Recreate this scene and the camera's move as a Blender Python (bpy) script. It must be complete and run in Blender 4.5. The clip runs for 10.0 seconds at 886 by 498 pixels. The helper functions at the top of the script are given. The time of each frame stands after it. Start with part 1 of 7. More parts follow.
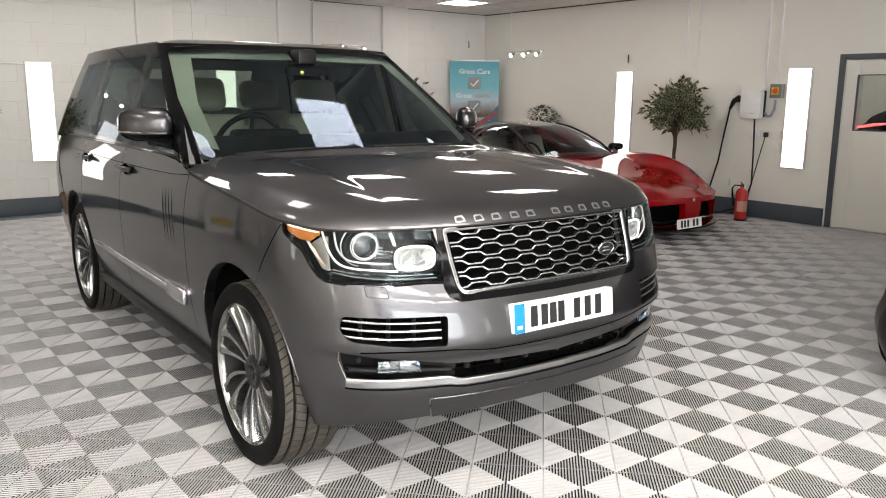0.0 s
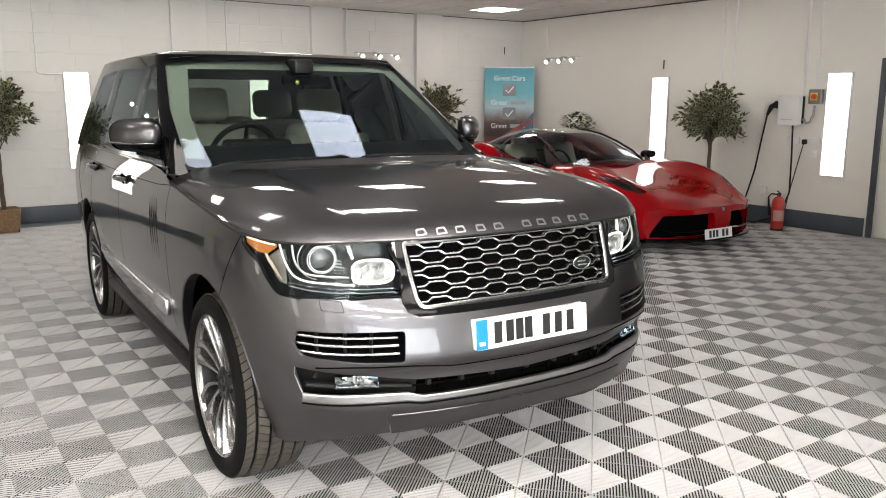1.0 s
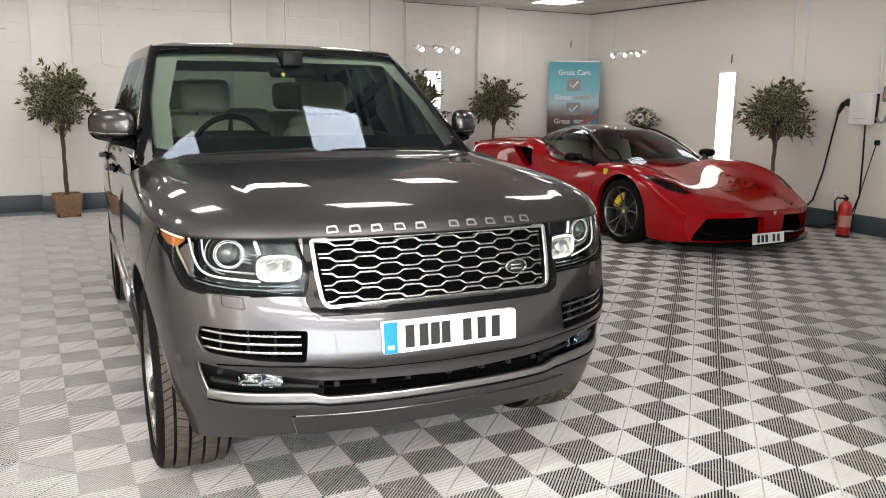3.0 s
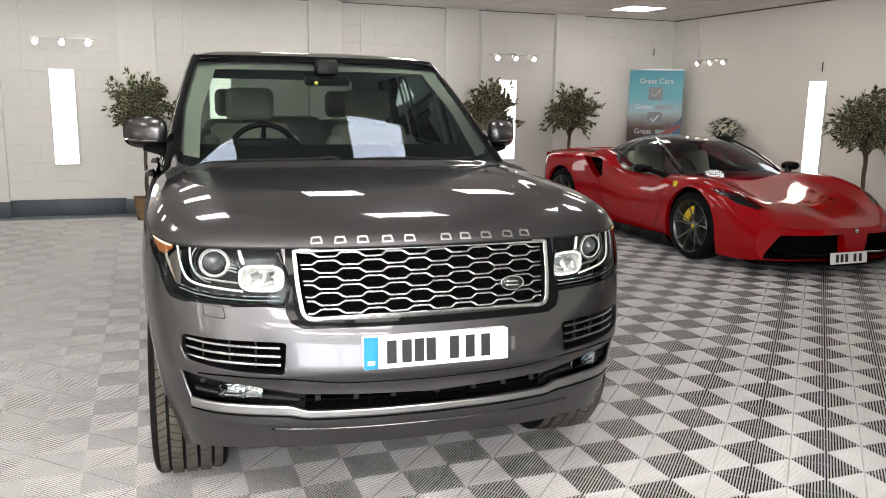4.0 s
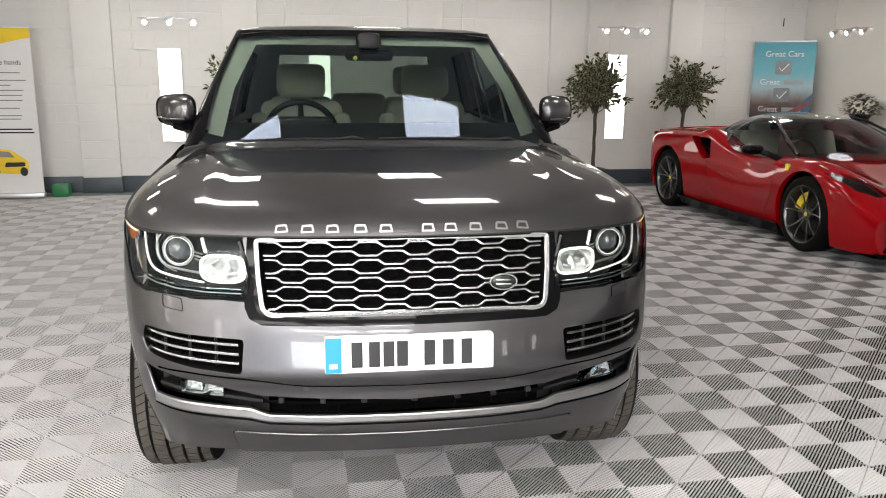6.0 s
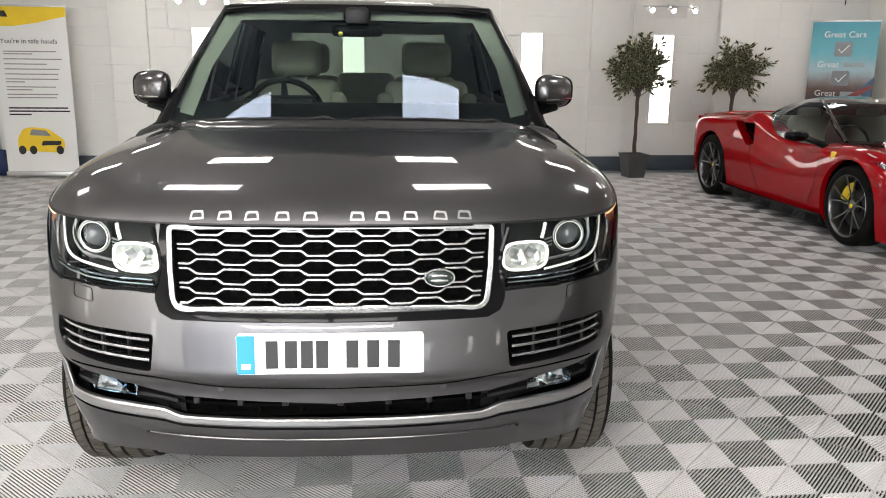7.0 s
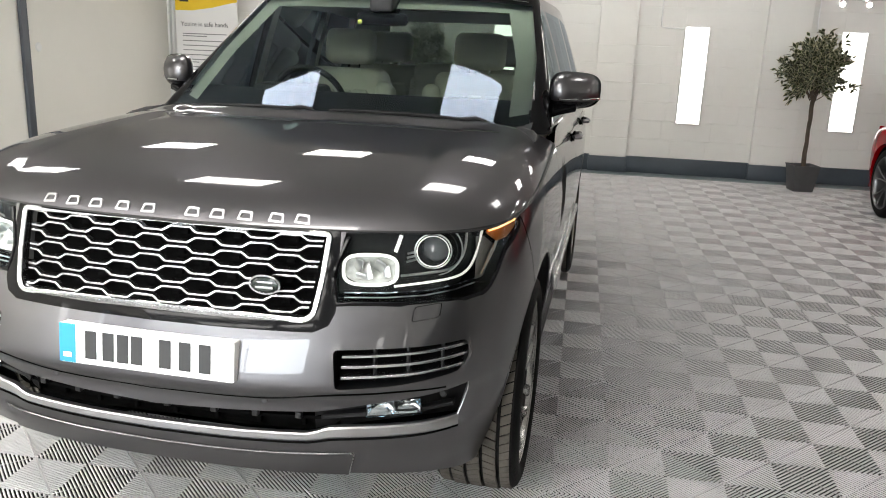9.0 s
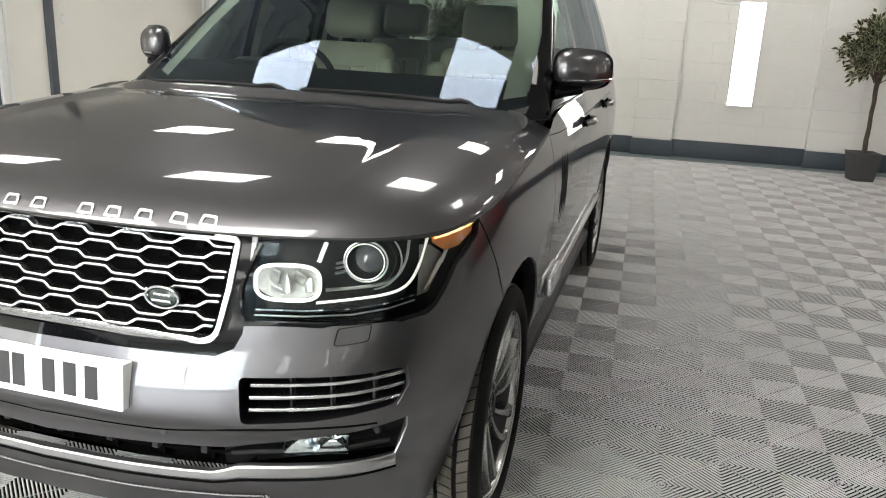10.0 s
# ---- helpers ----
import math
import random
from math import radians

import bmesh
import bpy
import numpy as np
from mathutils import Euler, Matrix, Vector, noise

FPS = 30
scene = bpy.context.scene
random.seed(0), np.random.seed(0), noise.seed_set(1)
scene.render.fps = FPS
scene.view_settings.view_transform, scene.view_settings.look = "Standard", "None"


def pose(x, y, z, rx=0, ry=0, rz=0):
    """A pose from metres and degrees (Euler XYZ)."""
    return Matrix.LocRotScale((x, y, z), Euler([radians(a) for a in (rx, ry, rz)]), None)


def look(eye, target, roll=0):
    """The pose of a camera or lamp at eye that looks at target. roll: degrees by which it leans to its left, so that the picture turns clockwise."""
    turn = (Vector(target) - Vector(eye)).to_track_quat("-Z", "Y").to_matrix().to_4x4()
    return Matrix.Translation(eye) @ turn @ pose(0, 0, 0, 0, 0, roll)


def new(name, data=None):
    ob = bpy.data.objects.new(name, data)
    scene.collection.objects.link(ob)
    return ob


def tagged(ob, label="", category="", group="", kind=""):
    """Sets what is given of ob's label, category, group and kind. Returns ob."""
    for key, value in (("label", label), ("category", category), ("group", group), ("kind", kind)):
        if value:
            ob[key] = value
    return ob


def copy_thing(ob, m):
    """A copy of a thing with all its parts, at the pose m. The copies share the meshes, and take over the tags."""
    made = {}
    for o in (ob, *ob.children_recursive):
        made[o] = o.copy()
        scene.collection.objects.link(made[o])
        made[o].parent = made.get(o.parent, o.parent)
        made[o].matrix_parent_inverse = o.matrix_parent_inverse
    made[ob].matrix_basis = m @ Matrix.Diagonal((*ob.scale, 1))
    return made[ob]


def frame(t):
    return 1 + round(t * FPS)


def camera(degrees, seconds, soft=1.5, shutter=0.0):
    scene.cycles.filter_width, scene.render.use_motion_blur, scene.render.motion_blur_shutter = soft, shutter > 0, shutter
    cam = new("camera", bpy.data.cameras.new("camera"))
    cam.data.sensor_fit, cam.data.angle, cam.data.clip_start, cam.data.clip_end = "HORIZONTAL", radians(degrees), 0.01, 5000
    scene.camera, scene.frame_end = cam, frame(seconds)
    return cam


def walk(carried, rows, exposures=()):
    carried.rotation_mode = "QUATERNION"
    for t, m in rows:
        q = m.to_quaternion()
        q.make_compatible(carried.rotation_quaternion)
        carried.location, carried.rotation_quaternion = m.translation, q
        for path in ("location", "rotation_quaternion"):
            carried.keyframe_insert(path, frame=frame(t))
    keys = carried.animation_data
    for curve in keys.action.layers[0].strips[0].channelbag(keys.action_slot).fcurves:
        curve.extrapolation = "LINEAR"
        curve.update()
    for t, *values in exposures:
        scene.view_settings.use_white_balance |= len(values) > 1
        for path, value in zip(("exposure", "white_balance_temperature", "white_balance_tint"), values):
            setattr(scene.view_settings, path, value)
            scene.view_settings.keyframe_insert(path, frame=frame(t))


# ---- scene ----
cam = camera(57.8, 10.0, soft=1.0)
PATH = [
    (0, (0.047, -0.061, 1.537), (1.258, 1.485, 1.156), 0.5),
    (0.5, (0.224, -0.147, 1.558), (1.385, 1.438, 1.186), 0.3),
    (1, (0.357, -0.203, 1.554), (1.462, 1.423, 1.187), 0.2),
    (1.5, (0.504, -0.306, 1.56), (1.555, 1.356, 1.194), 0.2),
    (2, (0.621, -0.411, 1.552), (1.62, 1.282, 1.181), 0.2),
    (2.2, (0.672, -0.423, 1.55), (1.65, 1.281, 1.176), 0.3),
    (3.3, (1.084, -0.438, 1.564), (1.933, 1.332, 1.183), 0.9),
    (3.5, (1.149, -0.445, 1.567), (1.954, 1.347, 1.191), 1.0),
    (4, (1.36, -0.492, 1.564), (2.041, 1.352, 1.198), 0.9),
    (4.5, (1.577, -0.55, 1.566), (2.145, 1.332, 1.193), 0.5),
    (5, (1.715, -0.523, 1.563), (2.186, 1.382, 1.178), 0.1),
    (5.5, (1.865, -0.433, 1.565), (2.253, 1.487, 1.162), -0.2),
    (5.7, (1.891, -0.39, 1.559), (2.267, 1.532, 1.153), 0.1),
    (6.8, (2.217, -0.152, 1.553), (2.48, 1.772, 1.078), 0.8),
    (7, (2.346, -0.131, 1.532), (2.558, 1.803, 1.068), 0.7),
    (7.5, (2.565, -0.029, 1.521), (2.689, 1.91, 1.045), 1.0),
    (8, (2.809, 0.097, 1.539), (2.803, 2.037, 1.053), 1.5),
    (8.5, (3.081, 0.15, 1.53), (2.912, 2.082, 1.04), 1.8),
    (9, (3.373, 0.138, 1.56), (3.063, 2.05, 1.062), 2.3),
    (9.5, (3.508, 0.267, 1.55), (3.089, 2.153, 1.034), 2.5),
    (10, (3.581, 0.566, 1.556), (3.144, 2.436, 0.998), 2.7),
]
walk(cam, [(t, look(eye, target, roll)) for t, eye, target, roll in PATH], exposures=[(0, -0.05, 6690, 11), (4, -0.05, 6670, 11), (5.5, -0.02, 6620, 11), (7.5, 0.11, 6520, 10), (9, 0.19, 6500, 9), (10, 0.29, 6500, 7)])

# ---- world and exposure ----
world = bpy.data.worlds.new("world")
scene.world = world
world.use_nodes = True
world.node_tree.nodes["Background"].inputs["Color"].default_value = (0.5, 0.55, 0.6, 1)
world.node_tree.nodes["Background"].inputs["Strength"].default_value = 0.15
scene.view_settings.exposure = 0.0
CEILING_GLOW, FRONT_GLOW, WALL_GLOW, DAYLIGHT = 11.7, 14.0, 4.0, 41.0


# ---- materials ----
def mat(name, color, rough=0.5, metal=0.0, coat=0.0, vary=0.0, scale=8.0, bump=0.0, bump_scale=120.0, rough_vary=0.0, island=0.0, spec=0.5, coat_rough=0.03, second=None, flake=0.0, edge=None):
    """A node material: colour mottled at two scales, with fine relief."""
    m = bpy.data.materials.new(name)
    m.use_nodes = True
    nt = m.node_tree
    b = nt.nodes["Principled BSDF"]
    b.inputs["Base Color"].default_value = (*color, 1)
    b.inputs["Roughness"].default_value = rough
    b.inputs["Metallic"].default_value = metal
    b.inputs["Coat Weight"].default_value = coat
    b.inputs["Coat Roughness"].default_value = coat_rough
    b.inputs["Specular IOR Level"].default_value = spec
    if edge is not None:
        b.inputs["Specular Tint"].default_value = (edge, edge, edge, 1)
    co = nt.nodes.new("ShaderNodeTexCoord")

    def noise_at(sc, detail=4.0):
        n = nt.nodes.new("ShaderNodeTexNoise")
        n.inputs["Scale"].default_value = sc
        n.inputs["Detail"].default_value = detail
        nt.links.new(co.outputs["Object"], n.inputs["Vector"])
        return n.outputs["Fac"]

    if vary or second or island:
        mix = nt.nodes.new("ShaderNodeMix")
        mix.data_type = "RGBA"
        lo = tuple(c * (1 - vary) for c in color)
        hi = second or tuple(min(1, c * (1 + vary)) for c in color)
        mix.inputs[6].default_value, mix.inputs[7].default_value = (*lo, 1), (*hi, 1)
        a, c = noise_at(scale), noise_at(scale * 9, 2.0)
        add = nt.nodes.new("ShaderNodeMath")
        add.operation = "MULTIPLY_ADD"
        add.inputs[1].default_value = 0.4
        nt.links.new(c, add.inputs[0])
        less = nt.nodes.new("ShaderNodeMath")
        less.operation = "MULTIPLY_ADD"
        less.inputs[1].default_value, less.inputs[2].default_value = 1.5, -0.45
        nt.links.new(a, less.inputs[0])
        nt.links.new(less.outputs[0], add.inputs[2])
        out = add.outputs[0]
        if island:
            info = nt.nodes.new("ShaderNodeObjectInfo")
            geo = nt.nodes.new("ShaderNodeNewGeometry")
            both = nt.nodes.new("ShaderNodeMath")
            nt.links.new(info.outputs["Random"], both.inputs[0])
            nt.links.new(geo.outputs["Random Per Island"], both.inputs[1])
            more = nt.nodes.new("ShaderNodeMath")
            more.operation = "MULTIPLY_ADD"
            more.inputs[1].default_value = island
            nt.links.new(both.outputs[0], more.inputs[0])
            nt.links.new(out, more.inputs[2])
            out = more.outputs[0]
        nt.links.new(out, mix.inputs[0])
        nt.links.new(mix.outputs[2], b.inputs["Base Color"])
    if rough_vary:
        r = nt.nodes.new("ShaderNodeMapRange")
        r.inputs[3].default_value, r.inputs[4].default_value = max(0.02, rough - rough_vary), rough + rough_vary
        nt.links.new(noise_at(scale * 2), r.inputs[0])
        nt.links.new(r.outputs[0], b.inputs["Roughness"])
    if bump or flake:
        k = nt.nodes.new("ShaderNodeBump")
        k.inputs["Strength"].default_value = bump or flake
        k.inputs["Distance"].default_value = 0.002
        nt.links.new(noise_at(bump_scale, 3.0), k.inputs["Height"])
        nt.links.new(k.outputs[0], b.inputs["Normal"])
    return m


def glow(name, color, strength):
    m = bpy.data.materials.new(name)
    m.use_nodes = True
    b = m.node_tree.nodes["Principled BSDF"]
    b.inputs["Base Color"].default_value = (0.9, 0.9, 0.9, 1)
    b.inputs["Emission Color"].default_value = (*color, 1)
    b.inputs["Emission Strength"].default_value = strength
    return m


def glass(name, color, rough=0.0, ior=1.45, sheen=(0.8, 0.9, 1.0)):
    """Thin tinted sheet: what passes is coloured, the gloss follows Fresnel."""
    m = bpy.data.materials.new(name)
    m.use_nodes = True
    nt = m.node_tree
    nt.nodes.remove(nt.nodes["Principled BSDF"])
    out = nt.nodes["Material Output"]
    a, g, mix, fr = (nt.nodes.new(n) for n in ("ShaderNodeBsdfTransparent", "ShaderNodeBsdfGlossy", "ShaderNodeMixShader", "ShaderNodeFresnel"))
    a.inputs["Color"].default_value = (*color, 1)
    g.inputs["Roughness"].default_value = rough
    g.inputs["Color"].default_value = (*sheen, 1)
    fr.inputs["IOR"].default_value = ior
    nt.links.new(fr.outputs[0], mix.inputs[0])
    nt.links.new(a.outputs[0], mix.inputs[1])
    nt.links.new(g.outputs[0], mix.inputs[2])
    nt.links.new(mix.outputs[0], out.inputs["Surface"])
    return m


WALL = mat("white wall paint", (0.76, 0.75, 0.72), 0.55, vary=0.05, scale=1.2, bump=0.25, bump_scale=40, rough_vary=0.1)
PARTITION = mat("smooth white board", (0.8, 0.782, 0.725), 0.4, vary=0.03, scale=0.8, bump=0.05, bump_scale=30)
SKIRT = mat("slate blue skirting paint", (0.05, 0.064, 0.08), 0.45, vary=0.2, scale=2.5, bump=0.2, bump_scale=40)
CEIL = mat("ceiling board", (0.78, 0.77, 0.74), 0.8, vary=0.05, scale=2, bump=0.3, bump_scale=200)
# near-black: the shade in the tile gaps is put into this colour
FLOOR_BASE = mat("near-black floor under the grid", (0.008, 0.008, 0.0085), 0.8, spec=0.2, vary=0.3, scale=3)
TILE = mat("grey plastic floor tile", (0.475, 0.472, 0.472), 0.4, vary=0.1, scale=5, island=0.06, rough_vary=0.06, spec=0.35)
NAME_MARK = mat("dull silver mark", (0.38, 0.38, 0.385), 0.4, metal=1.0, vary=0.05, scale=20)
LED = glow("lit led panel", (1.0, 0.97, 0.925), WALL_GLOW)
LED_CEILING = glow("lit ceiling panel", (1.0, 0.965, 0.915), CEILING_GLOW)
# glow of the fill panels added out of view over the front bay
LED_FILL = glow("added front fill panel", (1.0, 0.965, 0.915), FRONT_GLOW)
SPOT = glow("lit spot bulb", (1.0, 0.93, 0.82), 40.0)
PAINT = mat("grey metallic car paint", (0.104, 0.101, 0.108), 0.36, metal=1.0, coat=1.0, coat_rough=0.008, vary=0.04, scale=3, flake=0.03, bump_scale=1500, spec=0.5, edge=0.3)
BLACK_GLOSS = mat("gloss black trim", (0.003, 0.003, 0.0035), 0.05, spec=0.14, vary=0.2, scale=6)
BLACK = mat("black plastic", (0.010, 0.010, 0.0105), 0.5, spec=0.3, vary=0.25, scale=12, bump=0.15, bump_scale=400)
# near-black without gloss: shade of deep openings and gaps put into colour
DARK_VOID = mat("near-black void backing", (0.0035, 0.0035, 0.0035), 0.9, spec=0.0, vary=0.3, scale=10)
CHROME = mat("satin silver trim", (0.62, 0.62, 0.63), 0.24, metal=1.0, vary=0.04, scale=9)
BRIGHT = mat("bright chrome", (0.88, 0.88, 0.89), 0.07, metal=1.0, vary=0.03, scale=9)
ALLOY = mat("silver alloy", (0.33, 0.327, 0.323), 0.26, metal=0.95, coat=0.4, vary=0.06, scale=12)
ALLOY_DARK = mat("grey alloy barrel", (0.03, 0.03, 0.031), 0.45, metal=0.7, vary=0.1, scale=12)
RUBBER = mat("tyre rubber", (0.007, 0.0068, 0.0066), 0.65, spec=0.06, vary=0.3, scale=9, bump=0.3, bump_scale=250)
TREAD = mat("dusty tread", (0.075, 0.068, 0.058), 0.85, spec=0.2, vary=0.3, scale=14, bump=0.3, bump_scale=200)
SCREEN = glass("windscreen glass", (0.68, 0.77, 0.7), ior=1.5, sheen=(0.56, 0.66, 0.85))
SIDE_CLEAR = glass("clear side glass", (0.62, 0.7, 0.64), ior=1.4, sheen=(0.5, 0.56, 0.62))
SATIN = mat("satin grey trim", (0.4, 0.4, 0.405), 0.33, metal=1.0, vary=0.05, scale=9)
TINT = glass("tinted side glass", (0.26, 0.3, 0.27), ior=1.4, sheen=(0.5, 0.56, 0.62))
CLEAR = glass("clear lens", (0.93, 0.95, 0.95), ior=1.3)
LEATHER = mat("ivory leather", (0.66, 0.64, 0.55), 0.5, vary=0.08, scale=6, bump=0.2, bump_scale=300)
CREAM = mat("cream headlining", (0.6, 0.6, 0.54), 0.8, vary=0.05, scale=6)
DASH = mat("dark dash leather", (0.012, 0.014, 0.014), 0.6, spec=0.3, vary=0.2, scale=9, bump=0.15, bump_scale=500)
WHITE = mat("white plastic", (0.8, 0.8, 0.79), 0.35, vary=0.03, scale=6)
PLATE_WHITE = mat("white number plate", (0.85, 0.85, 0.84), 0.35, vary=0.02)
PLATE_BLUE = mat("blue plate band", (0.005, 0.22, 0.42), 0.4, vary=0.04)
INK = mat("black print", (0.012, 0.012, 0.012), 0.5, vary=0.1)
DRL = glow("lit daytime lamp", (1.0, 0.96, 0.88), 0.85)
DRL_DIM = glow("dim light guide", (1.0, 0.93, 0.8), 0.5)
BRONZE = mat("warm lamp reflector", (0.5, 0.36, 0.26), 0.3, metal=0.8, vary=0.2, scale=40)
AMBER = mat("amber reflector", (0.6, 0.21, 0.035), 0.3, metal=0.6, coat=0.5, vary=0.3, scale=30)
AMBER_LIT = glow("lit amber line", (1.0, 0.43, 0.012), 1.25)


# ---- mesh helpers ----
def smooth(me, angle=35):
    me.polygons.foreach_set("use_smooth", [True] * len(me.polygons))
    me.set_sharp_from_angle(angle=radians(angle))


def part(name, bm, material, parent=None, label="", angle=35, recalc=True):
    """Links a bmesh as one mesh object under a thing or a part."""
    me = bpy.data.meshes.new(name)
    if recalc:
        bmesh.ops.recalc_face_normals(bm, faces=bm.faces[:])
    bm.to_mesh(me)
    bm.free()
    for m in material if isinstance(material, (list, tuple)) else (material,):
        me.materials.append(m)
    smooth(me, angle)
    ob = new(name, me)
    if parent is not None:
        ob.parent = parent
    if label:
        ob["label"] = label
    return ob


def thing(name, label, category, group="", m=None):
    ob = new(name)
    tagged(ob, label, category, group)
    if m is not None:
        ob.matrix_basis = m
    return ob


def box(bm, lo, hi, bevel=0.0, m=None, segs=2):
    """Adds a box from corner to corner, its edges rounded."""
    r = bmesh.ops.create_cube(bm, size=1.0)
    vs = r["verts"]
    size = Vector(hi) - Vector(lo)
    mid = (Vector(hi) + Vector(lo)) / 2
    for v in vs:
        v.co = Vector((v.co.x * size.x, v.co.y * size.y, v.co.z * size.z)) + mid
    if bevel:
        es = list({e for v in vs for e in v.link_edges})
        out = bmesh.ops.bevel(bm, geom=es, offset=min(bevel, 0.49 * min(abs(s) for s in size)), segments=segs, profile=0.5, affect="EDGES")
        vs = list({v for f in out["faces"] for v in f.verts} | {v for v in vs if v.is_valid})
    if m is not None:
        bmesh.ops.transform(bm, matrix=m, verts=vs)
    return vs


def boxes(*items, bevel=0.004):
    bm = bmesh.new()
    for lo, hi in items:
        box(bm, lo, hi, bevel)
    return bm


def lathe(profile, segs=32, axis="z", bm=None, m=None, arc=360.0):
    """Turns (radius, height) pairs about an axis."""
    bm = bm or bmesh.new()
    rings = []
    full = arc >= 359.9
    count = segs if full else segs + 1
    for r, h in profile:
        ring = []
        for k in range(count):
            a = radians(arc) * k / segs
            p = {"z": (r * math.cos(a), r * math.sin(a), h), "x": (h, r * math.cos(a), r * math.sin(a)), "y": (r * math.cos(a), h, r * math.sin(a))}[axis]
            p = Vector(p)
            ring.append(bm.verts.new(m @ p if m is not None else p))
        rings.append(ring)
    for a, b in zip(rings, rings[1:]):
        for k in range(count if full else count - 1):
            j = (k + 1) % count
            bm.faces.new((a[k], a[j], b[j], b[k]))
    return bm


def tube(points, radius, sides=8, bm=None, closed=False, cap=True, squash=(1, 1)):
    """Sweeps a round section along points; radius may be one number or one per point."""
    bm = bm or bmesh.new()
    pts = [Vector(p) for p in points]
    n = len(pts)
    rad = radius if isinstance(radius, (list, tuple)) else [radius] * n
    side = None
    rings = []
    for k, p in enumerate(pts):
        a = pts[k - 1] if k or closed else p
        b = pts[(k + 1) % n] if k < n - 1 or closed else p
        d = (b - a).normalized()
        if side is None:
            side = d.orthogonal().normalized()
        side = (side - d * side.dot(d)).normalized()
        up = d.cross(side)
        rings.append([bm.verts.new(p + rad[k] * (side * math.cos(t) * squash[0] + up * math.sin(t) * squash[1])) for t in (2 * math.pi * j / sides for j in range(sides))])
    for k in range(n if closed else n - 1):
        a, b = rings[k], rings[(k + 1) % n]
        for j in range(sides):
            bm.faces.new((a[j], a[(j + 1) % sides], b[(j + 1) % sides], b[j]))
    if cap and not closed:
        bm.faces.new(rings[0][::-1])
        bm.faces.new(rings[-1])
    return bm


def grid(rows, bm=None, close_u=False):
    """A quad sheet through rows of points."""
    bm = bm or bmesh.new()
    vs = [[bm.verts.new(p) for p in row] for row in rows]
    for a, b in zip(vs, vs[1:]):
        n = len(a)
        for k in range(n if close_u else n - 1):
            j = (k + 1) % n
            bm.faces.new((a[k], a[j], b[j], b[k]))
    return bm


def prism(poly, lo, hi, axis="y", bm=None, bevel=0.0):
    """A flat shape given by two coordinates, pulled out along the third."""
    bm = bm or bmesh.new()
    put3 = {"y": lambda a, b, c: (a, c, b), "x": lambda a, b, c: (c, a, b), "z": lambda a, b, c: (a, b, c)}[axis]
    front = [bm.verts.new(put3(a, b, lo)) for a, b in poly]
    back = [bm.verts.new(put3(a, b, hi)) for a, b in poly]
    faces = [bm.faces.new(front), bm.faces.new(back[::-1])]
    n = len(poly)
    for k in range(n):
        faces.append(bm.faces.new((front[k], back[k], back[(k + 1) % n], front[(k + 1) % n])))
    if bevel:
        bmesh.ops.bevel(bm, geom=list({e for f in faces[:1] for e in f.edges}), offset=bevel, segments=2, profile=0.5, affect="EDGES")
    return bm


def curve_at(points, t):
    """The value at t of a smooth line through (t, value) pairs."""
    if t <= points[0][0]:
        return points[0][1]
    for k in range(len(points) - 1):
        (a, va), (b, vb) = points[k], points[k + 1]
        if t <= b:
            h = b - a
            u = (t - a) / h
            ma = (vb - va) / h if k == 0 else (vb - points[k - 1][1]) / (b - points[k - 1][0])
            mb = (vb - va) / h if k == len(points) - 2 else (points[k + 2][1] - va) / (points[k + 2][0] - a)
            return va * (1 + 2 * u) * (1 - u) ** 2 + vb * u * u * (3 - 2 * u) + h * (ma * u * (1 - u) ** 2 - mb * u * u * (1 - u))
    return points[-1][1]


def rounded(poly, radius, segs=5):
    """A polygon with rounded corners."""
    out = []
    n = len(poly)
    for k in range(n):
        p, a, b = Vector(poly[k]), Vector(poly[k - 1]), Vector(poly[(k + 1) % n])
        r = radius[k] if isinstance(radius, (list, tuple)) else radius
        r = min(r, (a - p).length * 0.45, (b - p).length * 0.45)
        p0, p1 = p + (a - p).normalized() * r, p + (b - p).normalized() * r
        for j in range(segs + 1):
            u = j / segs
            q = p0 * (1 - u) ** 2 + p * 2 * u * (1 - u) + p1 * u * u
            out.append((q.x, q.y))
    return out


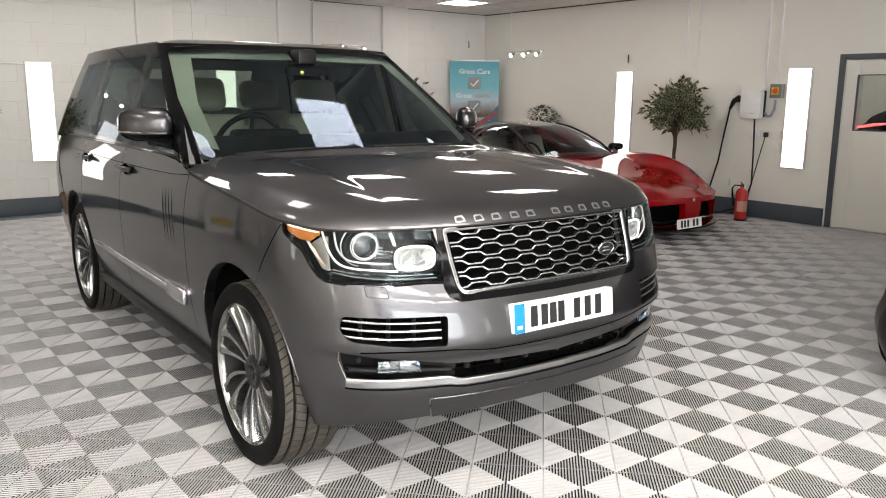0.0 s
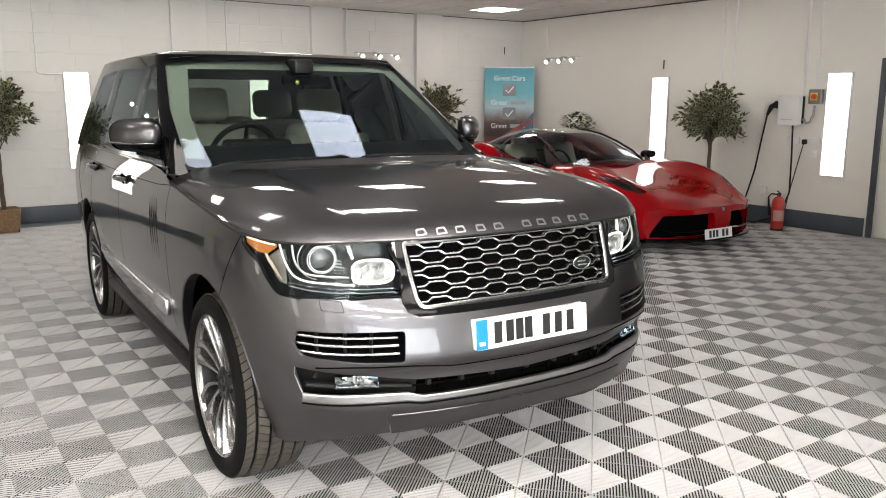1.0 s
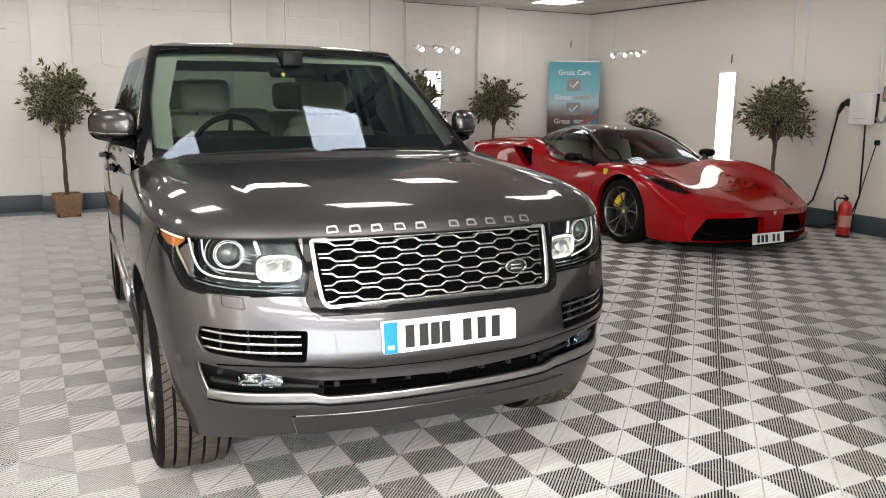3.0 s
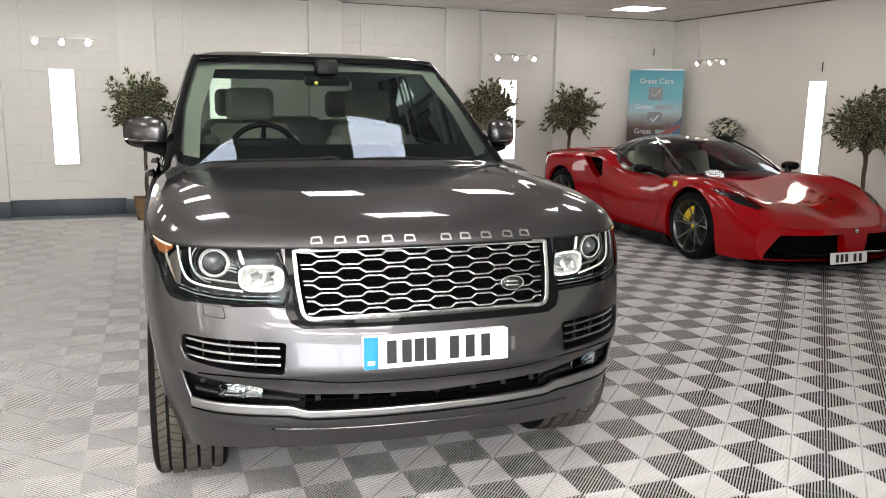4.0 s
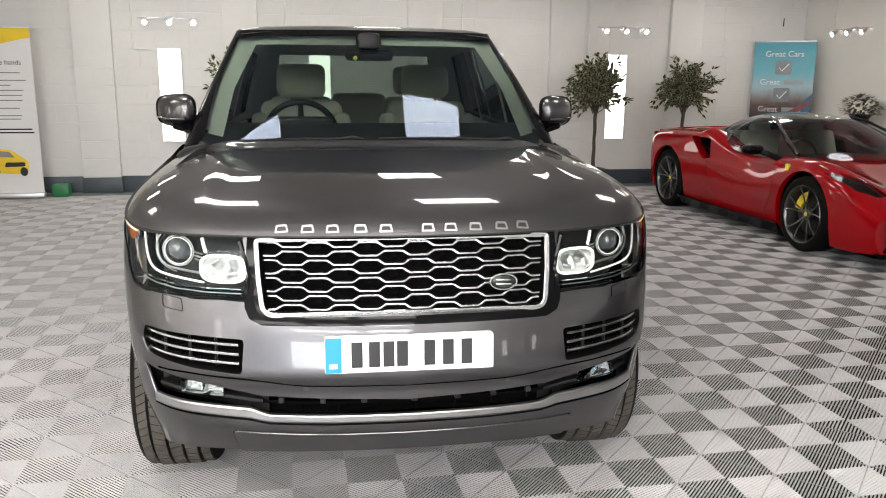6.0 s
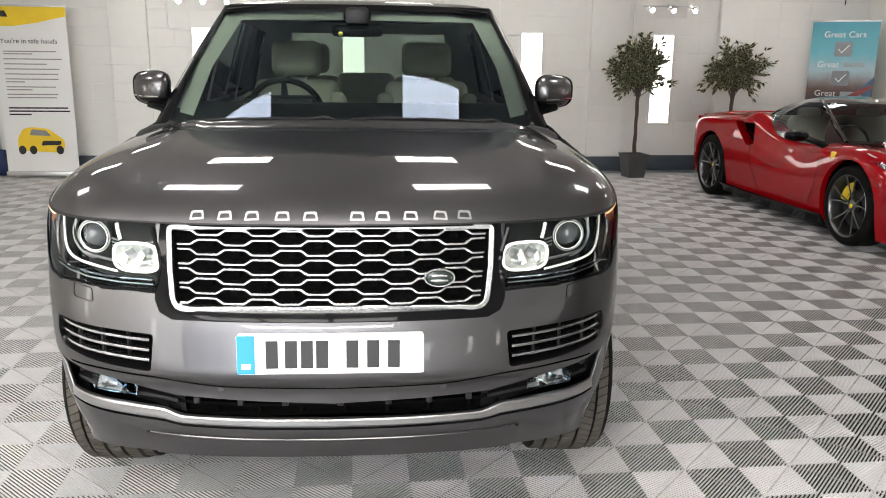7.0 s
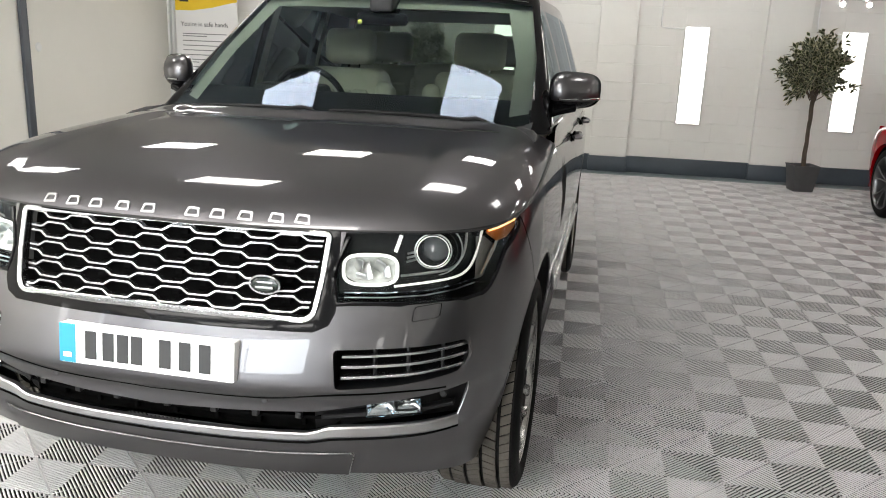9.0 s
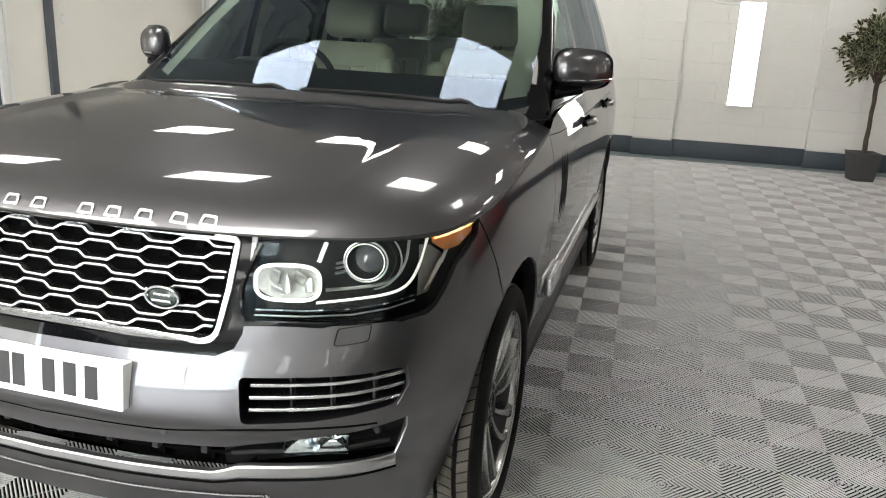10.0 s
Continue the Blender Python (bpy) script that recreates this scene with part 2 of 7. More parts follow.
def cut_out(bm, poly, axis, test, keep=True, lip=None):
    """Cuts a convex outline, seen along an axis, out of a sheet. Returns the piece as a bmesh (or None); lip: pulls the hole's rim this way."""
    ia, ib = {"y": (0, 2), "x": (1, 2), "z": (0, 1)}[axis]
    pts = [Vector(p) for p in poly]
    area = sum(pts[k - 1].x * p.y - p.x * pts[k - 1].y for k, p in enumerate(pts))
    if area < 0:
        pts.reverse()
    lo = (min(p.x for p in pts) - 0.03, min(p.y for p in pts) - 0.03)
    hi = (max(p.x for p in pts) + 0.03, max(p.y for p in pts) + 0.03)

    def near():
        out = []
        for f in bm.faces:
            if not test(f.calc_center_median()):
                continue
            us, vs = [v.co[ia] for v in f.verts], [v.co[ib] for v in f.verts]
            if max(us) >= lo[0] and min(us) <= hi[0] and max(vs) >= lo[1] and min(vs) <= hi[1]:
                out.append(f)
        return out

    n = len(pts)
    for k in range(n):
        a, b = pts[k], pts[(k + 1) % n]
        d = (b - a).normalized()
        co, no = Vector((0, 0, 0)), Vector((0, 0, 0))
        co[ia], co[ib] = a.x, a.y
        no[ia], no[ib] = d.y, -d.x
        fs = near()
        geom = list({x for f in fs for x in (*f.verts, *f.edges)}) + fs
        bmesh.ops.bisect_plane(bm, geom=geom, dist=1e-6, plane_co=co, plane_no=no)

    def inside(c):
        for k in range(n):
            a, b = pts[k], pts[(k + 1) % n]
            if (b.x - a.x) * (c[ib] - a.y) - (b.y - a.y) * (c[ia] - a.x) < -1e-7:
                return False
        return True

    gone = [f for f in near() if inside(f.calc_center_median())]
    piece = None
    if keep:
        piece = bmesh.new()
        copy = {}
        for f in gone:
            for v in f.verts:
                if v not in copy:
                    copy[v] = piece.verts.new(v.co)
            piece.faces.new([copy[v] for v in f.verts])
    rim = {e for f in gone for e in f.edges if any(g not in set(gone) for g in e.link_faces)} if lip else set()
    bmesh.ops.delete(bm, geom=gone, context="FACES")
    if lip:
        es = [e for e in rim if e.is_valid]
        out = bmesh.ops.extrude_edge_only(bm, edges=es)
        bmesh.ops.translate(bm, vec=Vector(lip), verts=[v for v in out["geom"] if isinstance(v, bmesh.types.BMVert)])
    return piece


def mirror_x(bm):
    bmesh.ops.scale(bm, vec=(-1, 1, 1), verts=bm.verts[:])
    bmesh.ops.reverse_faces(bm, faces=bm.faces[:])
    return bm


def thicken(bm, depth):
    """Gives a sheet a thickness inward along its normals."""
    bmesh.ops.recalc_face_normals(bm, faces=bm.faces[:])
    bmesh.ops.solidify(bm, geom=bm.faces[:], thickness=depth)
    return bm


def lettering(name, body, size, material, parent, m, depth=0.001, align="LEFT", spacing=1.0):
    cu = bpy.data.curves.new(name, "FONT")
    cu.body, cu.size, cu.extrude, cu.align_x, cu.align_y, cu.space_character = body, size, depth, align, "CENTER", spacing
    tmp = new(name, cu)
    me = bpy.data.meshes.new_from_object(tmp.evaluated_get(bpy.context.evaluated_depsgraph_get()))
    bpy.data.objects.remove(tmp)
    me.materials.append(material)
    ob = new(name, me)
    ob.parent = parent
    ob.matrix_basis = m
    return ob


# ---- the room ----
LEFT, RIGHT, BACK, FRONT, TOP = -2.3, 9.55, 10.93, -7.0, 2.88


def structure(name, bm, material, label):
    return tagged(part(name, bm, material, None, label), kind="structure")


floor = structure("floor", boxes(((LEFT, FRONT, -0.2), (RIGHT, BACK, -0.019)), bevel=0), FLOOR_BASE, "slab coloured near-black for gap shade, under grey ribbed vented tiles")
ceiling_bm = boxes(((LEFT - 0.2, FRONT - 0.2, TOP), (RIGHT + 0.2, BACK + 0.2, TOP + 0.15)), bevel=0)
k = 0
while LEFT + 0.05 + 0.6 * k < RIGHT:
    x = LEFT + 0.05 + 0.6 * k
    box(ceiling_bm, (x - 0.012, FRONT, TOP - 0.005), (x + 0.012, BACK, TOP + 0.002))
    k += 1
k = 0
while FRONT + 0.03 + 0.6 * k < BACK:
    y = FRONT + 0.03 + 0.6 * k
    box(ceiling_bm, (LEFT, y - 0.012, TOP - 0.004), (RIGHT, y + 0.012, TOP + 0.003))
    k += 1
structure("ceiling", ceiling_bm, CEIL, "off-white suspended ceiling of square boards in a metal grid")

wall_north = structure("wall_north", boxes(((LEFT - 0.2, BACK, -0.2), (RIGHT + 0.2, BACK + 0.2, TOP)), bevel=0), WALL, "white-painted blockwork wall with piers")
wall_east = structure("wall_east", boxes(((RIGHT, FRONT, -0.2), (RIGHT + 0.45, 2.72, TOP)), ((RIGHT, 4.56, -0.2), (RIGHT + 0.45, BACK, TOP)), ((RIGHT, 2.72, 1.96), (RIGHT + 0.2, 4.56, TOP)), bevel=0), PARTITION, "smooth off-white plastered wall with a doorway")
# unseen openings, made up to bring front light onto bumper and floor
W0, W1, W_TOP = -2.2, 3.0, 2.5
V0, V1 = -6.7, -3.0
wall_west = structure("wall_west", boxes(((LEFT - 0.45, V1, -0.2), (LEFT, BACK, TOP)), ((LEFT - 0.45, FRONT, -0.2), (LEFT, V0, TOP)), ((LEFT - 0.45, V0, W_TOP), (LEFT, V1, TOP)), ((LEFT - 0.45, V0, -0.2), (LEFT, V1, 0.02)), bevel=0), PARTITION, "smooth white boarded wall with an added glazed opening")
structure("wall_south", boxes(((LEFT - 0.2, FRONT - 0.2, -0.2), (W0, FRONT, TOP)), ((W1, FRONT - 0.2, -0.2), (RIGHT + 0.2, FRONT, TOP)), ((W0, FRONT - 0.2, W_TOP), (W1, FRONT, TOP)), ((W0, FRONT - 0.2, -0.2), (W1, FRONT, 0.02)), bevel=0), PARTITION, "plain white wall with a wide added glazed opening")
WINDOW_FRAME = mat("white window frame", (0.75, 0.75, 0.74), 0.4, vary=0.03)


def added_window(name, m, wide):
    """An unseen glazed opening added for front light; faces +y in its own space, an area lamp behind the glass for the
    sky.
    """
    ob = tagged(new(name), "unseen white framed glazed opening, added to light the room", kind="structure")
    ob.matrix_basis = m
    h = wide / 2
    part("window_rail", boxes(((-h, -0.14, 0.02), (h, -0.06, 0.1)), bevel=0.004), WINDOW_FRAME, ob)
    part("window_rail", boxes(((-h, -0.14, W_TOP - 0.08), (h, -0.06, W_TOP)), bevel=0.004), WINDOW_FRAME, ob)
    for x in (-h + 0.03, 0.0, h - 0.03):
        part("window_post", boxes(((x - 0.03, -0.14, 0.1), (x + 0.03, -0.06, W_TOP - 0.08)), bevel=0.004), WINDOW_FRAME, ob)
    for x in (-h / 2 + 0.015, h / 2 - 0.015):
        pane = part("window_pane", boxes(((x - h / 2 + 0.045, -0.104, 0.1), (x + h / 2 - 0.045, -0.096, W_TOP - 0.08)), bevel=0), CLEAR, ob)
        pane.visible_shadow = False
    daylight = bpy.data.lights.new("daylight", "AREA")
    daylight.shape, daylight.size, daylight.size_y = "RECTANGLE", wide - 0.1, W_TOP - 0.2
    daylight.energy, daylight.color = DAYLIGHT * (wide - 0.1) * (W_TOP - 0.2), (0.95, 0.97, 1.0)
    new("daylight", daylight).matrix_basis = m @ pose(0, -0.17, W_TOP / 2 + 0.01, 90, 0, 0)


added_window("window_1", pose((W0 + W1) / 2, FRONT, 0), W1 - W0)
added_window("window_2", pose(LEFT, (V0 + V1) / 2, 0, 0, 0, -90), V1 - V0)


PIERS = ((-0.77, -0.3), (1.08, 1.53), (3.53, 4.0), (5.55, 6.06), (7.36, 7.85))
BLOCK = 0.235
for x0, x1 in PIERS:
    pier = part("pier", boxes(((x0, BACK - 0.075, 0.0), (x1, BACK + 0.02, TOP)), bevel=0.006), WALL, wall_north)
    k = 0
    while 0.215 + BLOCK * (k + 1) < 1.75:
        z = 0.215 + BLOCK * k
        part("block", boxes(((x0 - 0.002, BACK - 0.079, z + 0.003), (x1 + 0.002, BACK - 0.02, z + BLOCK - 0.003)), bevel=0.004), WALL, wall_north, angle=5)
        k += 1
edges = [LEFT] + [v for p in PIERS for v in p] + [RIGHT]
rnd = random.Random(4)
for x0, x1 in zip(edges[::2], edges[1::2]):
    k = 0
    while 0.215 + BLOCK * k < TOP - BLOCK:
        z = 0.215 + BLOCK * k
        x = x0
        step = rnd.uniform(0.3, 0.6)
        while x < x1 - 0.02:
            e = min(x1, x + step)
            if x1 - e < 0.15:
                e = x1
            d = rnd.uniform(0.003, 0.0045)
            part("block", boxes(((x + 0.0002, BACK - d, z + 0.003), (e - 0.0002, BACK + 0.01, z + BLOCK - 0.003)), bevel=0.003), WALL, wall_north, angle=5)
            x, step = e, rnd.choice((0.44, 0.62, 0.9))
        k += 1
skirt = []
for x0, x1 in zip(edges[::2], edges[1::2]):
    skirt.append(((x0, BACK - 0.022, -0.019), (x1, BACK + 0.01, 0.215)))
for x0, x1 in PIERS:
    skirt.append(((x0 - 0.012, BACK - 0.092, -0.019), (x1 + 0.012, BACK + 0.01, 0.205)))
skirt += [((RIGHT - 0.018, 4.66, -0.019), (RIGHT + 0.01, BACK, 0.215))]
structure("baseboard", boxes(*skirt, bevel=0.004), SKIRT, "slate blue painted skirting band along the walls")
structure("floor_edge", boxes(((LEFT, BACK - 0.3, -0.019), (RIGHT, BACK + 0.01, 0.005)), bevel=0.002), mat("grey edging strip", (0.16, 0.19, 0.2), 0.5, vary=0.2, scale=3), "grey floor edging strip along the wall")


structure("ceiling_trim", boxes(((RIGHT - 0.014, FRONT, TOP - 0.016), (RIGHT + 0.01, BACK - 0.014, TOP + 0.004)), ((LEFT, BACK - 0.014, TOP - 0.01), (RIGHT - 0.014, BACK + 0.01, TOP + 0.004)), bevel=0), mat("dark ceiling edge", (0.09, 0.085, 0.08), 0.6, vary=0.5, scale=3), "thin dark line where the ceiling meets the walls")


def ceiling_panel(x, y, w=0.3, name_label="square white led ceiling panel, lit", lit=None):
    ob = thing("ceiling_light", name_label, "ceiling light", "ceiling lights", pose(x, y, TOP))
    part("frame", boxes(((-w, -0.3, -0.012), (-w + 0.02, 0.3, 0.002)), ((w - 0.02, -0.3, -0.012), (w, 0.3, 0.002)), ((-w + 0.02, -0.3, -0.012), (w - 0.02, -0.28, 0.002)), ((-w + 0.02, 0.28, -0.012), (w - 0.02, 0.3, 0.002)), bevel=0.002), WHITE, ob)
    part("diffuser", boxes(((-w + 0.02, -0.28, -0.009), (w - 0.02, 0.28, -0.003)), bevel=0), lit or LED_CEILING, ob)
    return ob


first_panel = ceiling_panel(8.0, 9.66)
for x in (8.0, 6.33, 4.67, 3.0, 1.27, -0.35):
    for y in (9.66, 6.92, 4.17):
        if (x, y) not in ((8.0, 9.66), (6.33, 9.66), (8.0, 4.17), (6.33, 4.17)):
            copy_thing(first_panel, pose(x, y, TOP))
# unseen long panels added over the front bay to brighten nose and floor
first_long = ceiling_panel(2.3, 1.13, 0.6, "unseen long white led ceiling panel, added as fill light", LED_FILL)
for x in (2.3, 0.85, -0.5, -1.6):
    for y in (1.13, -0.07, -1.27, -2.47, -3.67, -5.0):
        if (x, y) != (2.3, 1.13) and (x > -1 or y in (1.13, -1.27, -3.67)):
            copy_thing(first_long, pose(x, y, TOP))


def wall_panel(m, name_label="slim white led light panel on the wall, lit"):
    ob = thing("wall_light", name_label, "wall light", "wall light panels", m)
    part("frame", boxes(((-0.155, -0.035, -0.61), (-0.14, 0, 0.61)), ((0.14, -0.035, -0.61), (0.155, 0, 0.61)), ((-0.14, -0.035, -0.61), (0.14, 0, -0.595)), ((-0.14, -0.035, 0.595), (0.14, 0, 0.61)), bevel=0.003), WHITE, ob)
    part("diffuser", boxes(((-0.14, -0.03, -0.595), (0.14, -0.01, 0.595)), bevel=0), LED, ob)
    return ob


first_wall_panel = wall_panel(pose(0.395, BACK, 1.27))
for x in (2.33, 4.735, 6.58):
    copy_thing(first_wall_panel, pose(x, BACK, 1.27))
for y in (7.76, 5.09):
    copy_thing(first_wall_panel, pose(RIGHT, y, 1.27, 0, 0, -90))
for x in (4.6, 6.7, 8.6):
    copy_thing(first_wall_panel, pose(x, FRONT, 1.27, 0, 0, 180))
for y in (4.2, 1.4, -1.4):
    copy_thing(first_wall_panel, pose(LEFT, y, 1.27, 0, 0, 90))


# ---- the grey off-roader ----
SUV = pose(2.268, 2.0, 0, 0, 0, -2.4)
suv = thing("suv", "dark grey metallic off-roader with lit lamps, parked on ribbed tiles", "car", "", SUV)
AXLE_F, AXLE_R, HUB = 0.895, 3.82, 0.388
PLAN = [(0.0, 0.0), (0.25, 0.012), (0.47, 0.05), (0.65, 0.112), (0.75, 0.165), (0.83, 0.24), (0.89, 0.33), (0.93, 0.43), (0.957, 0.55), (0.976, 0.72), (0.985, 0.95), (0.99, 1.3), (0.992, 2.2), (0.992, 3.2), (0.988, 3.9), (0.975, 4.3), (0.945, 4.65), (0.88, 4.83), (0.75, 4.925), (0.4, 4.98), (0.0, 5.0)]
WIDTH = [(0.3, 0.9), (0.42, 0.94), (0.55, 0.97), (0.75, 0.988), (0.92, 0.992), (1.02, 0.985), (1.1, 0.972), (1.17, 0.952), (1.24, 0.925)]
NOSE = [(0.36, 0.07), (0.43, 0.043), (0.49, 0.028), (0.53, 0.039), (0.57, 0.04), (0.592, 0.038), (0.604, 0.034), (0.616, 0.022), (0.635, 0.007), (0.66, 0.004), (0.7, 0.0105), (0.74, 0.0195), (0.78, 0.0305), (0.82, 0.044), (0.9, 0.075), (0.97, 0.1), (1.06, 0.135), (1.12, 0.16), (1.2, 0.22)]
UPPER = [(0.0, 1.06), (0.3, 1.062), (0.45, 1.075), (0.8, 1.115), (1.2, 1.15), (1.46, 1.175), (1.7, 1.215), (2.2, 1.228), (4.2, 1.235), (5.0, 1.22)]
LOWER = [(0.0, 0.385), (0.2, 0.345), (0.45, 0.295), (1.2, 0.32), (3.4, 0.33), (4.2, 0.4), (5.0, 0.45)]
_len = [0.0]
for a, b in zip(PLAN, PLAN[1:]):
    _len.append(_len[-1] + math.dist(a, b))
PLAN_X = [(s, p[0]) for s, p in zip(_len, PLAN)]
PLAN_Y = [(s, p[1]) for s, p in zip(_len, PLAN)]


def suv_skin(s, z):
    """The outer skin at s metres round the plan and height z."""
    x, y = curve_at(PLAN_X, abs(s)), curve_at(PLAN_Y, abs(s))
    w = curve_at(WIDTH, z) / 0.99
    f = curve_at(NOSE, z) * max(0.0, 1 - y / 0.9) ** 1.5
    back = 0.12 * max(0.0, (0.62 - z) / 0.3) * max(0.0, y - 4.2) + 0.16 * max(0.0, z - 0.95) * max(0.0, y - 4.2)
    return Vector((math.copysign(x * w, s), y + f - back, z))


stops = [k * 0.028 for k in range(int(1.5 / 0.028))] + [1.5 + k * 0.07 for k in range(int((_len[-1] - 1.5) / 0.07))] + [_len[-1]]
stops = [-s for s in stops[:0:-1]] + stops
skin = grid([[Vector((sk, 0, curve_at(LOWER, curve_at(PLAN_Y, abs(sk))) + (curve_at(UPPER, curve_at(PLAN_Y, abs(sk))) - curve_at(LOWER, curve_at(PLAN_Y, abs(sk)))) * v / 48)) for sk in stops] for v in range(49)])

# headlamp glasses are cut from the unrolled skin, then all of it is wrapped round the plan
LAMP = [(0.525, 1.12), (0.497, 0.975), (0.49, 0.945), (0.505, 0.872), (0.68, 0.873), (0.87, 0.877), (0.955, 0.888), (1.0, 0.935), (1.035, 0.985), (1.035, 1.12)]
LAMP_TIP = [(1.035, 0.985), (1.14, 1.04), (1.15, 1.12), (1.035, 1.12)]
LAMP_AMBER = [(0.955, 1.043), (1.0, 1.018), (1.06, 1.022), (1.125, 1.048), (1.13, 1.074), (0.955, 1.056)]
LAMP_SILVER = [(0.93, 0.915), (0.965, 0.92), (1.0, 0.965), (1.015, 1.005), (0.965, 1.032), (0.93, 1.034)]


def join(into, other):
    copy = {v: into.verts.new(v.co) for v in other.verts}
    for f in other.faces:
        into.faces.new([copy[v] for v in f.verts])
    bmesh.ops.remove_doubles(into, verts=into.verts[:], dist=1e-5)
    return into


def wrap(bm, inward=0.0):
    """Wraps an unrolled piece round the plan, set back behind the skin."""
    for v in bm.verts:
        sk, z = v.co.x or 1e-9, v.co.z
        t = suv_skin(sk + 0.005, z) - suv_skin(sk - 0.005, z)
        n = Vector((-t.y, t.x, 0)).normalized()
        v.co = suv_skin(sk, z) + n * inward
    return bm


lamps, ambers, silvers = {}, {}, {}
for side in (-1, 1):
    flip = lambda poly: [(p[0] * side, p[1]) for p in poly]
    every = lambda c: c.x * side > 0
    lamps[side] = join(cut_out(skin, flip(LAMP), "y", every), cut_out(skin, flip(LAMP_TIP), "y", every))
    ambers[side] = wrap(cut_out(lamps[side].copy(), flip(LAMP_AMBER), "y", every), 0.008)
    silvers[side] = wrap(cut_out(lamps[side].copy(), flip(LAMP_SILVER), "y", every), 0.03)
housings = {side: wrap(lamps[side].copy(), 0.11) for side in (-1, 1)}
for bm in (skin, lamps[-1], lamps[1]):
    wrap(bm)


def arch(y0):
    return [(y0 + 0.425 * math.cos(a) * (1 + 0.06 * math.sin(2 * a) ** 2), HUB - 0.01 + 0.485 * math.sin(a) * (1 + 0.03 * math.sin(2 * a) ** 2)) for a in (math.pi * k / 16 for k in range(17))] + [(y0 - 0.425, 0.1), (y0 + 0.425, 0.1)]


for side in (-1, 1):
    for y0 in (AXLE_F, AXLE_R):
        cut_out(skin, arch(y0), "x", lambda c: c.x * side > 0.5, keep=False, lip=(-side * 0.05, 0, 0))

# openings of the nose
GRILLE = [(-0.472, 1.055), (0.472, 1.055), (0.466, 0.94), (0.452, 0.828), (-0.452, 0.828), (-0.466, 0.94)]
SURROUND = [(-0.492, 1.07), (0.492, 1.07), (0.503, 0.895), (0.502, 0.852), (0.488, 0.82), (0.45, 0.802), (-0.45, 0.802), (-0.488, 0.82), (-0.502, 0.852), (-0.503, 0.895)]
surround = cut_out(skin, SURROUND, "y", lambda c: c.y < 0.4)
VENT = [(0.505, 0.758), (0.515, 0.65), (0.66, 0.657), (0.82, 0.677), (0.842, 0.715), (0.835, 0.765), (0.7, 0.762)]
for side in (-1, 1):
    flip = lambda poly: [(p[0] * side, p[1]) for p in poly]
    test = lambda c: c.y < 0.75 and c.x * side > -0.01
    cut_out(skin, flip(rounded(VENT, 0.014, 3)), "y", test, keep=False, lip=(-side * 0.01, 0.06, 0))
    cut_out(skin, flip([(0, 0.556), (0, 0.512), (0.46, 0.512), (0.46, 0.572)]), "y", test, keep=False)
    cut_out(skin, flip([(0.46, 0.512), (0.812, 0.528), (0.84, 0.632), (0.62, 0.598), (0.46, 0.572)]), "y", test, keep=False)

# small covers set into the bumper
for side in (-1, 1):
    washer = cut_out(skin, rounded([(side * 0.768, 0.876), (side * 0.7, 0.868), (side * 0.695, 0.828), (side * 0.765, 0.836)], 0.008, 2), "y", lambda c: c.y < 0.75 and c.x * side > 0, lip=(0, 0.01, 0))
    mid = Vector((side * 0.732, 0, 0.852))
    for v in washer.verts:
        v.co.x, v.co.z = mid.x + (v.co.x - mid.x) * 0.93, mid.z + (v.co.z - mid.z) * 0.9
    part("washer_cover", washer, PAINT, suv)
cover = cut_out(skin, rounded([(-0.56, 0.447), (0.56, 0.447), (0.535, 0.36), (-0.535, 0.36)], 0.012, 3), "y", lambda c: c.y < 0.75, lip=(0, 0.012, 0))
for v in cover.verts:
    v.co.x, v.co.z, v.co.y = v.co.x * 0.994, v.co.z - 0.004, v.co.y - 0.004
part("skid_panel", cover, PAINT, suv, "grey lower bumper panel")

# body panels, with gaps between them
panels = [("front_bumper", -1.0, 0.545), ("front_wing", 0.545, 1.46), ("front_door", 1.46, 2.58), ("rear_door", 2.58, 3.55), ("rear_quarter", 3.55, 6.0)]
for name, y0, y1 in panels[1:]:
    for gap in (y0 - 0.003, y0 + 0.003):
        lean = 0.667 if name == "front_wing" else 0.0
        bmesh.ops.bisect_plane(skin, geom=skin.verts[:] + skin.edges[:] + skin.faces[:], dist=1e-6, plane_co=(0, gap, 1.04), plane_no=(0, 1, lean))
bmesh.ops.recalc_face_normals(skin, faces=skin.faces[:])


def pick(bm, test):
    out, copy = bmesh.new(), {}
    for f in bm.faces:
        if test(f.calc_center_median()):
            for v in f.verts:
                if v not in copy:
                    copy[v] = out.verts.new(v.co)
            out.faces.new([copy[v] for v in f.verts])
    return out


for name, y0, y1 in panels:
    lo, hi = y0 + 0.003, y1 - 0.003
    joint = lambda c: c.y + 0.667 * (c.z - 1.04)
    if name == "front_bumper":
        part(name, pick(skin, lambda c: joint(c) < hi and c.y < 1.2), PAINT, suv, angle=40)
    elif name == "rear_quarter":
        part(name, pick(skin, lambda c: lo < c.y < hi), PAINT, suv, angle=40)
    else:
        for side in (-1, 1):
            part(name, pick(skin, lambda c: (lo < c.y if name != "front_wing" else lo < joint(c)) and c.y < hi and c.x * side > 0), PAINT, suv, angle=40)
skin.free()

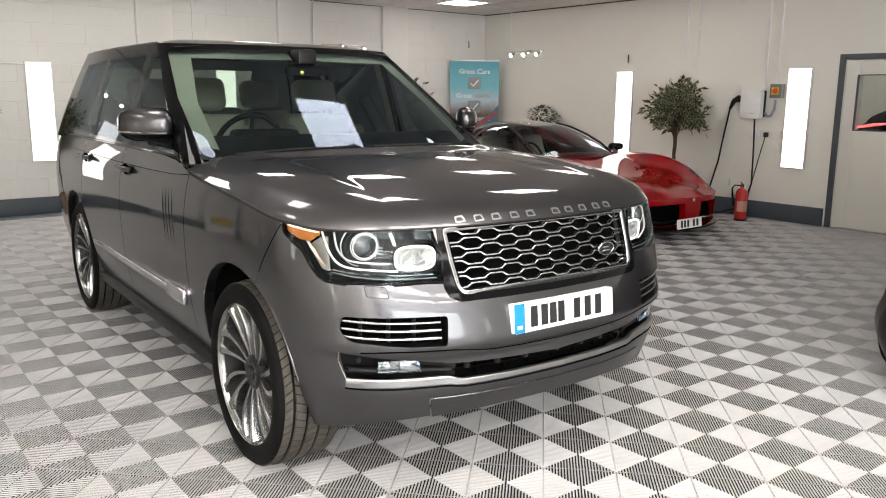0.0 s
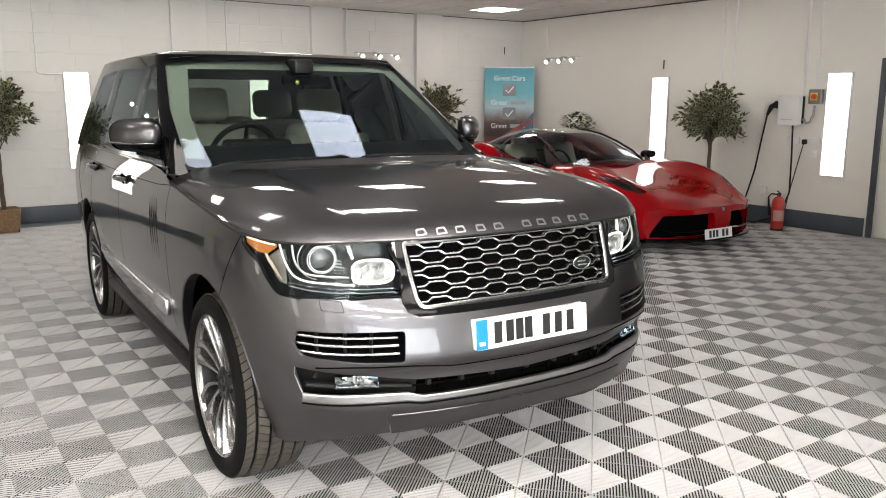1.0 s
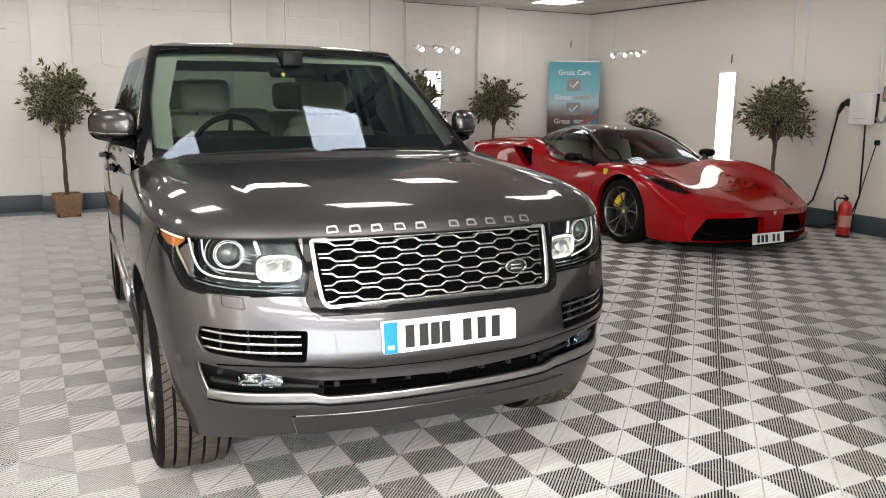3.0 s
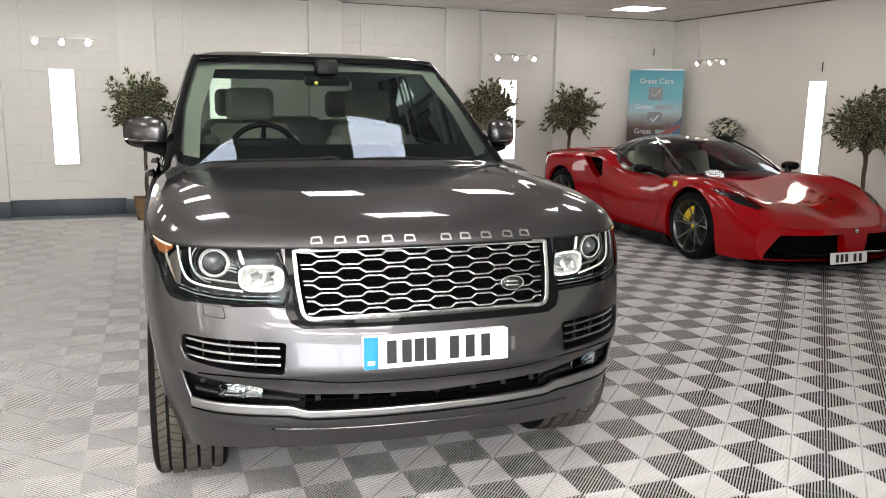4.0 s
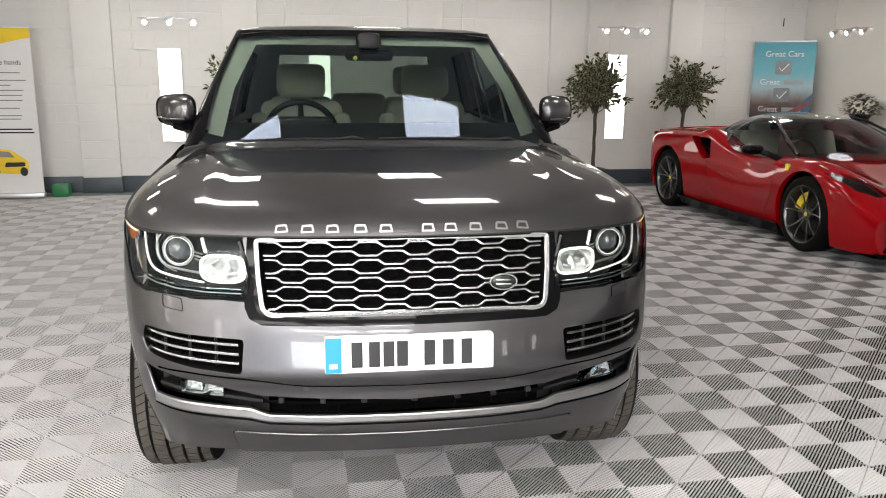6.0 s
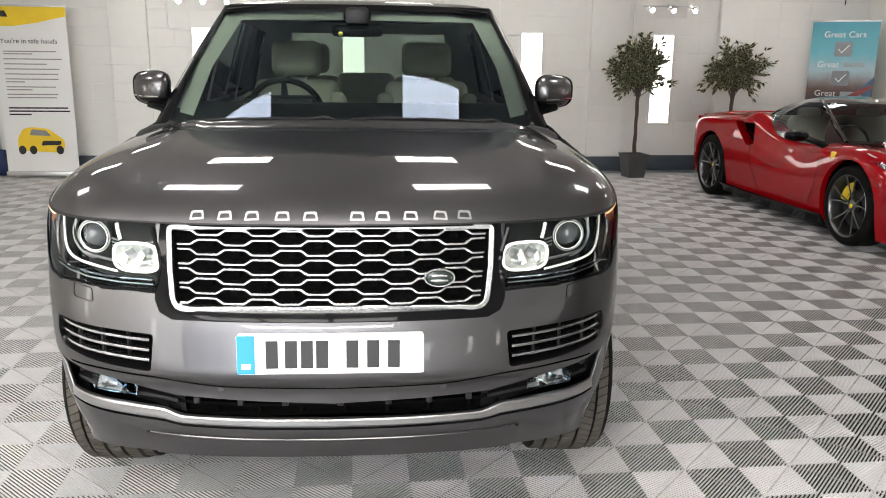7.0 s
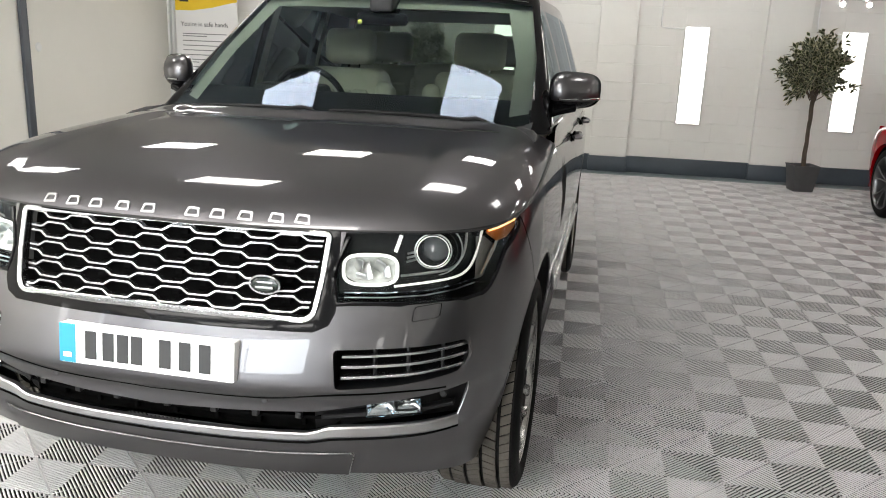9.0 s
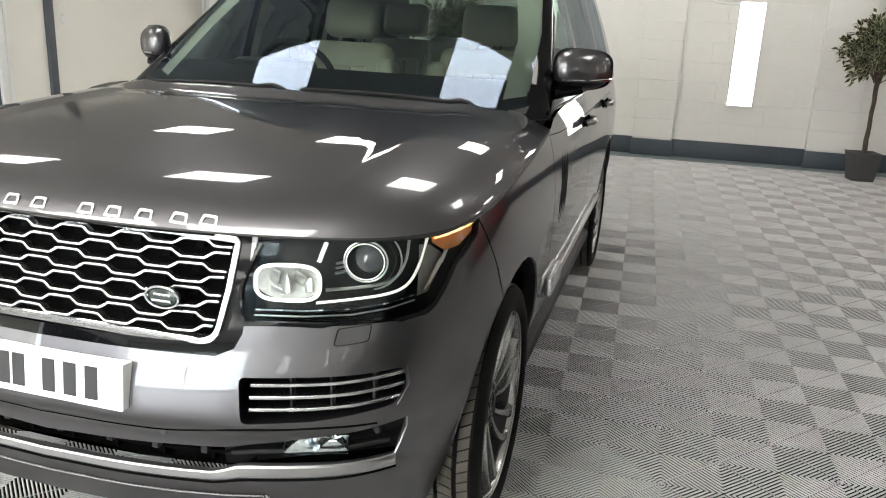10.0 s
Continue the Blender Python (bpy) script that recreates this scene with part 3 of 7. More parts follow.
# dark liner that closes the gaps and wheel wells
liner = grid([[suv_skin(s if s else 1e-9, curve_at(LOWER, curve_at(PLAN_Y, abs(s))) + 0.07 + (curve_at(UPPER, curve_at(PLAN_Y, abs(s))) - curve_at(LOWER, curve_at(PLAN_Y, abs(s))) - 0.1) * v / 8) for s in stops[::2]] for v in range(9)])
for v in liner.verts:
    d = math.hypot(v.co.x, 0)
    v.co.x *= 1 - 0.05 / max(0.3, abs(v.co.x)) if abs(v.co.x) > 0.3 else 0.95
    v.co.y += 0.12 if v.co.y < 0.7 else (-0.06 if v.co.y > 4.4 else 0)
for side in (-1, 1):
    for y0 in (AXLE_F, AXLE_R):
        cut_out(liner, arch(y0), "x", lambda c: c.x * side > 0.5, keep=False)
part("liner", liner, DARK_VOID, suv)
for y0 in (AXLE_F, AXLE_R):
    for side in (-1, 1):
        well = lathe([(0.44, side * 0.84), (0.44, side * 0.5), (0.05, side * 0.5)], 24, "x", m=Matrix.Translation((0, y0, HUB)), arc=180)
        part("wheel_well", well, DARK_VOID, suv)
part("underbody", boxes(((-0.7, 0.42, 0.3), (0.7, 4.7, 0.44)), bevel=0.02), DARK_VOID, suv)

# bonnet: a clamshell sheet between the front edge, the wings and the cowl
S_CORNER = next(s for s, y in ((k * 0.01, curve_at(PLAN_Y, k * 0.01)) for k in range(400)) if y > 0.36)
S_END = next(s for s, y in ((k * 0.01, curve_at(PLAN_Y, k * 0.01)) for k in range(400)) if y > 1.46)


def edge_point(s):
    y = curve_at(PLAN_Y, abs(s))
    return suv_skin(s if s else 1e-9, curve_at(UPPER, y) + 0.004)


def cowl(u):
    return Vector((0.945 * u, 1.44 + 0.09 * u * u, 1.258 - 0.02 * u * u - 0.062 * abs(u) ** 8))


def bonnet_point(u, v):
    front, back = edge_point(u * S_CORNER), cowl(u)
    lo, hi = edge_point(-S_CORNER + v * (S_CORNER - S_END)), edge_point(S_CORNER + v * (S_END - S_CORNER))
    a = (u + 1) / 2
    c00, c10, c01, c11 = edge_point(-S_CORNER), edge_point(S_CORNER), edge_point(-S_END), edge_point(S_END)
    p = front * (1 - v) + back * v + lo * (1 - a) + hi * a - (c00 * (1 - a) * (1 - v) + c10 * a * (1 - v) + c01 * (1 - a) * v + c11 * a * v)
    ds, df = (1 - abs(u)) * 0.92, v * 1.25
    rise = 0.078 * (1 - math.exp(-df / 0.085)) * (1 - v) ** 0.7 * (1 - math.exp(-ds / 0.1))
    across = abs(p.x)
    shoulder = 0.0 if across < 0.6 else min(1.0, (across - 0.6) / 0.045)
    shoulder = shoulder * shoulder * (3 - 2 * shoulder) * max(0.0, min(1.0, (0.9 - across) / 0.2))
    ridge = 0.011 * shoulder * min(1.0, v * 4) * (1 - 0.35 * v)
    lip = 0.012 * math.exp(-((v - 0.93) / 0.035) ** 2) - 0.008 * math.exp(-((v - 0.84) / 0.04) ** 2)
    p.z += rise + ridge + lip * max(0.0, 1 - (across / 0.8) ** 6) + 0.02 * (1 - math.exp(-ds / 0.05)) * v * (1 - v)
    return p


us = [math.sin(math.pi / 2 * k / 44) for k in range(45)]
us = [-u for u in us[:0:-1]] + us
vs_ = [(k / 30) ** 1.7 for k in range(23)]
vs_ += [vs_[-1] + (1 - vs_[-1]) * k / 24 for k in range(1, 25)]
part("bonnet_seal", tube([edge_point(s_) + Vector((0, 0.004, -0.005)) for s_ in (-S_END + 2 * S_END * k / 120 for k in range(121))], 0.0065, 6), BLACK, suv)
bonnet = part("bonnet", grid([[bonnet_point(u, v) for u in us] for v in vs_]), PAINT, suv, angle=60)


# greenhouse: level outlines from the belt up to the roof
def house_point(u, h):
    """u runs round the cabin: 0 at the middle of the screen, 1 at its edge, 2 at the rear corner, 3 behind."""
    z = 1.2 + 0.6 * h
    w = 0.925 - 0.15 * h - 0.035 * h * h
    fy, ry = 1.365 + 0.97 * h, 4.85 - 0.28 * h - 0.1 * h * h
    side = math.copysign(1, u)
    u = abs(u)
    corner = 0.07
    if u <= 1:
        x = (w - corner) * u
        y = fy + (0.225 - 0.07 * h) * (0.7 * u * u + 0.3 * u ** 4)
    elif u <= 1.2:
        a = (u - 1) / 0.2 * math.pi / 2
        x = w - corner + corner * math.sin(a)
        y = fy + (0.225 - 0.07 * h) + corner * 1.3 * (1 - math.cos(a))
    elif u <= 2.2:
        t = u - 1.2
        y0 = fy + 0.225 - 0.07 * h + corner * 1.3
        y = y0 + (ry - 0.25 - y0) * t
        x = w - 0.012 * (2 * t - 1) ** 2 + 0.012 - 0.05 * max(0, t - 0.6) ** 2
    else:
        t = min(1.0, (u - 2.2) / 0.8)
        a = t * math.pi / 2
        x = (w + 0.0 - 0.008) * math.cos(a) ** 0.45 if t < 1 else 0.0
        y = ry - 0.25 + 0.25 * math.sin(a) ** 0.6
    return Vector((side * x, y, z))


hu = [k / 14 for k in range(14)] + [1 + 0.2 * k / 6 for k in range(6)] + [1.2 + k / 30 for k in range(30)] + [2.2 + 0.8 * k / 14 for k in range(15)]
hu = [-u for u in hu[:0:-1]] + hu
house = grid([[house_point(u if u else 1e-9, h / 16) for u in hu] for h in range(17)])


screen = cut_out(house, [(-0.83, 1.225), (0.83, 1.225), (0.80, 1.5), (0.722, 1.757), (0.45, 1.768), (-0.45, 1.768), (-0.722, 1.757), (-0.80, 1.5)], "y", lambda c: c.y < 2.6)
edge_trim = screen.copy()
for v in edge_trim.verts:
    v.co = Vector((v.co.x * 0.985, v.co.y + 0.035, v.co.z - 0.006))
cut_out(edge_trim, [(-0.752, 1.1), (0.752, 1.1), (0.708, 1.48), (0.616, 1.716), (-0.616, 1.716), (-0.708, 1.48)], "y", lambda c: True, keep=False)
part("screen_trim", edge_trim, CREAM, suv, "pale trim round the windscreen")
part("windscreen", screen, SCREEN, suv, "green-tinted windscreen")
for side in (-1, 1):
    test = lambda c: c.x * side > 0.5 and c.y > 1.62
    for name, poly in (
        ("side_window", [(1.78, 1.235), (2.60, 1.245), (2.585, 1.735), (2.50, 1.742), (2.43, 1.72)]),
        ("side_window", [(2.68, 1.245), (3.52, 1.255), (3.46, 1.735), (2.665, 1.74)]),
        ("side_window", [(3.59, 1.26), (4.32, 1.28), (4.12, 1.71), (3.53, 1.735)]),
    ):
        pane = cut_out(house, poly, "x", test)
        part(name, pane, SIDE_CLEAR if poly[0][0] < 2 else TINT, suv, "clear front side glass" if poly[0][0] < 2 else "dark tinted side glass")
rear_pane = cut_out(house, [(-0.7, 1.28), (0.7, 1.28), (0.62, 1.72), (-0.62, 1.72)], "y", lambda c: c.y > 4.4)
part("rear_window", rear_pane, TINT, suv, "dark tinted rear glass")
part("pillar_frame", house.copy(), BLACK_GLOSS, suv, "gloss black window pillars")
lining = house
for v in lining.verts:
    v.co = Vector((v.co.x * 0.965, 3.2 + (v.co.y - 3.2) * 0.965, v.co.z - 0.012))
part("pillar_lining", lining, CREAM, suv, "pale inner pillar trim")

# roof: rings from the cabin's top edge inward
rim_line = [house_point(u if u else 1e-9, 1.0) for u in hu]
ROOF_MID = Vector((0, 3.45, 1.855))
roof_rows = []
for k in range(13):
    r = 1 - k / 12
    row = []
    for p in rim_line:
        q = Vector((p.x * r, ROOF_MID.y + (p.y - ROOF_MID.y) * r, 0))
        q.z = 1.8 + 0.052 * (1 - r ** 4.5)
        row.append(q)
    roof_rows.append(row)
roof = grid(roof_rows)
bmesh.ops.remove_doubles(roof, verts=roof.verts[:], dist=1e-5)
part("roof", roof, PAINT, suv, angle=50)
for side in (-1, 1):
    part("roof_rail", tube([house_point(side * u, 1.0) + Vector((-side * 0.018, 0, -0.002)) for u in (1.22 + 0.93 * k / 20 for k in range(21))], 0.014, 6), PAINT, suv)


# ---- off-roader: nose ----
def front_y(x, z):
    """How far back the nose lies at x and z."""
    x = abs(x) * 0.99 / curve_at(WIDTH, z)
    y = curve_at(PLAN, x)
    return y + curve_at(NOSE, z) * max(0.0, 1 - y / 0.9) ** 1.5


def on_nose(x, z, deep=0.0):
    return Vector((x, front_y(x, z) + deep, z))


def strip(path, half, deep, bm=None, back=0.012):
    """A rectangular bar along points of (x, z): half its height, how far it stands behind the skin."""
    bm = bm or bmesh.new()
    rings = []
    for k, (x, z) in enumerate(path):
        a, b = Vector(path[max(0, k - 1)]), Vector(path[min(len(path) - 1, k + 1)])
        d = (b - a).normalized()
        n = Vector((-d.y, d.x))
        h = half[k] if isinstance(half, (list, tuple)) else half
        p = on_nose(x, z, deep)
        e = h * 0.3
        ring = [(-h, back), (-h, e), (-h + e, 0), (h - e, 0), (h, e), (h, back)]
        rings.append([bm.verts.new(p + Vector((n.x * q, w, n.y * q))) for q, w in ring])
    for a, b in zip(rings, rings[1:]):
        for j in range(6):
            bm.faces.new((a[j], a[(j + 1) % 6], b[(j + 1) % 6], b[j]))
    bm.faces.new(rings[0])
    bm.faces.new(rings[-1][::-1])
    return bm


grille_hole = cut_out(surround, rounded(GRILLE, [0.012, 0.012, 0.0, 0.03, 0.03, 0.0], 3), "y", lambda c: True, lip=(0, 0.03, 0))
part("grille_surround", surround, BLACK_GLOSS, suv, "gloss black grille surround")
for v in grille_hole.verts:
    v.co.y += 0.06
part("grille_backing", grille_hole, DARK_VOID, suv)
frame_line = rounded([(p[0] * 0.985, 0.945 + (p[1] - 0.945) * 0.97) for p in GRILLE], [0.012, 0.012, 0.0, 0.035, 0.035, 0.0], 4)
part("grille_frame", strip(frame_line + frame_line[:1], 0.0078, -0.006, back=0.03), CHROME, suv, "satin silver grille frame")
ROWS_OF_BARS, PERIOD = 8, 0.158
for r in range(ROWS_OF_BARS):
    z0 = 0.853 + 0.0262 * r
    half_w = 0.428 + (z0 - 0.85) * 0.1
    path, k = [], 0
    x = -half_w
    steps = 168
    for k in range(steps + 1):
        x = -half_w + 2 * half_w * k / steps
        ph = (x / PERIOD + 0.25 + 0.5 * (r % 2)) % 1.0
        wave = max(-1.0, min(1.0, 7.5 * (abs(2 * ph - 1) - 0.5)))
        path.append((x, z0 + 0.0066 * wave))
    part("grille_bar", strip(path, 0.0029, 0.010, back=0.02), CHROME, suv, "silver wavy grille bar")
for r in range(ROWS_OF_BARS - 1):
    for k in range(-6, 7):
        x = (k / 2 + 0.25 * (1 if r % 2 else -1)) * PERIOD
        if abs(x) < 0.42:
            p = on_nose(x, 0.866 + 0.0262 * r, 0.04)
            part("grille_tie", boxes(((p.x - 0.012, p.y, p.z - 0.007), (p.x + 0.012, p.y + 0.01, p.z + 0.009)), bevel=0.002), DARK_VOID, suv)
badge = lathe([(0.0, -0.006), (0.8, -0.006), (0.95, -0.003), (1.0, 0.006)], 28, "y")
bmesh.ops.scale(badge, vec=(0.042, 1, 0.024), verts=badge.verts[:])
bmesh.ops.translate(badge, vec=on_nose(0.308, 0.916, 0.004), verts=badge.verts[:])
badge_ob = part("badge", badge, mat("dark green badge", (0.008, 0.016, 0.012), 0.25, coat=0.4, vary=0.2, scale=50), suv, "dark oval badge with a silver rim")
rim_pts = [on_nose(0.308, 0.916, -0.003) + Vector((0.043 * math.cos(a), 0, 0.025 * math.sin(a))) for a in (2 * math.pi * k / 28 for k in range(28))]
part("badge_rim", tube(rim_pts, 0.003, 6, closed=True), CHROME, badge_ob)
for z, w in ((0.922, 0.044), (0.909, 0.05)):
    p = on_nose(0.308, z, -0.004)
    part("badge_bar", boxes(((p.x - w / 2, p.y - 0.002, p.z - 0.003), (p.x + w / 2, p.y + 0.004, p.z + 0.003)), bevel=0.001), CHROME, badge_ob)

# plain silver marks in a row along the bonnet's front edge
for x in (-0.387, -0.306, -0.228, -0.141, -0.061, 0.072, 0.145, 0.226, 0.313, 0.385):
    u = x / 0.868
    here = min((bonnet_point(u * q, v) for v in [0.004 * k for k in range(1, 30)] for q in [0.84 + 0.01 * j for j in range(25)]), key=lambda p: (p.z - 1.085) ** 2 + 4 * (p.x - x) ** 2)
    outer = rounded([(-0.022, -0.0145), (0.022, -0.0145), (0.017, 0.0145), (-0.017, 0.0145)], 0.005, 2)
    inner = [(a * 0.72, b * 0.58) for a, b in outer]
    bm = bmesh.new()
    rings = [[bm.verts.new((a, y, b)) for a, b in line] for line, y in ((outer, 0.006), (outer, -0.003), (inner, -0.003), (inner, 0.006))]
    for a, b in zip(rings, rings[1:]):
        for k in range(len(a)):
            bm.faces.new((a[k], a[(k + 1) % len(a)], b[(k + 1) % len(a)], b[k]))
    bmesh.ops.transform(bm, matrix=Matrix.Translation(here) @ Matrix.Rotation(radians(-38), 4, "X") @ Matrix.Rotation(math.atan2(front_y(x + 0.01, 1.06) - front_y(x - 0.01, 1.06), 0.02), 4, "Z"), verts=bm.verts[:])
    part("name_mark", bm, NAME_MARK, suv, "small raised silver mark")

# number plate: a plain plate with a blue band and dark bars
plate_m = Matrix.Translation((0.0, 0.011, 0.721)) @ Matrix.Rotation(radians(-5), 4, "X")
plate = part("number_plate", prism(rounded([(-0.26, -0.0555), (0.26, -0.0555), (0.26, 0.0555), (-0.26, 0.0555)], 0.006, 2), -0.008, 0.03, "y"), PLATE_WHITE, suv, "white number plate with dark bars and a blue band")
plate.matrix_basis = plate_m
part("blue_band", boxes(((-0.259, -0.0095, -0.0545), (-0.21, -0.007, 0.0545)), bevel=0), PLATE_BLUE, plate)
for x in (-0.163, -0.11, -0.066, -0.024, 0.06, 0.118, 0.176):
    part("plate_bar", boxes(((x - 0.017, -0.0095, -0.0395), (x + 0.017, -0.007, 0.0395)), bevel=0), INK, plate)
part("plate_mark", boxes(((-0.247, -0.0105, -0.04), (-0.222, -0.008, -0.026)), bevel=0), PLATE_WHITE, plate)

# headlamps
REFLECTOR = mat("lamp reflector", (0.66, 0.66, 0.65), 0.3, metal=1.0, bump=0.5, bump_scale=60, vary=0.15, scale=40)
LAMP_SILVER_MAT = mat("dull lamp silver", (0.3, 0.29, 0.27), 0.35, metal=1.0, bump=0.5, bump_scale=60, vary=0.3, scale=40)
SMOKE = mat("lamp housing", (0.008, 0.008, 0.0085), 0.3, spec=0.3, vary=0.2)
PALE_DISH = mat("pale lamp dish", (0.55, 0.55, 0.52), 0.45, vary=0.35, scale=45, bump=0.4, bump_scale=70)
for side in (-1, 1):
    lens = part("headlamp", lamps[side], CLEAR, suv, "clear headlamp with lit white light guides")
    part("lamp_housing", housings[side], SMOKE, lens)
    part("indicator", ambers[side], AMBER, lens, "amber corner indicator")
    part("side_reflector", silvers[side], LAMP_SILVER_MAT, lens)

    def ring(cx, cz, rx, rz, rad, material, name, deep, power=2.0, n=40, flatten=1.0):
        pts = []
        for k in range(n):
            a = 2 * math.pi * k / n
            c, s = math.cos(a), math.sin(a)
            dx, dz = rx * math.copysign(abs(c) ** (2 / power), c), rz * math.copysign(abs(s) ** (2 / power), s)
            pts.append(Vector((side * (cx + dx), front_y(cx, cz) + (front_y(cx + 0.05, cz) - front_y(cx - 0.05, cz)) * dx * 10 * flatten + deep, cz + dz)))
        return part(name, tube(pts, rad, 8, closed=True), material, lens)

    def along(points, rad, material, name, sides=8):
        pts = [Vector((side * x, y, z)) for x, y, z in points]
        for _ in range(2 if len(pts) > 3 else 0):
            pts = [pts[0]] + [a.lerp(b, q) for a, b in zip(pts, pts[1:]) for q in (0.25, 0.75)] + [pts[-1]]
        return part(name, tube(pts, rad, sides), material, lens)

    part("indicator_line", tube([suv_skin(side * a, b) + Vector((-side * 0.002, 0.002, 0)) for a, b in ((0.96, 1.052), (1.0, 1.056), (1.05, 1.063), (1.1, 1.068), (1.125, 1.07))], [0.003, 0.0045, 0.006, 0.006, 0.003], 8), AMBER_LIT, lens, "glowing amber line")

    # oval main lamp: glowing rim, pale dish and slanted reflector facets
    ring(0.572, 0.956, 0.07, 0.0425, 0.0046, DRL, "light_guide", 0.03, 3.2)
    dish = lathe([(0.0, 0.03), (0.5, 0.024), (0.85, 0.008), (1.0, 0.0)], 28, "y")
    bmesh.ops.scale(dish, vec=(0.073, 1, 0.043), verts=dish.verts[:])
    for v in dish.verts:
        v.co.y += v.co.x * (front_y(0.622, 0.956) - front_y(0.522, 0.956)) * 10
    bmesh.ops.translate(dish, vec=(0.572, front_y(0.572, 0.956) + 0.036, 0.956), verts=dish.verts[:])
    if side < 0:
        mirror_x(dish)
    part("reflector", dish, PALE_DISH, lens)
    for cx, cz, w, h, tilt in ((0.535, 0.966, 0.013, 0.02, 20), (0.562, 0.95, 0.011, 0.024, -25), (0.59, 0.963, 0.015, 0.019, 30), (0.612, 0.948, 0.01, 0.016, -15), (0.545, 0.936, 0.016, 0.009, 10)):
        p = on_nose(side * cx, cz, 0.045)
        facet = bmesh.new()
        box(facet, (-w, -0.004, -h), (w, 0.004, h), 0.003, m=Matrix.Translation(p) @ Matrix.Rotation(radians(tilt * side), 4, "Y") @ Matrix.Rotation(radians(tilt), 4, "X"))
        part("reflector_facet", facet, REFLECTOR, lens)
    for k in range(3):
        along([(0.648, 0.285 + 0.004 * k, 0.962 + 0.011 * k), (0.672, 0.3, 0.968 + 0.011 * k)], 0.0035, REFLECTOR, "cooling_rib", 6)

    # projector set deep in the housing, with its glowing ring
    py = front_y(0.72, 0.998) + 0.062
    for name, rad, thick, deep, material in (("projector_ring", 0.0495, 0.0024, 0.0, REFLECTOR), ("projector_glow", 0.0435, 0.0016, -0.003, DRL_DIM), ("lamp_ring", 0.064, 0.0022, 0.012, ALLOY_DARK), ("lamp_ring", 0.075, 0.0022, 0.02, REFLECTOR)):
        pts = [Vector((side * (0.722 + rad * math.cos(a)), py + deep + 0.25 * rad * math.cos(a), 0.998 + rad * math.sin(a))) for a in (2 * math.pi * k / 36 for k in range(36))]
        if rad > 0.06:
            pts = [p for p in pts if abs(p.x) > 0.735]
            pts.sort(key=lambda p: math.atan2(p.z - 0.998, abs(p.x) - 0.722))
            part(name, tube(pts, thick, 6), material, lens)
        else:
            part(name, tube(pts, thick, 8, closed=True), material, lens)
    ball = lathe([(0.0, -0.022), (0.015, -0.019), (0.027, -0.009), (0.036, 0.006), (0.043, 0.02)], 28, "y")
    bmesh.ops.translate(ball, vec=(side * 0.722, py + 0.012, 0.998), verts=ball.verts[:])
    part("projector_lens", ball, mat("projector glass", (0.09, 0.095, 0.1), 0.05, coat=1.0, vary=0.3, scale=40), lens)

    # long light guide that runs under the lamps and turns up at the corner
    for k in range(6):
        a = 0.945 + 0.011 * k
        line = [suv_skin(side * (a + 0.012 * j), 0.93 + 0.011 * k + 0.018 * j) + Vector((-side * 0.016, 0.016, 0)) for j in range(4)]
        part("lamp_facet", tube(line, 0.0022, 5), REFLECTOR if k % 2 else BRONZE, lens)
    along([(0.842, 0.388, 1.055), (0.838, 0.378, 1.025), (0.83, 0.35, 0.972), (0.812, 0.326, 0.938), (0.775, 0.3, 0.922), (0.7, 0.25, 0.915), (0.635, 0.21, 0.911)], 0.0036, DRL_DIM, "light_guide")
    along([(0.8, 0.375, 1.045), (0.8, 0.36, 0.99), (0.785, 0.335, 0.955), (0.76, 0.31, 0.942), (0.7, 0.275, 0.936), (0.645, 0.24, 0.934)], 0.004, REFLECTOR, "chrome_line", 6)
    along([(0.628, 0.24, 1.0), (0.634, 0.245, 1.02), (0.64, 0.255, 1.045)], 0.0055, DRL_DIM, "light_guide")
    for drop, rad, material in ((0.0, 0.0036, BRIGHT), (-0.011, 0.002, REFLECTOR)):
        pts = [on_nose(side * x, z + drop, 0.016) for x, z in ((0.515, 0.899), (0.62, 0.899), (0.72, 0.904), (0.79, 0.913), (0.838, 0.925))]
        part("chrome_line", tube(pts, rad, 6), material, lens)
    edge_line = [(0.528, 1.045), (0.5, 0.98), (0.491, 0.945), (0.5, 0.9), (0.507, 0.873), (0.68, 0.873), (0.87, 0.877), (0.94, 0.884), (0.965, 0.897), (1.0, 0.937), (1.033, 0.984), (1.09, 1.012), (1.135, 1.04), (1.145, 1.075)]
    part("lamp_seal", tube([suv_skin(side * a, b) + Vector((-side * 0.002, 0.003, 0)) for a, b in edge_line], 0.0075, 6), BLACK_GLOSS, lens, "gloss black lamp border")

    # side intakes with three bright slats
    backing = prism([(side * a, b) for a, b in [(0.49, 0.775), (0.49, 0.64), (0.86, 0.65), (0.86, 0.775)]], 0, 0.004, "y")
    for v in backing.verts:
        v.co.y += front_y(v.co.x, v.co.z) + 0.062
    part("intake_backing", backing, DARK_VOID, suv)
    for k in range(3):
        z0 = 0.677 + 0.0285 * k
        line = [(side * x, z0 + 0.012 * ((x - 0.52) / 0.32) ** 2 + 0.006 * (x - 0.52)) for x in (0.525 + 0.308 * j / 14 for j in range(15))]
        part("intake_slat", strip(line, 0.004, 0.016, back=0.03), CHROME, suv, "bright intake slat")
    for k in range(3):
        x = 0.6 + 0.085 * k
        p = on_nose(side * x, 0.71, 0.045)
        part("intake_fin", boxes(((p.x - 0.003, p.y, 0.655), (p.x + 0.003, p.y + 0.02, 0.765)), bevel=0.001), BLACK, suv)
    edge = [(side * x, z) for x, z in ((0.838, 0.765), (0.846, 0.72), (0.826, 0.675))]
    part("intake_edge", strip(edge, 0.002, 0.0, back=0.012), PAINT, suv)

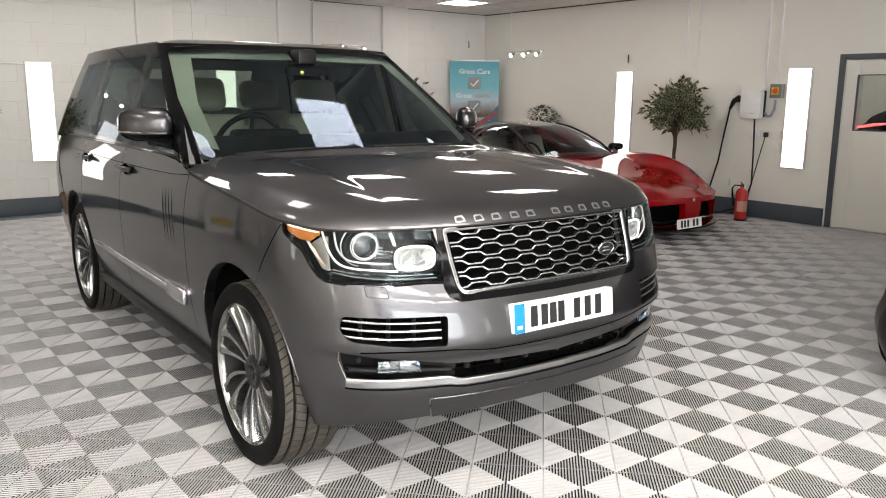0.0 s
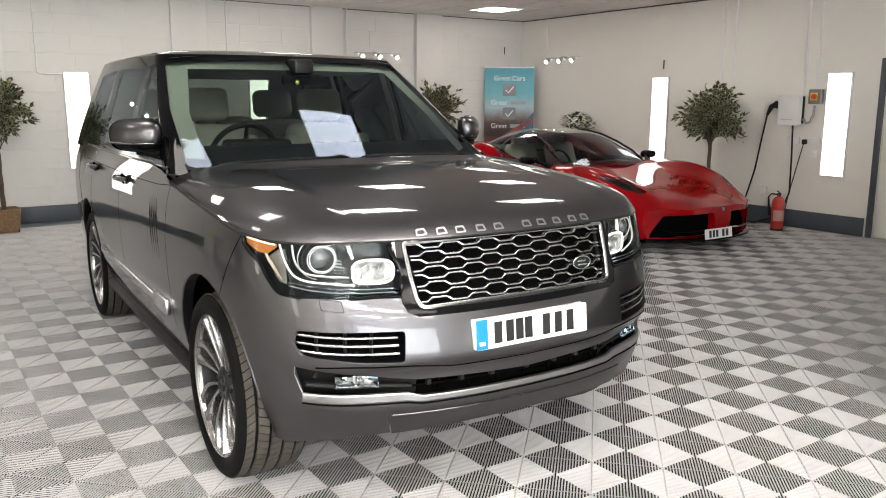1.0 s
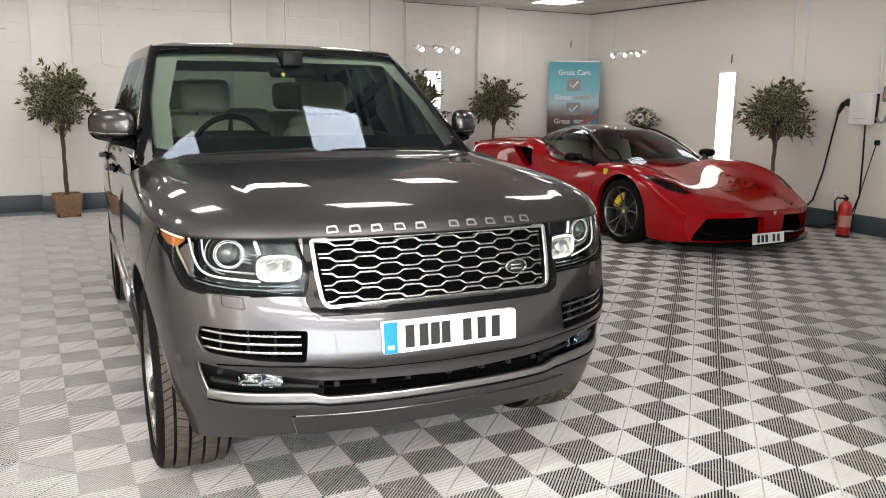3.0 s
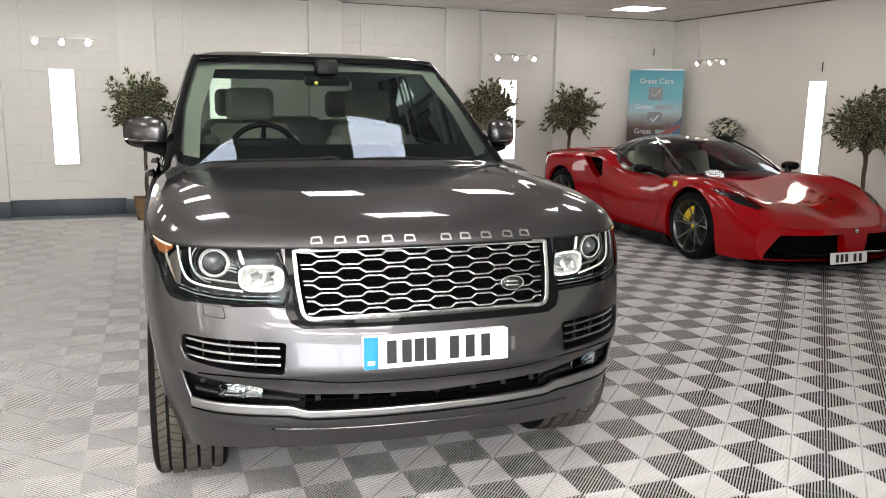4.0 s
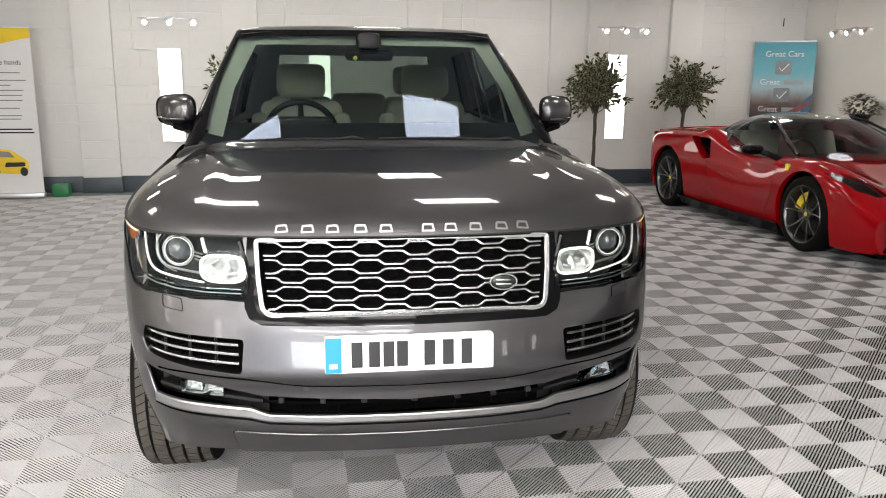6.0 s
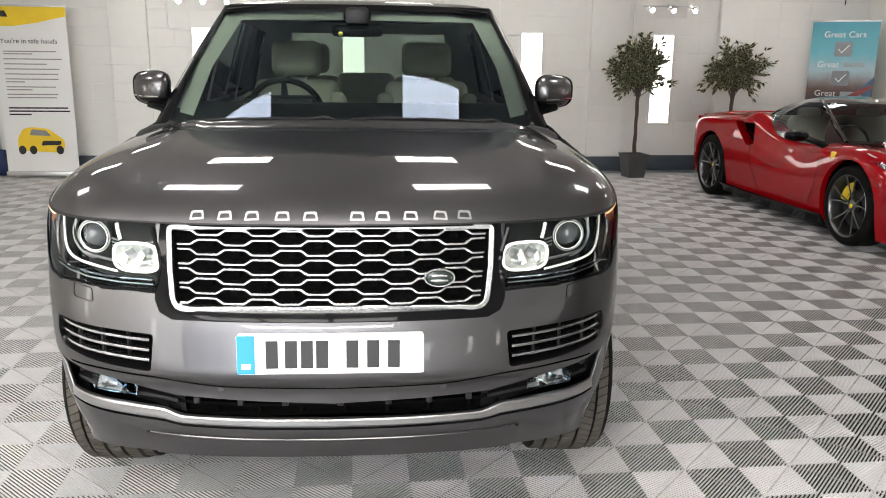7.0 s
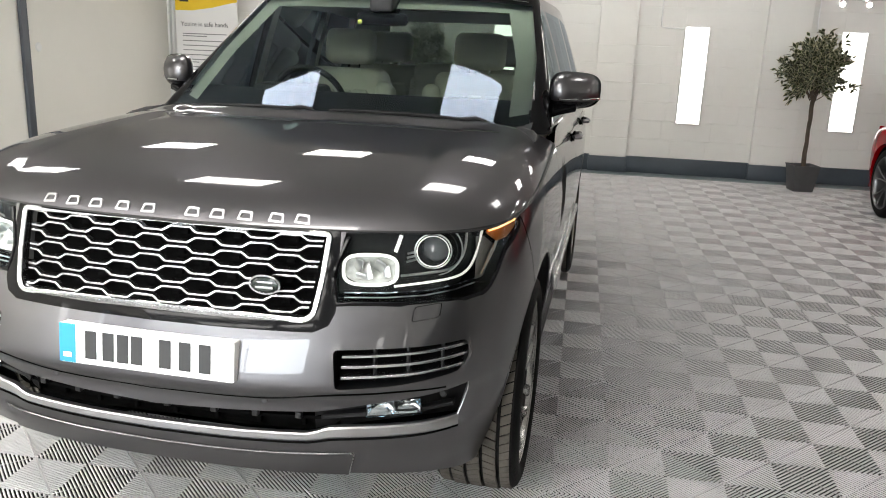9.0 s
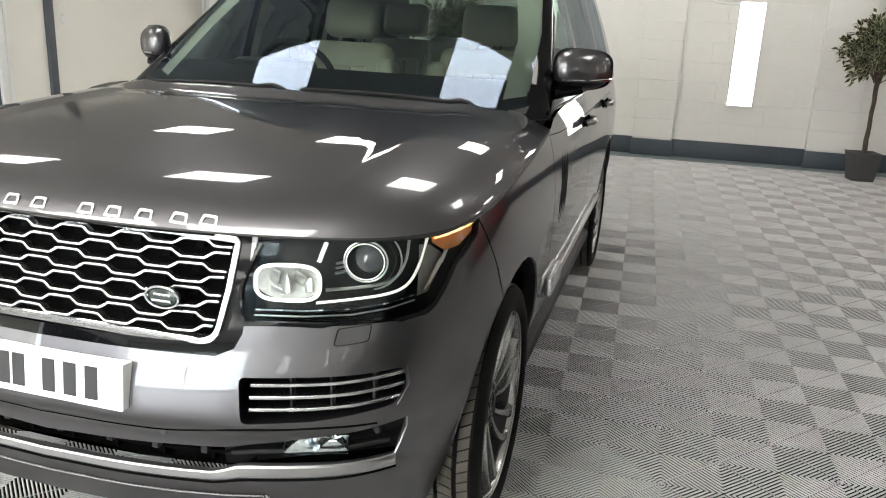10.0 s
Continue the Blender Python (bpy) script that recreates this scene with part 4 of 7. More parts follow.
    # fog lamp in its dark bay
    p = on_nose(side * 0.655, 0.571, 0.016)
    slope = (front_y(0.72, 0.577) - front_y(0.6, 0.577)) / 0.12 * side
    turn_fog = Matrix.Translation(p) @ Matrix.Rotation(math.atan(slope), 4, "Z")
    bay = prism([(side * a, b) for a, b in [(0.44, 0.63), (0.44, 0.5), (0.86, 0.5), (0.86, 0.66)]], 0, 0.004, "y")
    for v in bay.verts:
        v.co.y += front_y(v.co.x, v.co.z) + 0.055
    part("fog_bay", bay, BLACK, suv)
    fog = part("fog_lamp", boxes(((-0.078, -0.004, -0.022), (0.078, 0.004, 0.022)), bevel=0.003), CLEAR, suv, "clear rectangular fog lamp")
    fog.matrix_basis = turn_fog
    for x in (-0.038, 0.038):
        dish = lathe([(0.004, 0.03), (0.6, 0.02), (1.0, 0.005)], 4, "y", m=Matrix.Rotation(radians(45), 4, "Y"))
        bmesh.ops.scale(dish, vec=(0.053, 1, 0.03), verts=dish.verts[:])
        bmesh.ops.translate(dish, vec=(x, 0.004, 0), verts=dish.verts[:])
        part("fog_reflector", dish, BRIGHT, fog)
    lip = [(side * x, z) for x, z in ((0.46, 0.54), (0.56, 0.548), (0.7, 0.552), (0.8, 0.556))]
    part("fog_sill", strip(lip, 0.006, 0.03, back=0.03), BLACK, suv)
    top = [(side * x, z) for x, z in ((0.44, 0.58), (0.56, 0.595), (0.7, 0.612), (0.82, 0.63))]
    part("fog_lid", strip(top, 0.008, 0.03, back=0.03), BLACK, suv)
    p = on_nose(side * 0.775, 0.595, 0.03)
    part("sensor", lathe([(0.0, -0.003), (0.009, -0.002), (0.011, 0.006)], 14, "y", m=Matrix.Translation(p)), BLACK, suv)
    p = on_nose(side * 0.32, 0.602, -0.001)
    part("sensor", lathe([(0.0, -0.002), (0.009, -0.002), (0.011, 0.006)], 14, "y", m=Matrix.Translation(p)), PAINT, suv)
    trim = [(side * x, z) for x, z in ((0.815, 0.53), (0.826, 0.56), (0.838, 0.6), (0.843, 0.632))]
    part("bay_trim", strip(trim, [0.003, 0.0026, 0.002, 0.0012], -0.001, back=0.015), NAME_MARK, suv)

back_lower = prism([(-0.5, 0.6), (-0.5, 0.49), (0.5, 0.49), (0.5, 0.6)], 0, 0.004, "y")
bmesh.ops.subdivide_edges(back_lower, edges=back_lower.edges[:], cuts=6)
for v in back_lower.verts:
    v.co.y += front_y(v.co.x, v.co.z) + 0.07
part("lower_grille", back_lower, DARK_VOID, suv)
for k in range(-3, 4):
    p = on_nose(0.125 * k + 0.03, 0.54, 0.035)
    part("lower_grille_post", boxes(((p.x - 0.006, p.y + 0.015, 0.505), (p.x + 0.006, p.y + 0.03, 0.575)), bevel=0.003), DARK_VOID, suv)
bar = [(x, 0.535) for x in (-0.46 + 0.92 * k / 24 for k in range(25))]
part("lower_grille_bar", strip(bar, 0.005, 0.04, back=0.02), DARK_VOID, suv)
for x in (-0.4, -0.27, -0.14, 0.02, 0.16, 0.28, 0.4):
    p = on_nose(x, 0.55, 0.02)
    part("intake_clip", boxes(((p.x - 0.009, p.y, 0.538), (p.x + 0.009, p.y + 0.02, 0.558)), bevel=0.003), BLACK, suv)
xs = [-0.818 + 1.636 * k / 60 for k in range(61)]


def sill_mid(x):
    t = max(0.0, min(1.0, (abs(x) - 0.44) / 0.06))
    return 0.502 + 0.011 * t * t * (3 - 2 * t) + 0.004 * max(0, abs(x) - 0.5)


rim_x = [-0.545 + 1.09 * k / 40 for k in range(41)]
part("panel_edge", tube([on_nose(x, 0.4445, -0.003) for x in rim_x], 0.0028, 6), PAINT, suv)
part("lip_seam", strip([(x, 0.483 + 0.01 * max(0.0, min(1.0, (abs(x) - 0.44) / 0.06))) for x in xs], 0.0035, -0.0015, back=0.006), DARK_VOID, suv)
# near-black strip paints the dark reflection under the bumper's crease
crease = [(0.0, 0.608), (0.25, 0.612), (0.33, 0.614), (0.47, 0.632), (0.61, 0.637), (0.7, 0.64), (0.8, 0.636)]
part("bumper_seam", strip([(x, curve_at(crease, abs(x))) for x in xs if abs(x) < 0.8], 0.003, -0.001, back=0.006), DARK_VOID, suv)
part("silver_lip", strip([(x, sill_mid(x)) for x in xs], [0.011 + 0.0055 * max(0.0, min(1.0, (abs(x) - 0.44) / 0.06)) for x in xs], -0.007, back=0.02), SATIN, suv, "satin silver strip along the lower bumper")

# ---- off-roader: sides ----
for side in (-1, 1):
    bm = bmesh.new()
    rows = []
    for k in range(17):
        a = -math.pi / 2 + math.pi * k / 16
        row = []
        for j in range(28):
            b = 2 * math.pi * j / 28
            c, s = math.cos(b), math.sin(b)
            r = abs(math.cos(a)) ** 0.55
            x = 0.112 * math.copysign(abs(c) ** 0.6, c) * r
            z = 0.09 * math.copysign(abs(s) ** 0.62, s) * r
            y = 0.085 * math.copysign(abs(math.sin(a)) ** 0.8, math.sin(a)) + 0.08 * x / 0.112
            if a < 0:
                y += 0.05 * (x / 0.112) ** 2 + 0.03 * (z / 0.09) ** 2
            z *= 1 - 0.16 * (x / 0.112 + 1) / 2
            row.append((side * (x + 0.995), y + 1.95, z + 1.372))
        rows.append(row)
    mirror_bm = grid(rows, close_u=True)
    bmesh.ops.remove_doubles(mirror_bm, verts=mirror_bm.verts[:], dist=1e-5)
    low = cut_out(mirror_bm, [(-2, 1.0), (2, 1.0), (2, 1.327), (-2, 1.327)], "y", lambda c: True)
    door_mirror = part("door_mirror", mirror_bm, PAINT, suv, "grey door mirror with a black base")
    part("mirror_base", low, BLACK_GLOSS, door_mirror)
    part("mirror_line", tube([(side * x, y, 1.336) for x, y in ((0.93, 1.838), (0.99, 1.87), (1.045, 1.925), (1.09, 1.985), (1.104, 2.03))], 0.0042, 6), BRIGHT, door_mirror)
    arm = tube([(side * 0.86, 1.86, 1.272), (side * 0.92, 1.885, 1.29), (side * 0.98, 1.93, 1.31)], [0.03, 0.028, 0.035], 10, squash=(1.3, 0.7))
    part("mirror_arm", arm, BLACK_GLOSS, door_mirror)
    for y, name in ((2.44, "front"), (3.40, "rear")):
        cup = lathe([(0.0, -0.012), (0.6, -0.01), (1.0, 0.002)], 20, "x")
        bmesh.ops.scale(cup, vec=(1, 0.075, 0.03), verts=cup.verts[:])
        bmesh.ops.translate(cup, vec=(0.982, y, 1.115), verts=cup.verts[:])
        handle_bm = tube([(0.985, y - 0.1, 1.118), (1.012, y - 0.075, 1.12), (1.018, y, 1.12), (1.012, y + 0.075, 1.12), (0.985, y + 0.1, 1.118)], [0.012, 0.015, 0.014, 0.015, 0.012], 8, squash=(1.2, 0.7))
        if side < 0:
            mirror_x(cup), mirror_x(handle_bm)
        h = part("door_handle", handle_bm, PAINT, suv, "grey door handle")
        part("handle_cup", cup, DARK_VOID, h)
    rail = boxes(((0.975, 1.5, 0.55), (1.002, 1.76, 0.625)), ((0.975, 1.765, 0.565), (0.998, 3.3, 0.602)), bevel=0.008)
    gills = bmesh.new()
    for k in range(4):
        y = 1.6 + 0.045 * k
        tube([(0.972, y + 0.06, 1.09), (0.988, y + 0.035, 1.0), (0.991, y + 0.015, 0.9), (0.988, y, 0.8)], [0.004, 0.006, 0.006, 0.004], 6, bm=gills)
    # shoulder crease drawn as a near-black line, its shade put into colour
    crease = bmesh.new()
    tube([(curve_at(WIDTH, z) / 0.99 * curve_at([(q[1], q[0]) for q in PLAN[:16]], y) - 0.001, y, z) for y, z in ((1.47, 1.165), (1.7, 1.15), (2.1, 1.142), (2.6, 1.138), (3.2, 1.14), (3.8, 1.143), (4.25, 1.145))], 0.0022, 5, bm=crease)
    belt = bmesh.new()
    tube([house_point(1.12, 0.035) + Vector((0.004, 0, 0))] + [house_point(u, 0.045) + Vector((0.004, 0, 0)) for u in (1.25, 1.5, 1.8, 2.1)], 0.006, 6, bm=belt)
    flare_f, flare_r = bmesh.new(), bmesh.new()
    for bm_, y0 in ((flare_f, AXLE_F), (flare_r, AXLE_R)):
        line = [p for p in arch(y0)[:17] if p[1] > 0.4]
        tube([(0.945 * 0 + curve_at(WIDTH, z) / 0.99 * curve_at([(q[1], q[0]) for q in PLAN[:16]], y) - 0.005, y, z) for y, z in line], 0.0065, 6, bm=bm_)
    flap = boxes(((0.78, AXLE_R + 0.43, 0.22), (0.93, AXLE_R + 0.445, 0.5)), bevel=0.004)
    sill = boxes(((0.86, 1.3, 0.3), (0.95, 3.4, 0.36)), bevel=0.02)
    for name, bm_, material in (("side_moulding", rail, CHROME), ("side_gill", gills, BLACK), ("window_trim", belt, BLACK_GLOSS), ("shoulder_line", crease, DARK_VOID), ("arch_lip", flare_f, PAINT), ("arch_lip", flare_r, PAINT), ("mud_flap", flap, BLACK), ("sill", sill, BLACK)):
        if side < 0:
            mirror_x(bm_)
        part(name, bm_, material, suv)

# black vents set into the rear corners of the bonnet
for side in (-1, 1):
    vent = tube([bonnet_point(side * u, v) + Vector((0, 0, 0.002)) for u, v in ((0.84, 0.985), (0.89, 0.94), (0.915, 0.885), (0.925, 0.83))], [0.012, 0.024, 0.022, 0.006], 10, squash=(1.0, 0.35))
    part("bonnet_vent", vent, BLACK, suv, "black vent at the bonnet corner")

# wipers and cowl
part("cowl", grid([[cowl(-1 + k / 12) + Vector((0, -0.02 + 0.12 * j, -0.012 - 0.004 * j)) for k in range(25)] for j in range(2)]), BLACK, suv)
for x0, x1 in ((-0.12, -0.72), (0.62, 0.0)):
    a, b = cowl(x0 / 0.945), cowl(x1 / 0.945)
    pts = [a.lerp(b, k / 6) + Vector((0, -0.005 + 0.012 * math.sin(k / 6 * 3), 0.006 + 0.006 * math.sin(k / 6 * 3.1))) for k in range(7)]
    wiper = part("wiper", tube(pts, 0.008, 6), BLACK, suv)
    part("wiper_cap", tube([pts[0] - Vector((0.05, 0.0, -0.004)), pts[0] + Vector((0.0, 0, 0.01)), pts[0] + Vector((0.05, 0.005, -0.004))], [0.005, 0.011, 0.006], 8), BLACK, wiper)

# ---- off-roader: wheels ----
def tyre_tread(radius, width, count):
    """Tread blocks in five ribs round the tyre."""
    bm = bmesh.new()
    ribs = [-0.42, -0.22, 0.0, 0.22, 0.42]
    for i, c in enumerate(ribs):
        w = width * (0.17 if abs(c) < 0.4 else 0.13)
        n = count
        for k in range(n):
            a0 = 2 * math.pi * (k + 0.5 * (i % 2)) / n
            a1 = a0 + 2 * math.pi / n * 0.86
            drop = 0.0 if abs(c) < 0.4 else 0.006
            skew = 0.02 * (1 if i % 2 else -1)
            vs = []
            for r in (radius - 0.012 - drop, radius - drop):
                for a, s in ((a0, -1), (a0, 1), (a1, 1), (a1, -1)):
                    aa = a + skew * s
                    vs.append(bm.verts.new((c * width + s * w / 2, r * math.cos(aa), r * math.sin(aa))))
            for f in ((4, 5, 6, 7), (0, 4, 7, 3), (1, 2, 6, 5), (0, 1, 5, 4), (2, 3, 7, 6)):
                bm.faces.new([vs[j] for j in f])
    return bm


def suv_wheel(m, flip):
    turn = Matrix.Rotation(math.pi, 4, "Z") if flip else Matrix.Identity(4)
    barrel = lathe([(0.296, 0.13), (0.29, 0.122), (0.284, 0.1), (0.276, 0.0), (0.27, -0.12)], 48, "x")
    wheel = part("wheel", barrel, ALLOY_DARK, suv, "silver alloy wheel with seven split spokes")
    wheel.matrix_basis = m @ turn
    W_, R_ = 0.275, 0.388
    prof = [(0.29, 0.128), (0.303, 0.138), (0.322, 0.146), (0.345, 0.144), (0.366, 0.136), (0.377, 0.125), (0.378, 0.0), (0.377, -0.125), (0.366, -0.136), (0.33, -0.145), (0.28, -0.128)]
    tyre = part("tyre", lathe(prof, 56, "x"), RUBBER, wheel, "black road tyre")
    part("tread", tyre_tread(R_, W_ - 0.03, 70), TREAD, tyre, "dusty tread", angle=20)
    part("rim", lathe([(0.284, 0.105), (0.286, 0.122), (0.294, 0.133), (0.302, 0.13), (0.303, 0.12)], 56, "x"), ALLOY, wheel)
    for k in range(7):
        base = 2 * math.pi * k / 7
        for s in (-1, 1):
            bm = bmesh.new()
            rings = []
            for j in range(11):
                t = j / 10
                r = 0.062 + 0.229 * t
                a = base + s * (0.15 + 0.06 * math.sin(t * math.pi) - 0.01 * t) + 0.22 * t * t
                wdt = (0.0075 + 0.010 * t * t) * (1 + 0.4 * (t > 0.9))
                x = 0.09 + 0.034 * t ** 1.5 + 0.006 * math.sin(t * math.pi)
                c = Vector((x, r * math.cos(a), r * math.sin(a)))
                q = Vector((0, -math.sin(a), math.cos(a)))
                rings.append([bm.verts.new(c + q * wdt * u + Vector((w, 0, 0))) for u, w in ((-1.5, -0.05), (-1.08, -0.008), (-0.85, 0.0), (0.85, 0.0), (1.08, -0.008), (1.5, -0.05))])
            for a_, b_ in zip(rings, rings[1:]):
                for i in range(6):
                    bm.faces.new((a_[i], a_[(i + 1) % 6], b_[(i + 1) % 6], b_[i]))
            part("spoke", bm, ALLOY, wheel)
        # the pair runs together at the hub
        web, rings = bmesh.new(), []
        for j in range(5):
            t = j / 4
            r, w, lift = 0.062 + 0.229 * t, 0.15 + 0.06 * math.sin(t * math.pi) - 0.01 * t, -0.01 - 0.03 * math.sin(t * math.pi)
            rings.append([web.verts.new((0.09 + 0.034 * t ** 1.5 + lift, r * math.cos(a), r * math.sin(a))) for a in (base + 0.22 * t * t + w * q for q in (-1, -0.3, 0.3, 1))])
        for a_, b_ in zip(rings, rings[1:]):
            for i in range(3):
                web.faces.new((a_[i], a_[i + 1], b_[i + 1], b_[i]))
        part("spoke_web", web, ALLOY_DARK, wheel)
    part("hub", lathe([(0.0, 0.092), (0.03, 0.092), (0.034, 0.098), (0.06, 0.1), (0.075, 0.09), (0.08, 0.06)], 28, "x"), ALLOY_DARK, wheel)
    part("hub_cap", lathe([(0.0, 0.1), (0.026, 0.099), (0.031, 0.094)], 20, "x"), BLACK_GLOSS, wheel)
    for k in range(5):
        a = 2 * math.pi * k / 5 + 0.3
        part("wheel_nut", lathe([(0.0, 0.106), (0.008, 0.105), (0.011, 0.096)], 6, "x", m=Matrix.Translation((0, 0.052 * math.cos(a), 0.052 * math.sin(a)))), ALLOY_DARK, wheel)
    part("brake_disc", lathe([(0.07, 0.03), (0.19, 0.03), (0.19, 0.005), (0.07, 0.005)], 40, "x"), mat("brake disc", (0.35, 0.34, 0.33), 0.35, metal=1, vary=0.15, scale=20), wheel)
    part("brake_caliper", boxes(((0.0, 0.10, -0.1), (0.06, 0.22, 0.1)), bevel=0.02), ALLOY_DARK, wheel)
    return wheel


for y in (AXLE_F, AXLE_R):
    for side in (-1, 1):
        suv_wheel(pose(side * 0.825, y, HUB), side < 0)

# ---- off-roader: cabin ----
part("dashboard", grid([[Vector((0.84 * u, y + 0.12 * u * u * (1 - j / 6), z)) for u in (k / 10 - 1 for k in range(21))] for j, (y, z) in enumerate(((1.47, 1.22), (1.6, 1.262), (1.8, 1.305), (1.93, 1.31), (2.0, 1.28), (2.03, 0.95)))]), DASH, suv, "dark leather dashboard")
part("binnacle", boxes(((-0.55, 1.86, 1.25), (-0.2, 2.04, 1.34)), bevel=0.03), DASH, suv)
wheel_m = Matrix.Translation((-0.375, 2.18, 1.235)) @ Matrix.Rotation(radians(-68), 4, "X")
ring_pts = [wheel_m @ Vector((0.19 * math.cos(a), 0.19 * math.sin(a), 0)) for a in (2 * math.pi * k / 36 for k in range(36))]
steer = part("steering_wheel", tube(ring_pts, 0.016, 8, closed=True), DASH, suv, "black steering wheel")
bm = bmesh.new()
for a in (0.0, math.pi, -math.pi / 2):
    tube([wheel_m @ Vector((0.05 * math.cos(a), 0.05 * math.sin(a), -0.01)), wheel_m @ Vector((0.185 * math.cos(a), 0.185 * math.sin(a), 0))], [0.03, 0.014], 8, bm=bm, squash=(1, 0.5))
box(bm, (-0.07, -0.06, -0.03), (0.07, 0.06, 0.02), 0.02, m=wheel_m)
part("wheel_hub", bm, DASH, steer)


def seat(x, y, wide, label):
    bm = bmesh.new()
    lean = Matrix.Translation((x, y, 0.85)) @ Matrix.Rotation(radians(-14), 4, "X")
    box(bm, (-wide / 2, -0.07, -0.1), (wide / 2, 0.09, 0.56), 0.06, m=lean, segs=4)
    back = part("seat_back", bm, LEATHER, suv, label)
    for s in (-1, 1):
        bm = bmesh.new()
        box(bm, (s * wide / 2 - 0.05, -0.13, -0.05), (s * wide / 2 + 0.05, 0.05, 0.47), 0.045, m=lean, segs=4)
        part("bolster", bm, LEATHER, back)
    for k in range(3):
        bm = bmesh.new()
        box(bm, (-0.15 + 0.102 * k, -0.092, 0.0), (-0.055 + 0.102 * k, -0.05, 0.42), 0.018, m=lean, segs=3)
        part("cushion_rib", bm, LEATHER, back)
    bm = bmesh.new()
    box(bm, (-0.15, -0.06, 0.585), (0.15, 0.07, 0.79), 0.05, m=lean, segs=4)
    part("head_restraint", bm, LEATHER, back)
    bm = bmesh.new()
    for s in (-0.06, 0.06):
        tube([lean @ Vector((s, 0, 0.54)), lean @ Vector((s, 0, 0.62))], 0.007, 8, bm=bm)
    part("restraint_post", bm, BRIGHT, back)
    bm = bmesh.new()
    box(bm, (x - wide / 2, y - 0.52, 0.7), (x + wide / 2, y + 0.05, 0.86), 0.05, segs=3)
    part("seat_base", bm, LEATHER, back)


for x in (-0.39, 0.39):
    seat(x, 2.72, 0.5, "ivory leather front seat")
for x in (-0.42, 0.42):
    seat(x, 3.72, 0.46, "ivory leather rear seat")
bm = bmesh.new()
box(bm, (-0.2, 3.64, 0.75), (0.2, 3.86, 1.42), 0.05, segs=3)
part("rear_middle_seat", bm, LEATHER, suv)
part("centre_console", boxes(((-0.14, 2.0, 0.7), (0.14, 2.95, 1.05)), bevel=0.04), DASH, suv)
part("headlining", grid([[Vector((0.70 * u, y, 1.775 + 0.035 * (1 - u * u))) for u in (k / 6 - 1 for k in range(13))] for y in (2.4, 2.8, 3.4, 4.0, 4.45)]), CREAM, suv, "cream headlining")
part("cabin_floor", boxes(((-0.88, 1.5, 0.45), (0.88, 4.75, 0.6)), bevel=0.02), DASH, suv)
for side in (-1, 1):
    part("door_card", boxes(((side * 0.88 - 0.02, 1.75, 0.6), (side * 0.88 + 0.02, 4.3, 1.2)), bevel=0.01), LEATHER, suv)
part("parcel_shelf", boxes(((-0.78, 4.05, 1.18), (0.78, 4.6, 1.21)), bevel=0.01), DASH, suv)
part("mirror_housing", boxes(((-0.13, 2.17, 1.63), (0.13, 2.23, 1.69)), ((-0.06, 2.17, 1.69), (0.06, 2.34, 1.78)), bevel=0.02), BLACK, suv)
part("screen_shade_band", grid([[house_point(u if u else 1e-9, h) + Vector((0, 0.012, -0.004)) for u in (0.2 * k / 8 - 0.1 for k in range(9))] for h in (0.86, 0.9, 0.95)]), BLACK, suv)
dot = house_point(-0.11, 0.737) + Vector((0.0, 0.006, 0))
part("screen_sticker", lathe([(0.0, -0.001), (0.011, -0.001), (0.012, 0.001)], 20, "y", m=Matrix.Translation(dot)), mat("yellow sticker", (0.75, 0.78, 0.1), 0.5, vary=0.05), suv, "round yellow sticker")


# ---- the red sports car ----
RED = mat("red car paint", (0.3, 0.0012, 0.004), 0.5, spec=0.0, metal=0.0, coat=0.9, coat_rough=0.015, vary=0.05, scale=4)
ROOF_DARK = mat("dark roof panel", (0.012, 0.006, 0.007), 0.12, coat=0.8, vary=0.2)
SMOKED = glass("smoked glass", (0.72, 0.78, 0.73), ior=1.42)
GREY_RIM = mat("grey forged rim", (0.15, 0.15, 0.153), 0.28, metal=0.9, coat=0.3, vary=0.06, scale=15)
YELLOW = mat("yellow caliper", (0.75, 0.55, 0.02), 0.4, coat=0.5, vary=0.06)
sports = thing("sports_car", "glossy red low sports car with dark roof, grey wheels", "car", "", pose(7.43, 5.03, 0, 0, 0, 0.4))
S_WIDE = [(0.0, 0.86), (0.2, 0.91), (0.5, 0.945), (0.9, 0.965), (1.17, 0.972), (1.6, 0.95), (2.1, 0.93), (2.6, 0.935), (3.1, 0.955), (3.82, 0.975), (4.2, 0.965), (4.45, 0.92), (4.57, 0.86)]
S_SHOULDER = [(0.0, 0.47), (0.2, 0.56), (0.5, 0.70), (0.85, 0.79), (1.17, 0.835), (1.5, 0.83), (2.0, 0.80), (2.4, 0.81), (2.65, 0.865), (2.9, 0.965), (3.08, 1.015), (3.25, 0.985), (3.5, 0.965), (3.9, 0.95), (4.3, 0.92), (4.57, 0.88)]
S_DECK = [(0.0, 0.465), (0.2, 0.54), (0.5, 0.62), (0.9, 0.685), (1.3, 0.755), (1.55, 0.80), (2.0, 0.83), (2.6, 0.86), (3.2, 0.91), (3.8, 0.90), (4.3, 0.93), (4.57, 0.90)]
S_LOW = [(0.0, 0.15), (0.4, 0.13), (1.6, 0.14), (3.2, 0.15), (4.57, 0.22)]
SF, SR, SH = 1.17, 3.82, 0.345


